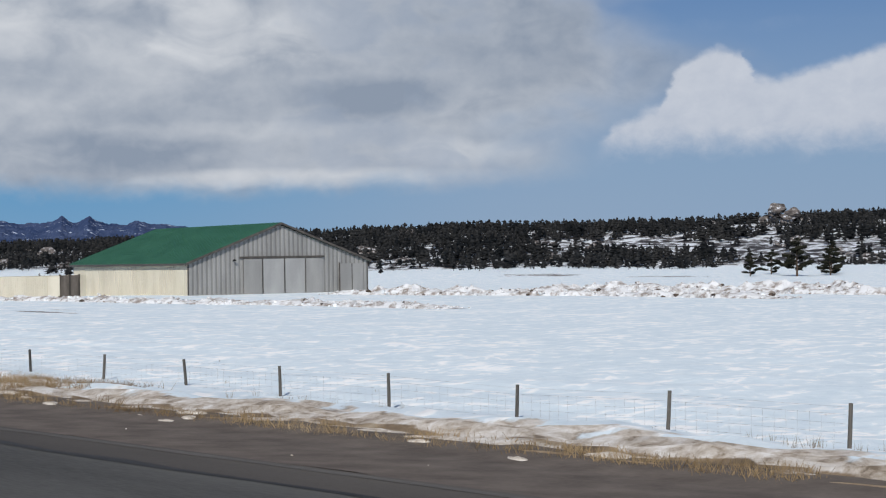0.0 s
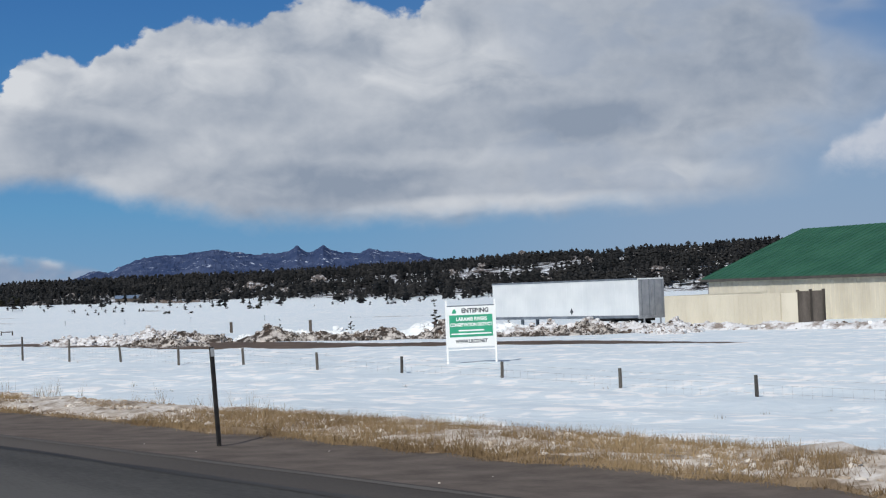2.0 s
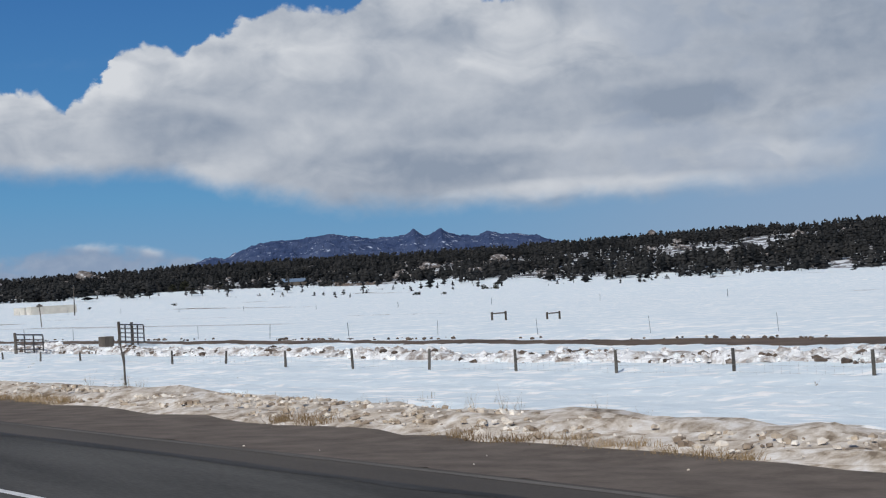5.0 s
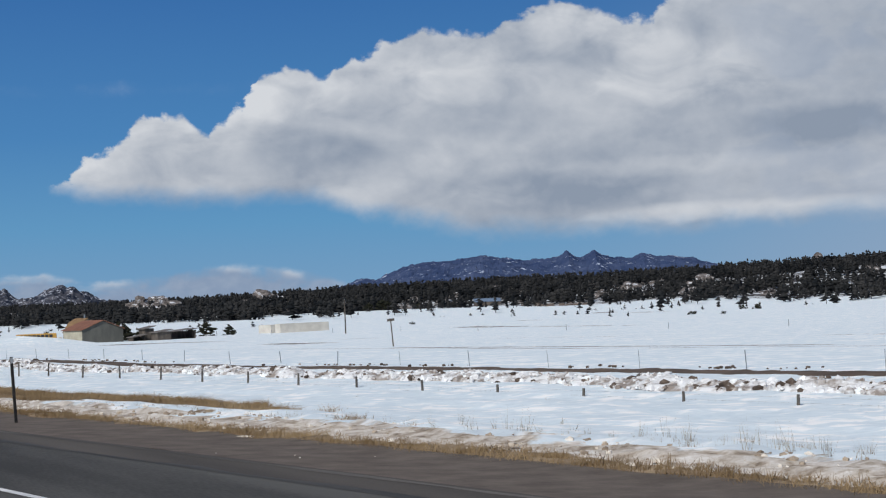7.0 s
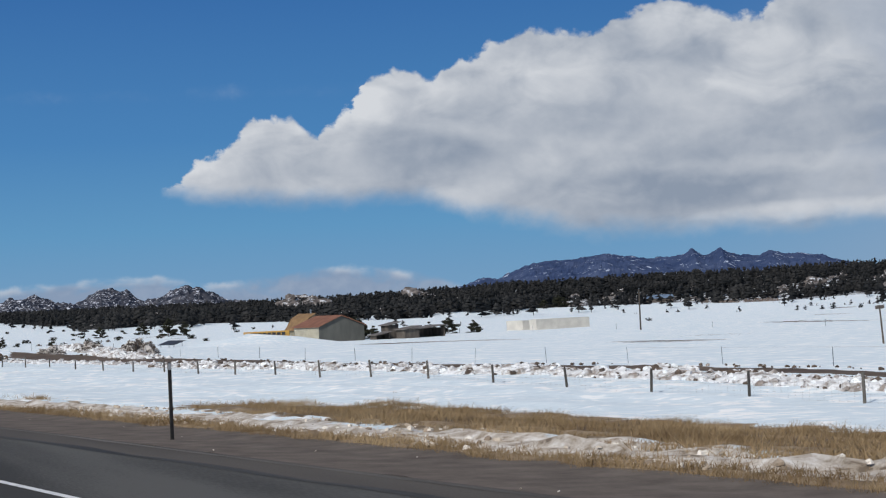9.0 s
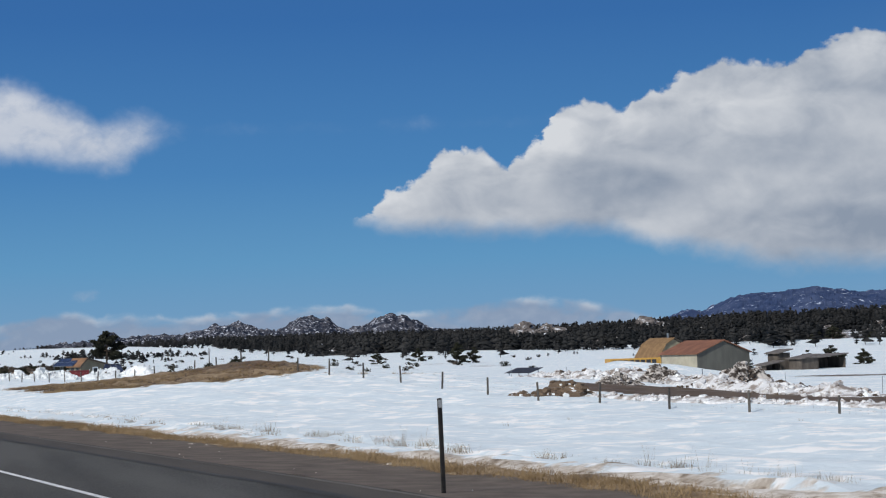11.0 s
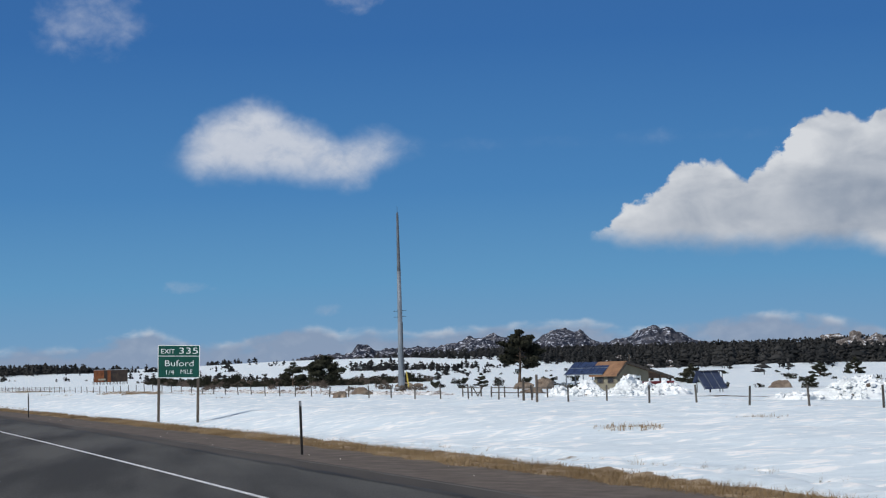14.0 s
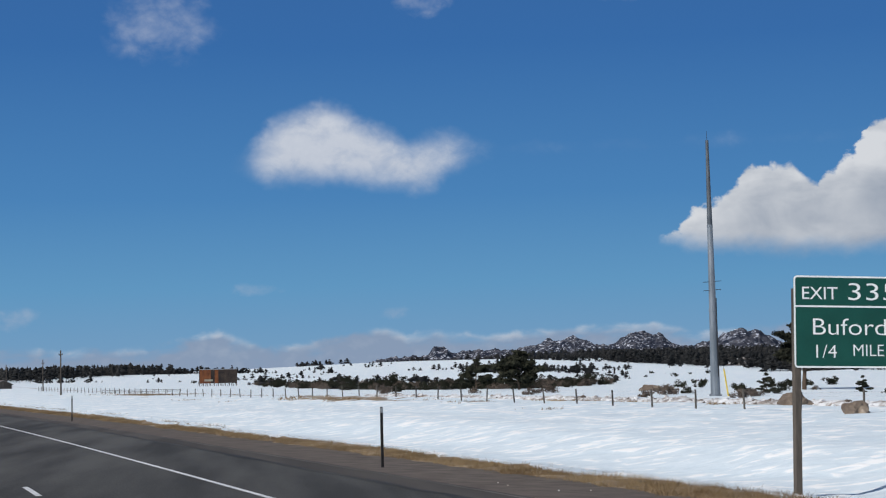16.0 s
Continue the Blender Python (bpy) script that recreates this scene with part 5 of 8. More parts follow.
for s, n, ln in ((26.4, 11.75, -1.5), (89.0, 12.0, -3.0), (149.5, 11.9, 0), (210.3, 11.8, -3.5), (269.9, 12.0, -2.5), (329.0, 11.6, 0), (387.7, 10.95, -1.0), (447.5, 11.25, 0.5),
                 (507.3, 11.5, -1.0), (566.9, 11.4, 0), (627, 11.4, 0.5), (687, 11.4, -0.5)):
    delineator(s, n, ln)


# ---- exit sign ----
def text(body, x, z, size, material, parent, y=-0.012, width=None, weight=0.0):
    cu = bpy.data.curves.new("lettering", "FONT")
    cu.body, cu.size, cu.align_x, cu.extrude, cu.offset = body, size, "CENTER", 0.002, weight
    ob = new("lettering", cu)
    me = bpy.data.meshes.new_from_object(ob)
    bpy.data.objects.remove(ob)
    me.materials.append(material)
    ob = new("lettering", me)
    xs = [v.co.x for v in me.vertices]
    k = width / (max(xs) - min(xs)) if width else 1.0
    ob.parent = parent
    ob.matrix_basis = pose(x, y, z, 90) @ Matrix.Diagonal((k, 1, 1, 1))
    return ob


def rounded_plate(x0, x1, z0, z1, y0, y1, r=0.08, seg=5):
    pts = []
    for cx, cz, a0 in ((x1 - r, z1 - r, 0), (x0 + r, z1 - r, 90), (x0 + r, z0 + r, 180), (x1 - r, z0 + r, 270)):
        pts += [(cx + r * math.cos(radians(a0 + 90 * k / seg)), cz + r * math.sin(radians(a0 + 90 * k / seg))) for k in range(seg + 1)]
    return prism(pts, y0, y1)


def frame_plate(x0, x1, z0, z1, y0, y1, w, r=0.08):
    """A thin rounded border."""
    def ring(i, q):
        pts = []
        rr = max(0.01, r - i)
        for cx, cz, a0 in ((x1 - i - rr, z1 - i - rr, 0), (x0 + i + rr, z1 - i - rr, 90), (x0 + i + rr, z0 + i + rr, 180), (x1 - i - rr, z0 + i + rr, 270)):
            pts += [q.verts.new((cx + rr * math.cos(radians(a0 + 18 * k)), y0, cz + rr * math.sin(radians(a0 + 18 * k)))) for k in range(6)]
        return pts
    bm = bmesh.new()
    a, b = ring(0.0, bm), ring(w, bm)
    for k in range(len(a)):
        bm.faces.new((a[k], a[(k + 1) % len(a)], b[(k + 1) % len(a)], b[k]))
    ex = bmesh.ops.extrude_face_region(bm, geom=list(bm.faces))
    bmesh.ops.translate(bm, verts=[v for v in ex["geom"] if isinstance(v, bmesh.types.BMVert)], vec=(0, y1 - y0, 0))
    bmesh.ops.recalc_face_normals(bm, faces=bm.faces)
    return bm


def exit_sign():
    W, H = 2.34, 1.84
    root = thing("exit_sign", pose(-42.68, 557.42, -0.57, 0, 1.5, 6.0), "green motorway exit sign on two weathered wooden posts in snow", "road sign")
    z0 = 2.60
    panel = part("panel", rounded_plate(-W / 2, W / 2, z0, z0 + H, 0.0, 0.012), M["sign_green"], root, "green reflective sign panel")
    part("border", frame_plate(-W / 2, W / 2, z0, z0 + H, -0.004, 0.0, 0.035), M["sign_white"], panel, "white border")
    part("divider", box(-W / 2 + 0.035, W / 2 - 0.035, -0.004, 0.0, z0 + 1.21, z0 + 1.245), M["sign_white"], panel, "white dividing line")
    text("EXIT", -0.62, z0 + 1.37, 0.36, M["sign_white"], panel, -0.006, 0.76, 0.0)
    text("335", 0.53, z0 + 1.36, 0.50, M["sign_white"], panel, -0.006, 1.05, -0.004)
    text("Buford", 0.02, z0 + 0.66, 0.48, M["sign_white"], panel, -0.006, 1.58, -0.004)
    text("1/4", -0.52, z0 + 0.20, 0.38, M["sign_white"], panel, -0.006, 0.44, -0.003)
    text("MILE", 0.42, z0 + 0.24, 0.34, M["sign_white"], panel, -0.006, 0.66, -0.003)
    for k in (-1, 1):
        part("post", box(k * 1.09 - 0.07, k * 1.09 + 0.07, 0.02, 0.16, -0.6, z0 + H * 0.86, 0.012), M["wood_dark"], root)
    for zz in (z0 + 0.3, z0 + 1.5):
        part("stringer", box(-W / 2 + 0.05, W / 2 - 0.05, 0.012, 0.05, zz, zz + 0.06), M["sign_back"], root)


exit_sign()


# ---- conservation district sign ----
def entering_sign():
    W, H = 1.75, 1.42
    root = thing("entering_sign", pose(33.55, 115.5, -0.45, 0, 0, -14), "white roadside sign with a green panel on thin white posts", "road sign")
    z0 = 0.45
    board = part("board", box(-W / 2, W / 2, 0, 0.03, z0, z0 + H, 0.006), M["sign_white"], root)
    panel = part("panel", box(-W / 2 + 0.07, W / 2 - 0.07, -0.008, -0.001, z0 + 0.36, z0 + 1.12), M["mint"], board, "green panel with white lettering")
    text("ENTERING", 0.16, z0 + 1.20, 0.21, M["ink"], board, -0.004, 1.0, 0.008)
    text("LARAMIE RIVERS", 0.02, z0 + 0.92, 0.17, M["sign_white"], panel, -0.011, 1.15, 0.006)
    text("CONSERVATION DISTRICT", 0.0, z0 + 0.73, 0.16, M["sign_white"], panel, -0.011, 1.56, 0.006)
    for w, zz in ((0.95, 0.555), (1.5, 0.44)):
        part("text_bar", box(-w / 2, w / 2, -0.013, -0.0085, z0 + zz, z0 + zz + 0.05), M["sign_white"], panel, "small unreadable white line")
    text("WWW.LRCD.NET", 0.0, z0 + 0.15, 0.17, M["ink"], board, -0.004, 1.2, 0.006)
    part("emblem", prism([(-0.70, z0 + 1.18), (-0.55, z0 + 1.18), (-0.54, z0 + 1.25), (-0.60, z0 + 1.33), (-0.66, z0 + 1.31)], -0.006, -0.001), M["mint"], board, "small green emblem")
    for k in (-1, 1):
        part("post", box(k * (W / 2 + 0.03) - 0.03, k * (W / 2 + 0.03) + 0.03, -0.02, 0.05, -0.5, z0 + H + 0.22, 0.006), M["sign_white"], root)
    part("top_rail", box(-W / 2, W / 2, 0.0, 0.035, z0 + H, z0 + H + 0.035), M["galv"], root, "grey top rail")
    part("lower_rail", box(-W / 2, W / 2, 0.0, 0.03, z0 - 0.10, z0 - 0.06), M["sign_white"], root)


entering_sign()


# ---- green-roofed barn ----
def barn():
    # local x along the gable, y along the ridge; origin at the near left corner of the gable
    root = thing("barn", pose(92.4, 141.4, -1.2, 0, 0, -7.6), "cream metal barn with green gable roof and grey sliding doors", "barn")
    W, Lh, He, Hr = 20.5, 29.3, 3.2, 7.0
    part("wall", box(0, 0.15, 0.15, Lh - 0.15, -0.6, He), M["cream"], root, "cream ribbed side wall")
    part("wall", box(W - 0.15, W, 0.15, Lh - 0.15, -0.6, He), M["cream"], root, "cream ribbed side wall")
    prof = [(0, -0.6), (W, -0.6), (W, He), (W / 2, Hr - 0.1), (0, He)]
    # the front wall behind the ribs takes the darker, shade-coloured grey
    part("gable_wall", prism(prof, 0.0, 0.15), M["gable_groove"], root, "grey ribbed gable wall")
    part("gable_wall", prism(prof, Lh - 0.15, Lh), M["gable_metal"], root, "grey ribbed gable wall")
    for k in range(40):
        x = 0.25 + k * (W - 0.5) / 39
        top = He + (Hr - 0.1 - He) * (1 - abs(x - W / 2) / (W / 2))
        part("wall_rib", box(x - 0.15, x + 0.15, -0.06, 0.0, -0.6, top - 0.02, 0.02), M["gable_metal"], root)
    for k in range(60):
        y = 0.3 + k * (Lh - 0.6) / 59
        part("wall_rib", box(-0.03, 0.0, y - 0.02, y + 0.02, -0.6, He - 0.02), M["cream"], root)
    for sgn in (0, 1):
        a, b = ((-0.35, He - 0.13), (W / 2, Hr)) if sgn == 0 else ((W + 0.35, He - 0.13), (W / 2, Hr))
        roof = part("roof", prism([a, b, (b[0], b[1] + 0.14), (a[0], a[1] + 0.14)], -0.35, Lh + 0.35), M["green_roof"], root, "green standing-seam metal roof")
        if sgn == 0:
            for k in range(40):
                y = -0.3 + k * (Lh + 0.6) / 39
                part("seam", prism([(a[0], a[1] + 0.14), (b[0], b[1] + 0.14), (b[0], b[1] + 0.18), (a[0], a[1] + 0.18)], y - 0.02, y + 0.02), M["green_roof"], roof)
        part("rake_trim", prism([(a[0], a[1] - 0.08), (b[0], b[1] - 0.08), (b[0], b[1] + 0.15), (a[0], a[1] + 0.15)], -0.40, -0.353), M["trim_dark"], root, "dark rake trim")
    part("eave_trim", box(-0.42, -0.353, -0.4, Lh + 0.4, He - 0.26, He - 0.05), M["trim_dark"], root, "dark eave trim")
    part("corner_trim", box(-0.06, 0.06, -0.09, -0.062, -0.6, He), M["trim_dark"], root, "dark corner trim")
    part("corner_trim", box(W - 0.06, W + 0.06, -0.09, -0.062, -0.6, He), M["trim_dark"], root, "dark corner trim")
    part("door_track", box(5.6, 15.3, -0.20, -0.062, 3.55, 3.75), M["trim_dark"], root, "dark sliding door track")
    for x0, x1, m_ in ((6.0, 8.1, "gable_metal"), (8.2, 10.6, "grey_panel"), (10.7, 13.0, "grey_panel"), (13.1, 15.0, "gable_metal")):
        door = part("sliding_door", box(x0, x1, -0.15, -0.064, -0.6, 3.5, 0.01), M[m_], root, "grey sliding door panel")
        part("door_edge", box(x0 - 0.03, x0 + 0.03, -0.165, -0.151, -0.6, 3.5), M["trim_dark"], door)
    side = part("side_door", box(17.2, 20.0, -0.12, -0.063, -0.6, 2.9, 0.01), M["gable_metal"], root, "grey side door")
    part("door_frame", box(17.05, 17.19, -0.13, -0.063, -0.6, 3.0), M["trim_dark"], side)
    part("door_frame", box(18.55, 18.65, -0.132, -0.121, -0.6, 2.9), M["trim_dark"], side)
    lamp = part("barn_lamp", tube([(4.9, -0.05, 3.3), (4.9, -0.35, 3.45)], 0.05), M["steel_dark"], root, "small wall lamp on an arm")
    part("lamp_head", box(4.75, 5.05, -0.55, -0.33, 3.3, 3.45, 0.03), M["steel_dark"], lamp)


barn()


def yard_wall():
    a, b, c = Vector((79.05, 156.4, 0)), Vector((79.7, 146.0, 0)), Vector((92.0, 168.2, 0))
    root = thing("yard_wall", pose(79.05, 156.4, -1.0, 0, 0, 0), "cream metal yard wall with dark double gate by the barn", "wall")

    def run(p, q, name, z0, z1, th, material, label="", parent=None, off=0.0):
        d = q - p
        ang = math.degrees(math.atan2(d.y, d.x))
        bm = box(0, d.length, -th / 2 + off, th / 2 + off, z0, z1)
        bm.transform(pose(p.x - 79.05, p.y - 156.4, 0, 0, 0, ang))
        return part(name, bm, material, parent or root, label)
    g0, g1 = b + Vector((1.05, -0.49, 0)), b + Vector((2.65, -1.22, 0))
    run(a, b, "wall", -0.5, 1.92, 0.15, M["cream"], "cream ribbed panel wall")
    run(b, g0, "wall", -0.5, 1.92, 0.15, M["cream"], "cream ribbed panel wall")
    run(a, Vector((91.0, 158.6, 0)), "wall", -0.5, 1.92, 0.15, M["cream"], "cream ribbed panel wall")
    for p, q in ((g0, g0.lerp(g1, 0.48)), (g0.lerp(g1, 0.52), g1)):
        run(p, q, "gate_leaf", -0.3, 2.0, 0.08, M["shed_wall"], "dark weathered gate leaf")
    for p in (g0, g0.lerp(g1, 0.5), g1):
        run(p - Vector((0.08, 0, 0)), p + Vector((0.08, 0, 0)), "gate_post", -0.5, 2.1, 0.16, M["wood_dark"], "dark gate post")
    d = b - a
    for k in range(1, 26):
        p = a + d * (k / 26)
        run(p, p + d.normalized() * 0.04, "wall_rib", -0.5, 1.9, 0.02, M["cream"], "", None, -0.086)


yard_wall()


def wheel(parent, x, y, z, r=0.5, w=0.28):
    bm = bmesh.new()
    bmesh.ops.create_cone(bm, cap_ends=True, segments=20, radius1=r, radius2=r, depth=w, matrix=pose(x, y, z, 90))
    bmesh.ops.bevel(bm, geom=[e for e in bm.edges if abs(e.verts[0].co.y - e.verts[1].co.y) < 0.01], offset=0.05, segments=2, affect="EDGES")
    t = part("wheel", bm, M["rubber"], parent, "black tyre")
    bm = bmesh.new()
    bmesh.ops.create_cone(bm, cap_ends=True, segments=16, radius1=r * 0.55, radius2=r * 0.5, depth=w + 0.03, matrix=pose(x, y, z, 90))
    part("rim", bm, M["galv"], t, "grey steel rim")
    return t


def trailer():
    # local x from the rear doors to the nose, y to the far side
    p, q = Vector((78.14, 158.23, 0)), Vector((77.3, 174.35, 0))
    ang = math.degrees(math.atan2(q.y - p.y, q.x - p.x))
    root = thing("semi_trailer", pose(p.x, p.y, -1.62, 0, 0, ang) , "parked white box semi-trailer with grey rear doors", "trailer")
    Lb, Wd = 16.15, -2.6
    z0, z1 = 1.15, 3.86
    body = part("box_body", box(0.0, Lb, Wd, 0.0, z0, z1, 0.03), M["white_panel"], root, "white panel box body")
    for k in range(1, 28):
        part("panel_seam", box(k * Lb / 28 - 0.012, k * Lb / 28 + 0.012, 0.0, 0.008, z0 + 0.16, z1 - 0.12), M["white_panel"], body)
    part("lower_rail", box(0, Lb, 0.0, 0.03, z0 - 0.08, z0 + 0.12), M["galv"], body)
    part("upper_rail", box(0, Lb, 0.0, 0.025, z1 - 0.10, z1 + 0.02), M["galv"], body)
    for y0, y1 in ((Wd + 0.06, Wd / 2 - 0.015), (Wd / 2 + 0.015, -0.06)):
        d = part("rear_door", box(-0.06, 0.0, y0, y1, z0 + 0.05, z1 - 0.08, 0.01), M["grey_door"], root, "grey rear door")
        for yy in (y0 + 0.25, y1 - 0.25):
            part("lock_rod", tube([(-0.09, yy, z0 + 0.05), (-0.09, yy, z1 - 0.1)], 0.018, seg=6), M["galv"], d)
    part("rear_frame", box(-0.09, 0.02, Wd - 0.02, 0.02, z0 - 0.12, z0 + 0.04), M["grey_door"], root)
    part("bumper", box(-0.12, 0.0, Wd + 0.2, -0.2, 0.52, 0.64), M["grey_door"], root, "underride bumper")
    for yy in (Wd + 0.5, -0.5):
        part("bumper_strut", box(-0.1, -0.02, yy - 0.05, yy + 0.05, 0.6, z0), M["grey_door"], root)
    part("chassis", box(0.3, 6.0, Wd + 0.7, -0.7, 0.85, z0), M["steel_dark"], root)
    for x in (1.6, 2.9):
        for yy in (-0.35, Wd + 0.35):
            wheel(root, x, yy, 0.5)
    for yy in (-0.55, Wd + 0.55):
        part("landing_leg", box(13.2, 13.4, yy - 0.08, yy + 0.08, 0.0, z0), M["galv"], root)
    part("badge", prism([(7.0, 1.35), (7.18, 1.6), (7.0, 1.85), (6.82, 1.6)], 0.004, 0.012), M["ink"], root, "dark diamond badge")


trailer()


# ---- ranch gates by the frontage road ----
def tube_gate(m, length, height, label, bars=3, stays=4):
    root = thing("ranch_gate", m, label, "gate", "steel ranch gates")
    r = 0.06
    pts = [(0, 0, 0.12), (0, 0, height), (length - r * 2, 0, height), (length, 0, height - r * 2), (length, 0, 0.12)]
    part("frame", tube(pts, 0.045, seg=8), M["gate_steel"], root, "bent steel tube frame")
    for k in range(bars):
        z = 0.2 + (height - 0.2) * k / bars
        part("rail", tube([(0, 0, z), (length, 0, z)], 0.035, seg=6), M["gate_steel"], root)
    for k in range(1, stays):
        x = length * k / stays
        part("stay", box(x - 0.05, x + 0.05, -0.03, 0.03, 0.02, height, 0.005), M["gate_steel"], root)
    return root


def post_thing(s, n, h, r, label, material="post", name="gate_post", top_only=None, group="gate posts"):
    ob = part(name, tube([(0, 0, -0.4), (0, 0, h * 0.5), (0.01, 0, h)], r, r * 0.9, 10), M[material])
    ob.matrix_world = at_sn(s, n, gz(s, n)) @ pose(0, 0, 0, random.uniform(-2, 2), random.uniform(-2, 2))
    return tagged(ob, label, "post", group)


def two_points_pose(a, b, z):
    return pose(a[0], a[1], z, 0, 0, math.degrees(math.atan2(b[1] - a[1], b[0] - a[0])))


ga, gb = (24.95, 265.4), (25.1, 261.0)
tube_gate(two_points_pose(ga, gb, -1.15), 4.6, 1.05, "low dark steel tube gate standing in drifted snow", 3, 3)
gc, gd = (32.4, 268.3), (32.15, 263.5)
tube_gate(two_points_pose(gc, gd, -1.15), 4.8, 1.22, "taller dark steel tube gate open beside the track", 4, 4)
for (x, y), h, r, mt, lb in ((ga, 1.1, 0.10, "post", "weathered wooden gate post in snow"), (gc, 1.35, 0.10, "wood_dark", "dark wooden gate post in snow"),
                             ((32.6, 266.6), 1.3, 0.10, "wood_dark", "dark wooden gate post in snow"), ((23.35, 264.75), 1.75, 0.075, "wood_pole", "tall pale wooden pole with dark cap")):
    ob = part("gate_post", tube([(0, 0, -0.4), (0, 0, h * 0.5), (-0.03, 0, h)], r, r * 0.9, 10), M[mt])
    ob.matrix_world = pose(x, y, -1.1)
    tagged(ob, lb, "post", "gate posts")
    if mt == "wood_pole":
        part("cap", box(-0.13, 0.07, -0.09, 0.09, h - 0.02, h + 0.12, 0.02), M["steel_dark"], ob, "dark lamp cap")
ob = part("utility_box", box(-0.38, 0.38, -0.3, 0.3, -0.3, 0.5, 0.03), M["shed_wall"])
ob.matrix_world = pose(31.2, 267.4, -1.1, 0, 0, 20)
tagged(ob, "small dark metal utility box in snow", "utility box")

# fenced pens and small H-frames out in the field
for (x, y), ang in (((71.7, 286.6), 20), ((80.0, 290.6), 20)):
    root = thing("brace_frame", pose(x, y, gxy(x, y) - 0.35, 0, 0, ang), "wooden H-shaped fence brace standing in snow", "fence brace", "fence braces")
    for k in (0, 1.9):
        part("post", tube([(k, 0, -0.4), (k, 0, 1.05)], 0.10, 0.09, 8), M["wood_dark"], root)
    part("rail", tube([(0, 0, 0.92), (1.9, 0, 0.92)], 0.06, seg=7), M["wood_dark"], root)
root = thing("brace_frame", at_sn(158.7, float(fence_n(158.7)), gz(158.7, 32)) @ pose(0, 0, 0, 0, 0, 90), "wooden H-shaped fence brace with diagonal stay in snow", "fence brace", "fence braces")
for k in (-1.1, 1.1):
    part("post", tube([(k, 0, -0.4), (k, 0, 1.05)], 0.10, 0.09, 8), M["post"], root)
part("rail", tube([(-1.1, 0, 0.88), (1.1, 0, 0.88)], 0.06, seg=7), M["post"], root)
part("stay", tube([(0.9, 0, 0.85), (0.1, 0, 0.05)], 0.045, seg=6), M["post"], root)
for x, y in ((83.8, 231.0), (84.8, 215.8)):
    ob = part("fence_post", tube([(0, 0, -0.4), (0, 0, 1.2)], 0.16, 0.15, 9), M["wood_dark"])
    ob.matrix_world = pose(x, y, gxy(x, y))
    tagged(ob, "stout dark wooden post standing in snow", "fence post", "field posts")

# leaning sign pole in the field
root = thing("leaning_pole", pose(77.4, 423.1, gxy(77.4, 423.1) + 0.0, 0, -4), "leaning dark pole with a small weathered board on top", "pole")
part("pole", tube([(0, 0, -0.4), (0, 0, 3.45)], 0.09, 0.07, 8), M["wood_dark"], root)
part("board", box(-0.45, 0.5, -0.03, 0.03, 3.1, 3.42), M["shed_wall"], root, "small weathered board")


# ---- farm buildings ----
def gable_house(name, m, w, l, he, hr, wall_m, roof_m, label, category, end_m=None, over=0.35, doors=(), windows=()):
    """A gabled building: x across the gable, y along the ridge, origin at the near left corner."""
    root = thing(name, m, label, category)
    part("wall", box(0, 0.15, 0.15, l - 0.15, -0.5, he), M[wall_m], root)
    part("wall", box(w - 0.15, w, 0.15, l - 0.15, -0.5, he), M[wall_m], root)
    prof = [(0, -0.5), (w, -0.5), (w, he), (w / 2, hr - 0.1), (0, he)]
    part("gable_wall", prism(prof, 0, 0.15), M[end_m or wall_m], root)
    part("gable_wall", prism(prof, l - 0.15, l), M[end_m or wall_m], root)
    sl = (hr - he) / (w / 2)
    for a, b in (((-over, he - over * sl), (w / 2, hr)), ((w + over, he - over * sl), (w / 2, hr))):
        part("roof", prism([a, b, (b[0], b[1] + 0.14), (a[0], a[1] + 0.14)], -over, l + over), M[roof_m], root)
    for side, u, z0, z1, ww, m_ in doors:
        bm = box(u, u + ww, -0.05, -0.003, z0, z1, 0.01) if side == "g" else box(-0.05, -0.003, u, u + ww, z0, z1, 0.01)
        d = part("door", bm, M[m_], root)
    for side, u, z0, z1, ww in windows:
        bm = box(u - 0.06, u + ww + 0.06, -0.04, -0.003, z0 - 0.06, z1 + 0.06) if side == "g" else box(-0.04, -0.003, u - 0.06, u + ww + 0.06, z0 - 0.06, z1 + 0.06)
        fr = part("window", bm, M["sign_white"], root, "white window frame")
        bm = box(u, u + ww, -0.05, -0.041, z0, z1) if side == "g" else box(-0.05, -0.041, u, u + ww, z0, z1)
        part("pane", bm, M["glass_dark"], fr, "dark glass pane")
    return root


# tan shed with rust-red roof, its grey-green gable towards the road darkened for shade
gable_house("tan_barn", pose(86.05, 603.9, -2.7, 0, 0, 11), 9.9, 9.7, 2.75, 4.65, "cream_wall", "red_roof", "tan farm shed with rust-red metal roof in snow", "barn", "tan_wall")


M["gold_roof"] = mat("golden_brown_shingles", (0.16, 0.095, 0.045), (0.25, 0.155, 0.075), 0.85, scale=1.2, fine=12, bump=0.3)


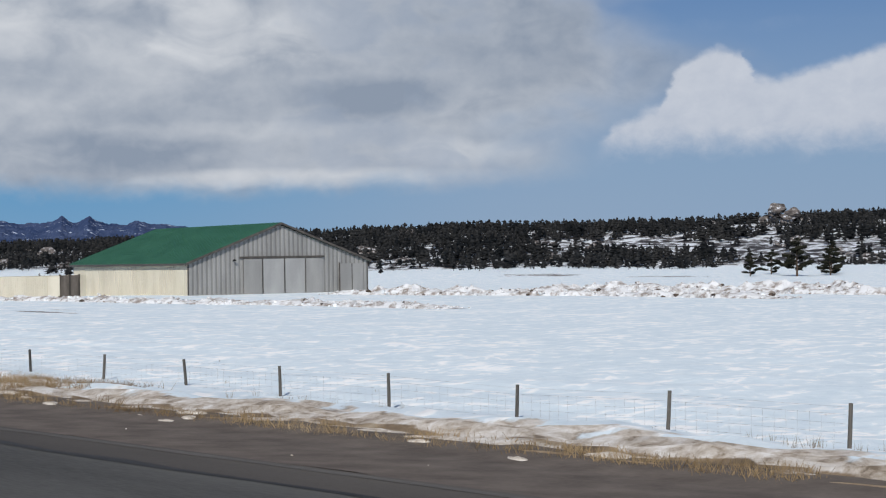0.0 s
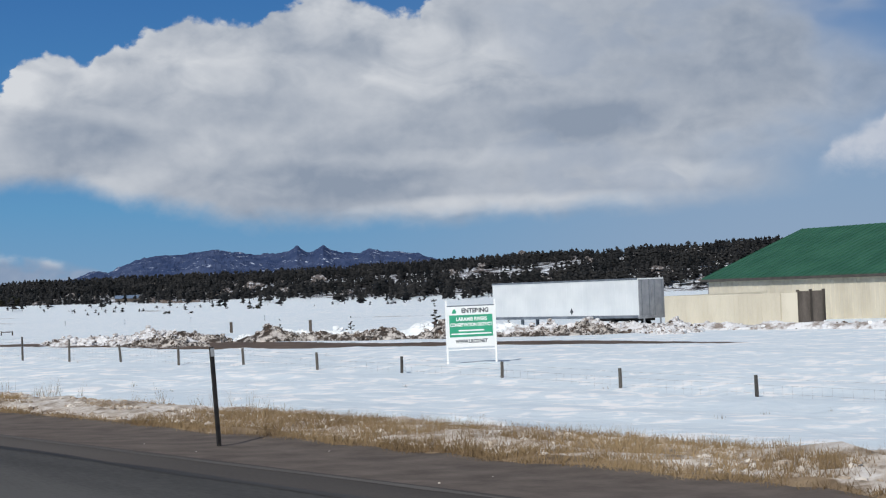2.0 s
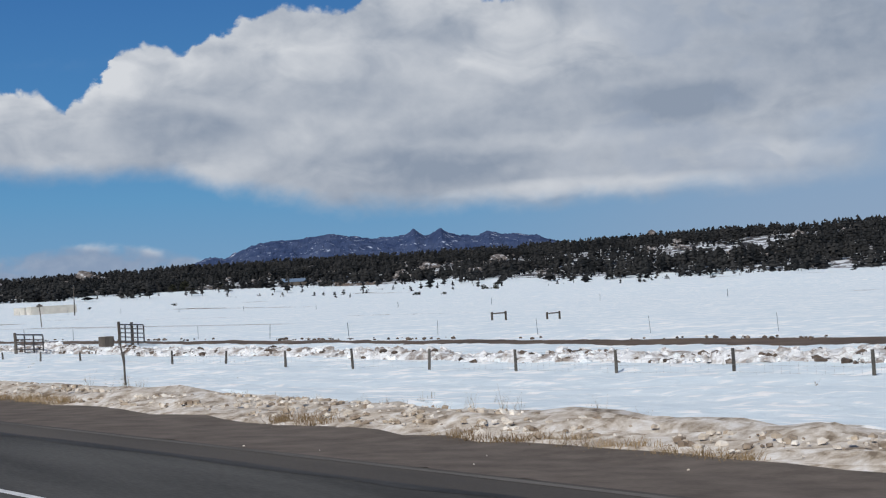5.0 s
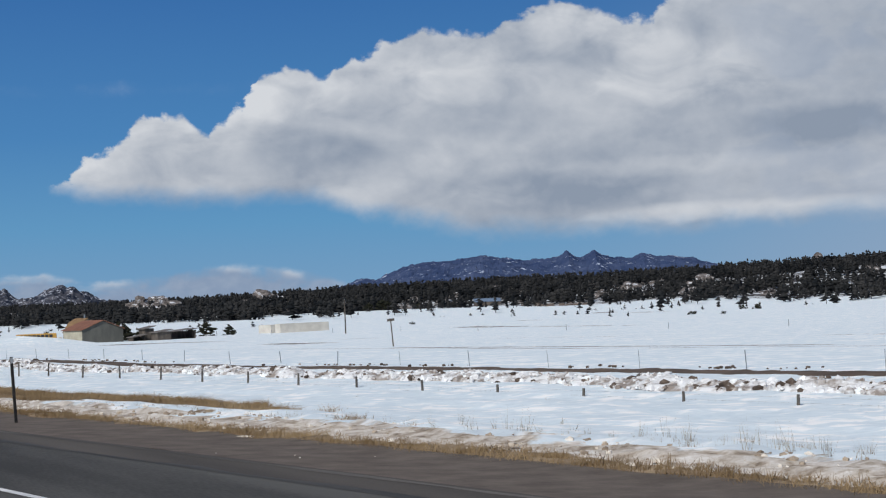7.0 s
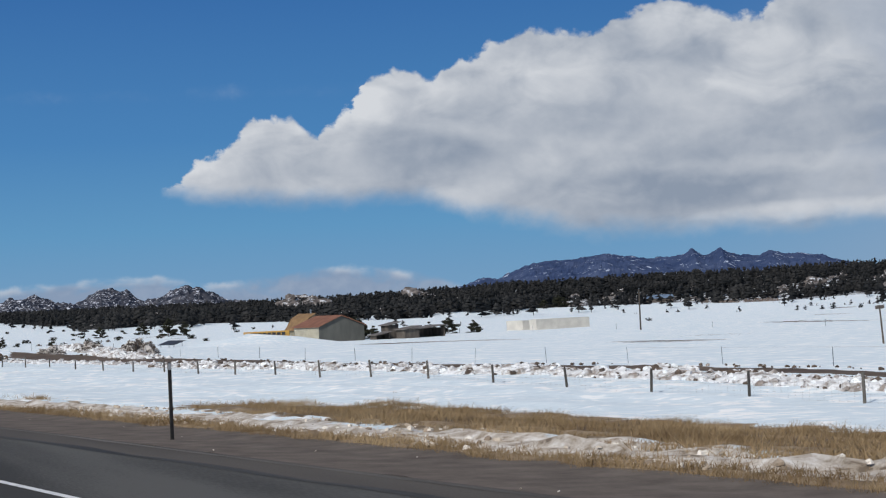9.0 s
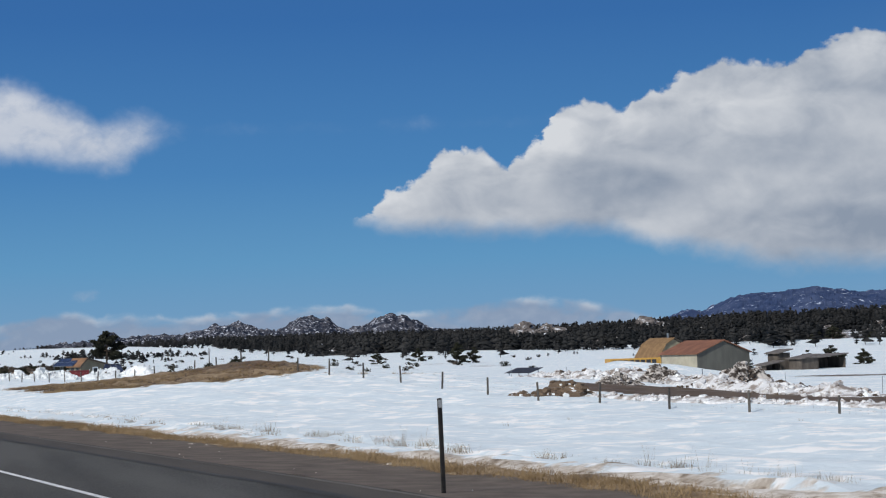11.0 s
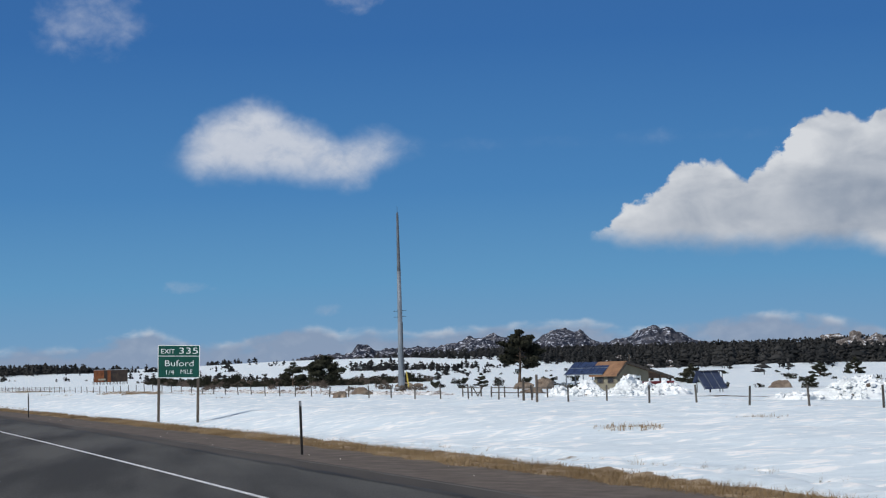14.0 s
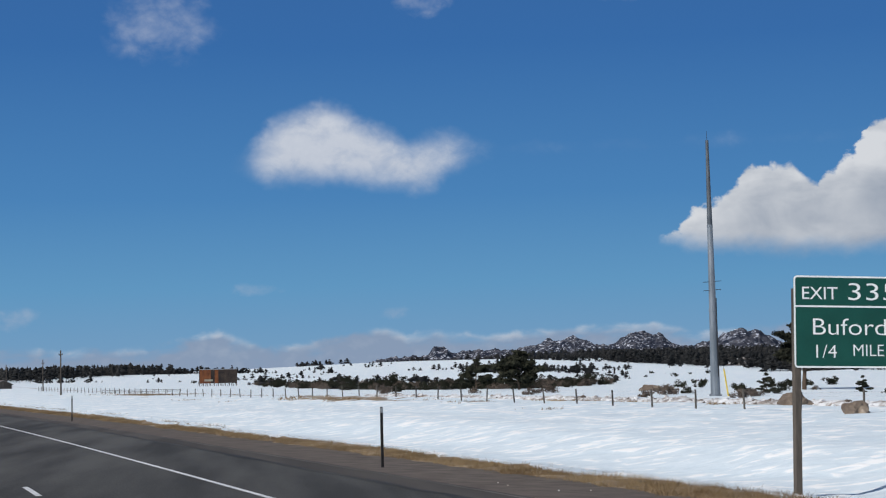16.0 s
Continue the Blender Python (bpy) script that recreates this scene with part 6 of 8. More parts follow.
def gambrel_barn():
    root = thing("gambrel_barn", pose(91.6, 631.0, -2.6, 0, 0, 8) @ Matrix.Scale(0.92, 4), "brown gambrel-roofed barn behind the tan shed", "barn")
    w, l = 6.6, 8.0
    prof = [(0, -0.5), (w, -0.5), (w, 2.4), (w - 1.5, 4.6), (w / 2, 5.6), (1.5, 4.6), (0, 2.4)]
    part("body", prism([(0.1, -0.5), (w - 0.1, -0.5), (w - 0.1, 2.4), (w - 1.6, 4.5), (w / 2, 5.5), (1.6, 4.5), (0.1, 2.4)], 0, l), M["olive_wall"], root)
    for a, b in (((-0.3, 2.0), (1.5, 4.6)), ((1.5, 4.6), (w / 2, 5.6)), ((w + 0.3, 2.0), (w - 1.5, 4.6)), ((w - 1.5, 4.6), (w / 2, 5.6))):
        part("roof", prism([a, b, (b[0], b[1] + 0.15), (a[0], a[1] + 0.15)], -0.4, l + 0.4), M["gold_roof"] if a[0] < w / 2 else M["shed_wall"], root, "weathered golden brown roof" if a[0] < w / 2 else "weathered grey roof")
    part("chimney", tube([(w / 2, 2.0, 5.4), (w / 2, 2.0, 6.6)], 0.2), M["galv"], root)


gambrel_barn()


def school_bus():
    root = thing("school_bus", pose(72.4, 606.0, -3.0, 0, 0, -4), "old yellow school bus parked in snow by the shed", "bus")
    part("body", box(0, 8.4, 0, 2.4, 0.5, 2.65, 0.15), M["yellow"], root, "yellow bus body")
    part("hood", box(8.4, 9.6, 0.2, 2.2, 0.55, 1.6, 0.15), M["yellow"], root, "yellow bonnet")
    for k in range(8):
        part("window", box(0.5 + k * 0.9, 1.22 + k * 0.9, -0.02, 0.0, 1.75, 2.4), M["glass_dark"], root, "dark side window")
    part("trim", box(0, 8.4, -0.015, -0.001, 1.25, 1.38), M["steel_dark"], root, "black side stripe")
    for x in (2.0, 8.6):
        wheel(root, x, 0.2, 0.45, 0.48)


school_bus()


def container(m, l, w, h, label):
    root = thing("storage_container", m, label, "container", "storage containers")
    body = part("body", box(0, l, 0, w, 0, h, 0.02), M["cont"], root)
    for k in range(int(l / 0.45)):
        part("rib", box(0.2 + k * 0.45, 0.34 + k * 0.45, -0.03, 0.0, 0.15, h - 0.12), M["cont"], body)
    part("top_rail", box(0, l, -0.04, 0.0, h - 0.12, h), M["cont"], body)


container(pose(136.0, 613.4, -3.3, 0, 0, 9), 13.5, 2.5, 2.6, "pale long storage container in snow")
container(pose(136.4, 620.8, -3.3, 0, 0, 9), 3.2, 6.0, 2.4, "pale short storage container in snow")


def shed(m, w, l, h, label, open_=False):
    root = thing("farm_shed", m, label, "shed", "old sheds")
    part("wall", box(0, 0.12, 0, l, -0.4, h), M["shed_wall"], root)
    part("wall", box(w - 0.12, w, 0, l, -0.4, h), M["shed_wall"], root)
    part("wall", box(0.12, w - 0.12, l - 0.12, l, -0.4, h), M["shed_wall"], root)
    if not open_:
        part("wall", box(0.12, w - 0.12, 0, 0.12, -0.4, h), M["shed_wall"], root)
    part("roof", prism([(-0.4, h - 0.15), (w + 0.4, h + 0.45), (w + 0.4, h + 0.6), (-0.4, h)], -0.4, l + 0.4), M["brown_roof_far"], root, "grey tin roof")


shed(pose(102.2, 601.0, -2.95, 0, 0, 12), 3.3, 3.0, 1.75, "small weathered wooden shed in snow")
shed(pose(100.6, 605.5, -2.9, 0, 0, 12), 2.3, 2.6, 2.6, "tall narrow wooden hut behind a shed")
shed(pose(106.4, 604.5, -2.95, 0, 0, 14), 6.4, 4.0, 1.7, "long open-fronted wooden shed in snow", True)
shed(pose(97.2, 603.2, -2.9, 0, 0, 12), 3.0, 2.2, 0.85, "low board pen beside a shed", True)

# far houses before the trees
for x, y, w, l, hr, wm, rm, ang, lb in ((488, 1226, 6.5, 8, 4.0, "brown_roof_far", "brown_roof_far", 40, "small dark farmhouse far off at the edge of the pines"),
                                        (498, 1172, 8, 16, 4.4, "shed_wall", "blue_roof", 70, "long low house with blue-grey roof far off by the pines")):
    gable_house("farmhouse", pose(x, y, gxy(x, y) - 0.2, 0, 0, ang), w, l, 2.5, hr, wm, rm, lb, "house")


# ---- slender monopole mast ----
def mast():
    root = thing("monopole_mast", pose(-16.95, 660.8, -0.2), "tall tapered galvanised steel monopole mast in snow", "mast")
    part("pole", tube([(0, 0, -0.4), (0, 0, 5.0), (0, 0, 13.8)], 0.41, 0.224, 16), M["galv"], root, "tapered grey steel pole")
    part("pole_top", tube([(0, 0, 13.8), (0, 0, 17.0), (0, 0, 21.0)], 0.224, 0.125, 16), M["dull_steel"], root, "darker dull steel upper section")
    part("base_flange", tube([(0, 0, 0.0), (0, 0, 0.16)], 0.52, 0.52, 16), M["galv"], root)
    for z in (6.9, 13.8):
        part("joint_collar", tube([(0, 0, z), (0, 0, z + 0.22)], 0.425 - z * 0.0132, 0.42 - z * 0.0132, 16), M["galv"], root)
    for z in (8.6, 9.3):
        part("antenna_arm", tube([(-0.75, -0.1, z), (0.75, -0.1, z + 0.1)], 0.025, seg=6), M["steel_dark"], root, "dark antenna arm")
    part("climbing_rail", box(0.20, 0.26, -0.34, -0.28, 1.6, 8.0), M["steel_dark"], root, "dark cable rail")
    part("lightning_rod", tube([(0, 0, 21.0), (0, 0, 21.8)], 0.025, 0.01, 6), M["steel_dark"], root)
    guy = thing("guy_guard", pose(-16.2, 659.6, -0.2), "yellow plastic guy wire guard beside the mast", "guy guard")
    part("guard", tube([(0, 0, -0.2), (-0.30, 0.1, 2.2)], 0.07, 0.06, 8), M["yellow_paint"], guy)
    part("wire", tube([(-0.30, 0.1, 2.1), (-0.62, 0.35, 4.6)], 0.012, seg=5), M["steel_dark"], guy)


M["dull_steel"] = mat("dull_dark_steel", (0.07, 0.083, 0.098), (0.11, 0.125, 0.142), 0.55, 0.4, scale=1.2)
mast()


# ---- the roadside cabin ----
link_part = part


def cabin():
    # local x along the gable towards the porch, y along the ridge, away from the road
    root = thing("cabin", pose(-6.96, 598.1, -0.45, 0, 0, 31.0) @ Matrix.Scale(1.03, 4), "olive wooden cabin with brown shingle roof and covered porch", "house")
    W, P, L_, he, zk, xk = 3.6, 6.2, 2.6, 1.85, 2.62, 0.85
    xe = P + 0.1
    ze = 1.27
    slope = (zk - ze) / (xe - xk)
    at = lambda x: zk - slope * (x - xk)

    def part(name, bm, material, parent=None, label=""):
        for v in bm.verts:
            v.co.y = -v.co.y
        bmesh.ops.reverse_faces(bm, faces=bm.faces)
        return link_part(name, bm, material, parent, label)

    part("side_wall", box(0, 0.14, -L_ + 0.14, -0.14, -0.4, he), M["cabin_wall"], root, "tan board side wall")
    for k in range(9):
        z = -0.2 + k * 0.21
        part("board", prism([(-0.022, z), (0.0, z), (0.0, z + 0.19), (-0.008, z + 0.19)], -L_ + 0.02, -0.02), M["cabin_wall"], root)
    prof = [(0, -0.4), (W, -0.4), (W, at(W) - 0.06), (xk, zk - 0.06), (0, he)]
    part("gable_wall", prism(prof, -0.14, 0.0), M["cabin_wall"], root, "olive grey gable wall")
    part("gable_wall", prism(prof, -L_, -L_ + 0.14), M["cabin_wall"], root, "olive grey gable wall")
    part("porch_wall", box(W - 0.14, W, -L_ + 0.14, -0.14, -0.4, at(W) - 0.08), M["cabin_wall"], root)
    left = part("roof", prism([(-0.35, he - 0.30), (xk, zk), (xk, zk + 0.12), (-0.35, he - 0.18)], -L_ - 0.3, 0.3), M["shingle"], root, "brown shingle roof slope")
    for k in range(7):
        a, b = k / 7, (k + 1) / 7
        p = [(-0.35 + 1.1 * a, he - 0.18 + (zk - he + 0.30) * a), (-0.35 + 1.1 * b, he - 0.18 + (zk - he + 0.30) * b)]
        part("shingle_course", prism([(p[0][0], p[0][1] + 0.001), (p[1][0], p[1][1] + 0.001), (p[1][0], p[1][1] + 0.012), (p[0][0], p[0][1] + 0.03)], -L_ - 0.3, 0.3), M["shingle"], left)
    part("roof", prism([(xk, zk), (xe, ze), (xe, ze + 0.12), (xk, zk + 0.12)], -L_ - 0.3, 0.3), M["shingle"], root, "long brown roof slope over the porch")
    part("fascia", prism([(xk, zk - 0.08), (xe, ze - 0.08), (xe, ze + 0.125), (xk, zk + 0.125)], 0.302, 0.34), M["wood_dark"], root, "dark fascia board")
    part("fascia", prism([(-0.38, he - 0.40), (xk, zk - 0.08), (xk, zk + 0.125), (-0.38, he - 0.16)], 0.302, 0.34), M["wood_dark"], root, "dark fascia board")
    for x in (P - 0.1, (W + P) / 2):
        part("porch_post", box(x - 0.06, x + 0.06, 0.0, 0.12, -0.4, at(x) - 0.02), M["wood_dark"], root)
    part("porch_rail", box(W, P, 0.02, 0.10, 0.62, 0.72), M["wood_dark"], root)
    door = part("door", box(1.75, 2.65, 0.002, 0.05, -0.3, 1.55, 0.01), M["sign_white"], root, "white door with a glass pane")
    part("pane", box(1.92, 2.48, 0.052, 0.062, 0.55, 1.38), M["glass_dark"], door, "dark glass pane")
    part("handle", box(1.80, 1.86, 0.052, 0.09, 0.45, 0.58), M["steel_dark"], door)
    for y in (-0.7, -1.9):
        fr = part("window", box(-0.06, -0.024, y - 0.36, y + 0.36, 1.0, 1.5), M["wood_dark"], root, "dark window frame")
        part("pane", box(-0.07, -0.061, y - 0.29, y + 0.29, 1.06, 1.44), M["glass_dark"], fr, "dark glass pane")
    lamp = part("wall_lamp", box(1.2, 1.32, 0.002, 0.12, 1.05, 1.28, 0.02), M["sign_white"], root, "small white wall lamp")
    # stove pipe
    part("stove_pipe", tube([(3.6, -2.3, at(3.6)), (3.6, -2.3, at(3.6) + 0.7)], 0.08), M["steel_dark"], root)


M["cabin_wall"] = mat("khaki_boards", (0.135, 0.125, 0.09), (0.20, 0.185, 0.135), 0.75, scale=1.0, stretch=(1, 1, 0.4))
M["shingle"] = mat("brown_shingles", (0.145, 0.078, 0.044), (0.25, 0.14, 0.078), 0.85, scale=1.6, fine=12, bump=0.4)
cabin()


def solar_array():
    # on the cabin's rear roof slope and on over a lean-to frame behind it
    root = thing("solar_array", pose(-6.96, 598.1, -0.45, 0, 0, 31.0) @ Matrix.Scale(1.03, 4), "blue solar panels on the cabin roof and a rear frame", "solar panel")
    lie = pose(-0.42, 0, 1.72, 0, -38.5, 0)
    for i in range(5):
        y = 1.25 + i * 0.90
        for j in range(2):
            bm = box(0.02 + j * 0.82, 0.80 + j * 0.82, y + 0.02, y + 0.88, 0.0, 0.04, 0.006)
            bm.transform(lie)
            p = part("panel", bm, M["solar"], root, "blue solar panel")
            bm = box(-0.01 + j * 0.82, 0.03 + j * 0.82, y, y + 0.90, 0.001, 0.046)
            bm.transform(lie)
            part("frame", bm, M["galv"], p, "grey metal edge")
    for y in (3.6, 5.6):
        part("leg", tube([(-0.30, y, -0.4), (-0.30, y, 1.80)], 0.05), M["galv"], root)
        part("leg", tube([(0.75, y, -0.4), (0.75, y, 2.62)], 0.05), M["galv"], root)


solar_array()


def solar_tracker():
    root = thing("solar_tracker", pose(-4.2, 581.5, -0.35, 0, 0, 28), "tilted blue solar panels on a dark steel frame", "solar panel")
    for i in range(3):
        bm = box(-1.2 + i * 0.8, -0.42 + i * 0.8, -0.85, 0.85, 0.0, 0.05, 0.006)
        bm.transform(pose(0, 0, 1.15, 52))
        p = part("panel", bm, M["solar"], root, "blue solar panel")
        bm = box(-1.22 + i * 0.8, -1.17 + i * 0.8, -0.86, 0.86, -0.01, 0.058)
        bm.transform(pose(0, 0, 1.15, 52))
        part("frame", bm, M["galv"], p, "grey metal edge")
    part("side_panel", prism([(-1.75, 0.95), (-1.25, 1.0), (-0.95, 1.85), (-1.30, 1.85)], 0.12, 0.17), M["solar"], root, "blue solar panel seen edge on")
    part("post", tube([(0, 0.1, -0.3), (0, 0.1, 1.15)], 0.07), M["steel_dark"], root)
    for x in (-1.1, 1.25, 1.55):
        part("strut", tube([(x, 0.35, -0.3), (x, 0.35, 1.85)], 0.035, seg=6), M["steel_dark"], root, "dark steel strut")
    part("cross_bar", tube([(-1.1, 0.35, 1.80), (1.6, 0.35, 1.80)], 0.04, seg=6), M["steel_dark"], root)
    part("skid", box(-1.3, 1.6, -0.5, 0.8, -0.15, 0.08), M["steel_dark"], root)


solar_tracker()


def dumpster():
    root = thing("dumpster", pose(-9.6, 580.0, -0.3, 0, 0, -6), "red steel waste container half behind ploughed snow", "dumpster")
    prof = [(0, 0), (1.9, 0), (2.1, 1.05), (-0.2, 1.05)]
    part("body", prism(prof, 0, 1.6), M["red_steel"], root, "red steel body")
    part("rim", box(-0.25, 2.15, -0.05, 1.65, 1.05, 1.13), M["red_steel"], root)
    for k in range(4):
        part("rib", box(0.15 + k * 0.48, 0.23 + k * 0.48, -0.05, 0.0, 0.05, 1.0), M["red_steel"], root)


M["red_steel"] = mat("faded_red_paint", (0.11, 0.012, 0.016), (0.17, 0.024, 0.028), 0.6, scale=1.5)
dumpster()


# ---- ploughed snow ----
CHUNK = {k: [rock_mesh("snow_chunk", 60 + i, (1.0, 0.85, 0.75), M[k], 1, 0.55) for i in range(6)] for k in ("rubble", "dirty_snow", "clean_snow", "sandy_snow", "dirt", "mud")}


def chunk_into(V, F, p, r, rng, flat=0.8):
    """One jagged block added to a joined mesh."""
    b = len(V)
    a0 = rng.uniform(0, 6.28)
    for zz, rr in ((-0.5, 0.85), (0.35, 0.9)):
        for k in range(5):
            a = a0 + k * 1.2566
            q = r * rr * rng.uniform(0.65, 1.2)
            V.append((p[0] + q * math.cos(a), p[1] + q * math.sin(a), p[2] + r * flat * (zz + rng.uniform(-0.2, 0.2))))
    V.append((p[0] + rng.uniform(-0.3, 0.3) * r, p[1] + rng.uniform(-0.3, 0.3) * r, p[2] + r * flat * rng.uniform(0.6, 1.0)))
    for k in range(5):
        j = (k + 1) % 5
        F.append((b + k, b + j, b + 5 + j, b + 5 + k))
        F.append((b + 5 + k, b + 5 + j, b + 10))


def snow_heap(name, x, y, rx, ry, h, turn, kind, label, seed, chunks=60, size=(0.10, 0.28), base=None, loose=260):
    """A dumped heap: a lumpy mound with blocks lying on it."""
    rng = np.random.default_rng(seed)
    z0 = (gxy(x, y) if base is None else base) - 0.08
    root = thing(name, pose(x, y, z0, 0, 0, turn), label, "snow pile", "ploughed snow piles")

    def top(u, v):
        d = math.hypot(u, v)
        q = noise.fractal(Vector((u * rx * 0.55 + seed, v * ry * 0.55, seed * 0.7)), 0.8, 2.0, 4)
        return max(0.0, (1 - d ** 1.7)) ** 0.8 * h * (0.80 + 0.75 * q) + (0.16 * q if d < 0.97 else 0)
    V, F = [(0, 0, top(0, 0))], []
    R, S = 14, 34
    for i in range(1, R + 1):
        for k in range(S):
            a = 6.2832 * k / S
            u, v = i / R * math.cos(a), i / R * math.sin(a)
            e = 1 + 0.12 * math.sin(3 * a + seed) + 0.08 * math.sin(7 * a + 2 * seed)
            V.append((u * rx * e, v * ry * e, top(u, v) - (0.15 if i == R else 0)))
    for k in range(S):
        F.append((0, 1 + k, 1 + (k + 1) % S))
        for i in range(R - 1):
            a, b = 1 + i * S + k, 1 + i * S + (k + 1) % S
            F.append((a, a + S, b + S, b))
    skin = [0] * len(F)
    share = {"clean_snow": 0.03, "rubble": 0.16, "dirty_snow": 0.30}.get(kind, 0.22)
    for _ in range(int(loose * 1.6)):
        a, d = rng.uniform(0, 6.28), math.sqrt(rng.uniform(0, 1.05))
        u, v = d * math.cos(a), d * math.sin(a)
        chunk_into(V, F, (u * rx, v * ry, top(u, v)), rng.uniform(size[0] * 0.4, size[0] * 1.1) * (1.0 if rng.uniform() < 0.8 else 2.2), rng)
        skin += [1 if rng.uniform() < share else 0] * (len(F) - len(skin))
    me = mesh_from("mound", V, F, [M[kind], M["clean_snow" if kind in ("mud", "dirt") else "mud"]])
    if len(me.polygons) == len(skin):
        me.polygons.foreach_set("material_index", skin)
    ob = new("mound", me)
    ob.parent = root
    for _ in range(chunks):
        a, d = rng.uniform(0, 6.28), math.sqrt(rng.uniform(0, 1.0))
        u, v = d * math.cos(a), d * math.sin(a)
        r = rng.uniform(*size)
        c = new("snow_chunk", CHUNK[kind][int(rng.integers(6))])
        c.parent = root
        c.matrix_basis = pose(u * rx, v * ry, top(u, v) + r * 0.1, rng.uniform(-40, 40), rng.uniform(-40, 40), rng.uniform(0, 360)) @ Matrix.Diagonal((r, r, r, 1))
    return root


snow_heap("snow_pile", -17.0, 569.0, 2.3, 1.6, 0.80, 0, "clean_snow", "white heap of ploughed snow blocks by the cabin", 3)
snow_heap("snow_pile", -13.0, 567.5, 3.1, 1.8, 1.10, 10, "clean_snow", "large white heap of ploughed snow blocks by the cabin", 4, 80)
snow_heap("snow_pile", -7.6, 542.5, 6.5, 3.0, 1.4, 10, "clean_snow", "long white ridge of ploughed snow blocks", 5, 110, (0.09, 0.24), None, 700)
snow_heap("snow_pile", 2.0, 440.0, 2.2, 1.6, 0.40, 20, "dirt", "brown heap of dirt and gravel beside the track", 6, 50)
snow_heap("snow_pile", 16.8, 449.5, 3.8, 1.8, 0.98, 70, "dirty_snow", "dark dirty heap of ploughed snow and earth", 8, 60, (0.1, 0.3), None, 260)
snow_heap("snow_pile", 13.2, 452.5, 3.0, 1.4, 0.55, 70, "dirty_snow", "dark dirty heap of ploughed snow and earth", 12, 50, (0.1, 0.28), -0.1, 160)
snow_heap("snow_pile", 9.0, 448.5, 2.2, 1.2, 0.45, 70, "dirty_snow", "dark dirty heap of ploughed snow and earth", 13, 40, (0.1, 0.24), -0.1, 140)
for k, (x, y, rx, ry, h, tn, kd) in enumerate(((43.0, 161.0, 4.0, 1.5, 0.75, 105, "dirty_snow"), (45.0, 167.0, 5.5, 2.0, 1.0, 100, "rubble"), (45.5, 178.0, 6.5, 2.0, 0.9, 98, "rubble"), (53.0, 184.0, 6.0, 2.4, 1.15, 110, "rubble"),
                                              (55.5, 168.0, 4.0, 1.8, 1.2, 120, "dirty_snow"), (58.5, 162.0, 3.4, 1.5, 0.9, 125, "dirty_snow"), (61.5, 157.0, 3.6, 1.6, 1.0, 125, "dirty_snow"), (66.0, 151.0, 4.0, 1.5, 0.8, 130, "dirty_snow"),
                                              (60.0, 172.0, 7.0, 2.0, 1.05, 120, "clean_snow"), (65.5, 163.5, 7.0, 2.0, 1.05, 128, "clean_snow"), (71.0, 156.0, 7.0, 2.0, 1.0, 130, "rubble"), (70.0, 146.0, 4.0, 2.0, 0.9, 60, "rubble"),
                                              (52.0, 175.0, 4.0, 1.8, 1.0, 100, "dirty_snow"))):
    snow_heap("snow_pile", x, y, rx, ry, h * 0.72, tn, kd, "dirty heap of ploughed snow and earth beside the track" if kd in ("dirty_snow", "mud") else "grey-white heap of ploughed snow blocks", 20 + k, 60, (0.10, 0.30), None, 360)


def snow_berm(places, width, height, kind, label, seed, per_m=5.0, size=(0.14, 0.42), pieces=260):
    """A long ridge of ploughed blocks along (s, n) places."""
    rng = np.random.default_rng(seed)
    root = thing("snow_berm", pose(0, 0, 0), label, "snow berm", "ploughed snow berms")
    s_ = [p[0] for p in places]
    n_ = [p[1] for p in places]
    ss = np.arange(s_[0], s_[-1], 0.55)
    V, F = [], []
    cols = 9
    env = lambda s: min(1.0, (s - s_[0]) / 4 + 0.05, (s_[-1] - s) / 4 + 0.05)
    hgt = lambda s, c: env(s) * height * (1 - abs(c) ** 2.2) * (0.72 + 0.75 * noise.fractal(Vector((s * 0.35, c * width * 0.6, seed)), 0.8, 2.0, 4))
    for s in ss:
        nc = float(np.interp(s, s_, n_)) + 0.5 * math.sin(s * 0.21 + seed)
        for j in range(cols):
            c = -1 + 2 * j / (cols - 1)
            n = nc + c * width
            x, y = road_xy(s, n)
            V.append((float(x), float(y), gz(s, n) + max(hgt(s, c), -0.05) - (0.12 if j in (0, cols - 1) else 0.0)))
    for i in range(len(ss) - 1):
        for j in range(cols - 1):
            k = i * cols + j
            F.append((k, k + 1, k + cols + 1, k + cols))
    skin = [0] * len(F)
    total = int((s_[-1] - s_[0]) * per_m)
    for i in range(total):
        s = rng.uniform(s_[0], s_[-1])
        c = rng.uniform(-1.05, 1.05)
        n = float(np.interp(s, s_, n_)) + 0.5 * math.sin(s * 0.21 + seed) + c * width
        x, y = road_xy(s, n)
        r = rng.uniform(*size) * (1.0 if rng.uniform() < 0.35 else 0.6)
        z = gz(s, n) + max(0.0, hgt(s, c)) * 0.95
        if i < pieces:
            o = new("snow_chunk", CHUNK[kind][int(rng.integers(6))])
            o.parent = root
            o.matrix_basis = pose(float(x), float(y), z, rng.uniform(-40, 40), rng.uniform(-40, 40), rng.uniform(0, 360)) @ Matrix.Diagonal((r, r, r, 1))
        else:
            chunk_into(V, F, (float(x), float(y), z), r, rng)
            skin += [1 if rng.uniform() < 0.15 else 2 if rng.uniform() < 0.14 else 0] * (len(F) - len(skin))
    me = mesh_from("ridge", V, F, [M[kind], M["mud"], M["clean_snow"]])
    if len(me.polygons) == len(skin):
        me.polygons.foreach_set("material_index", skin)
    ob = new("ridge", me)
    ob.parent = root


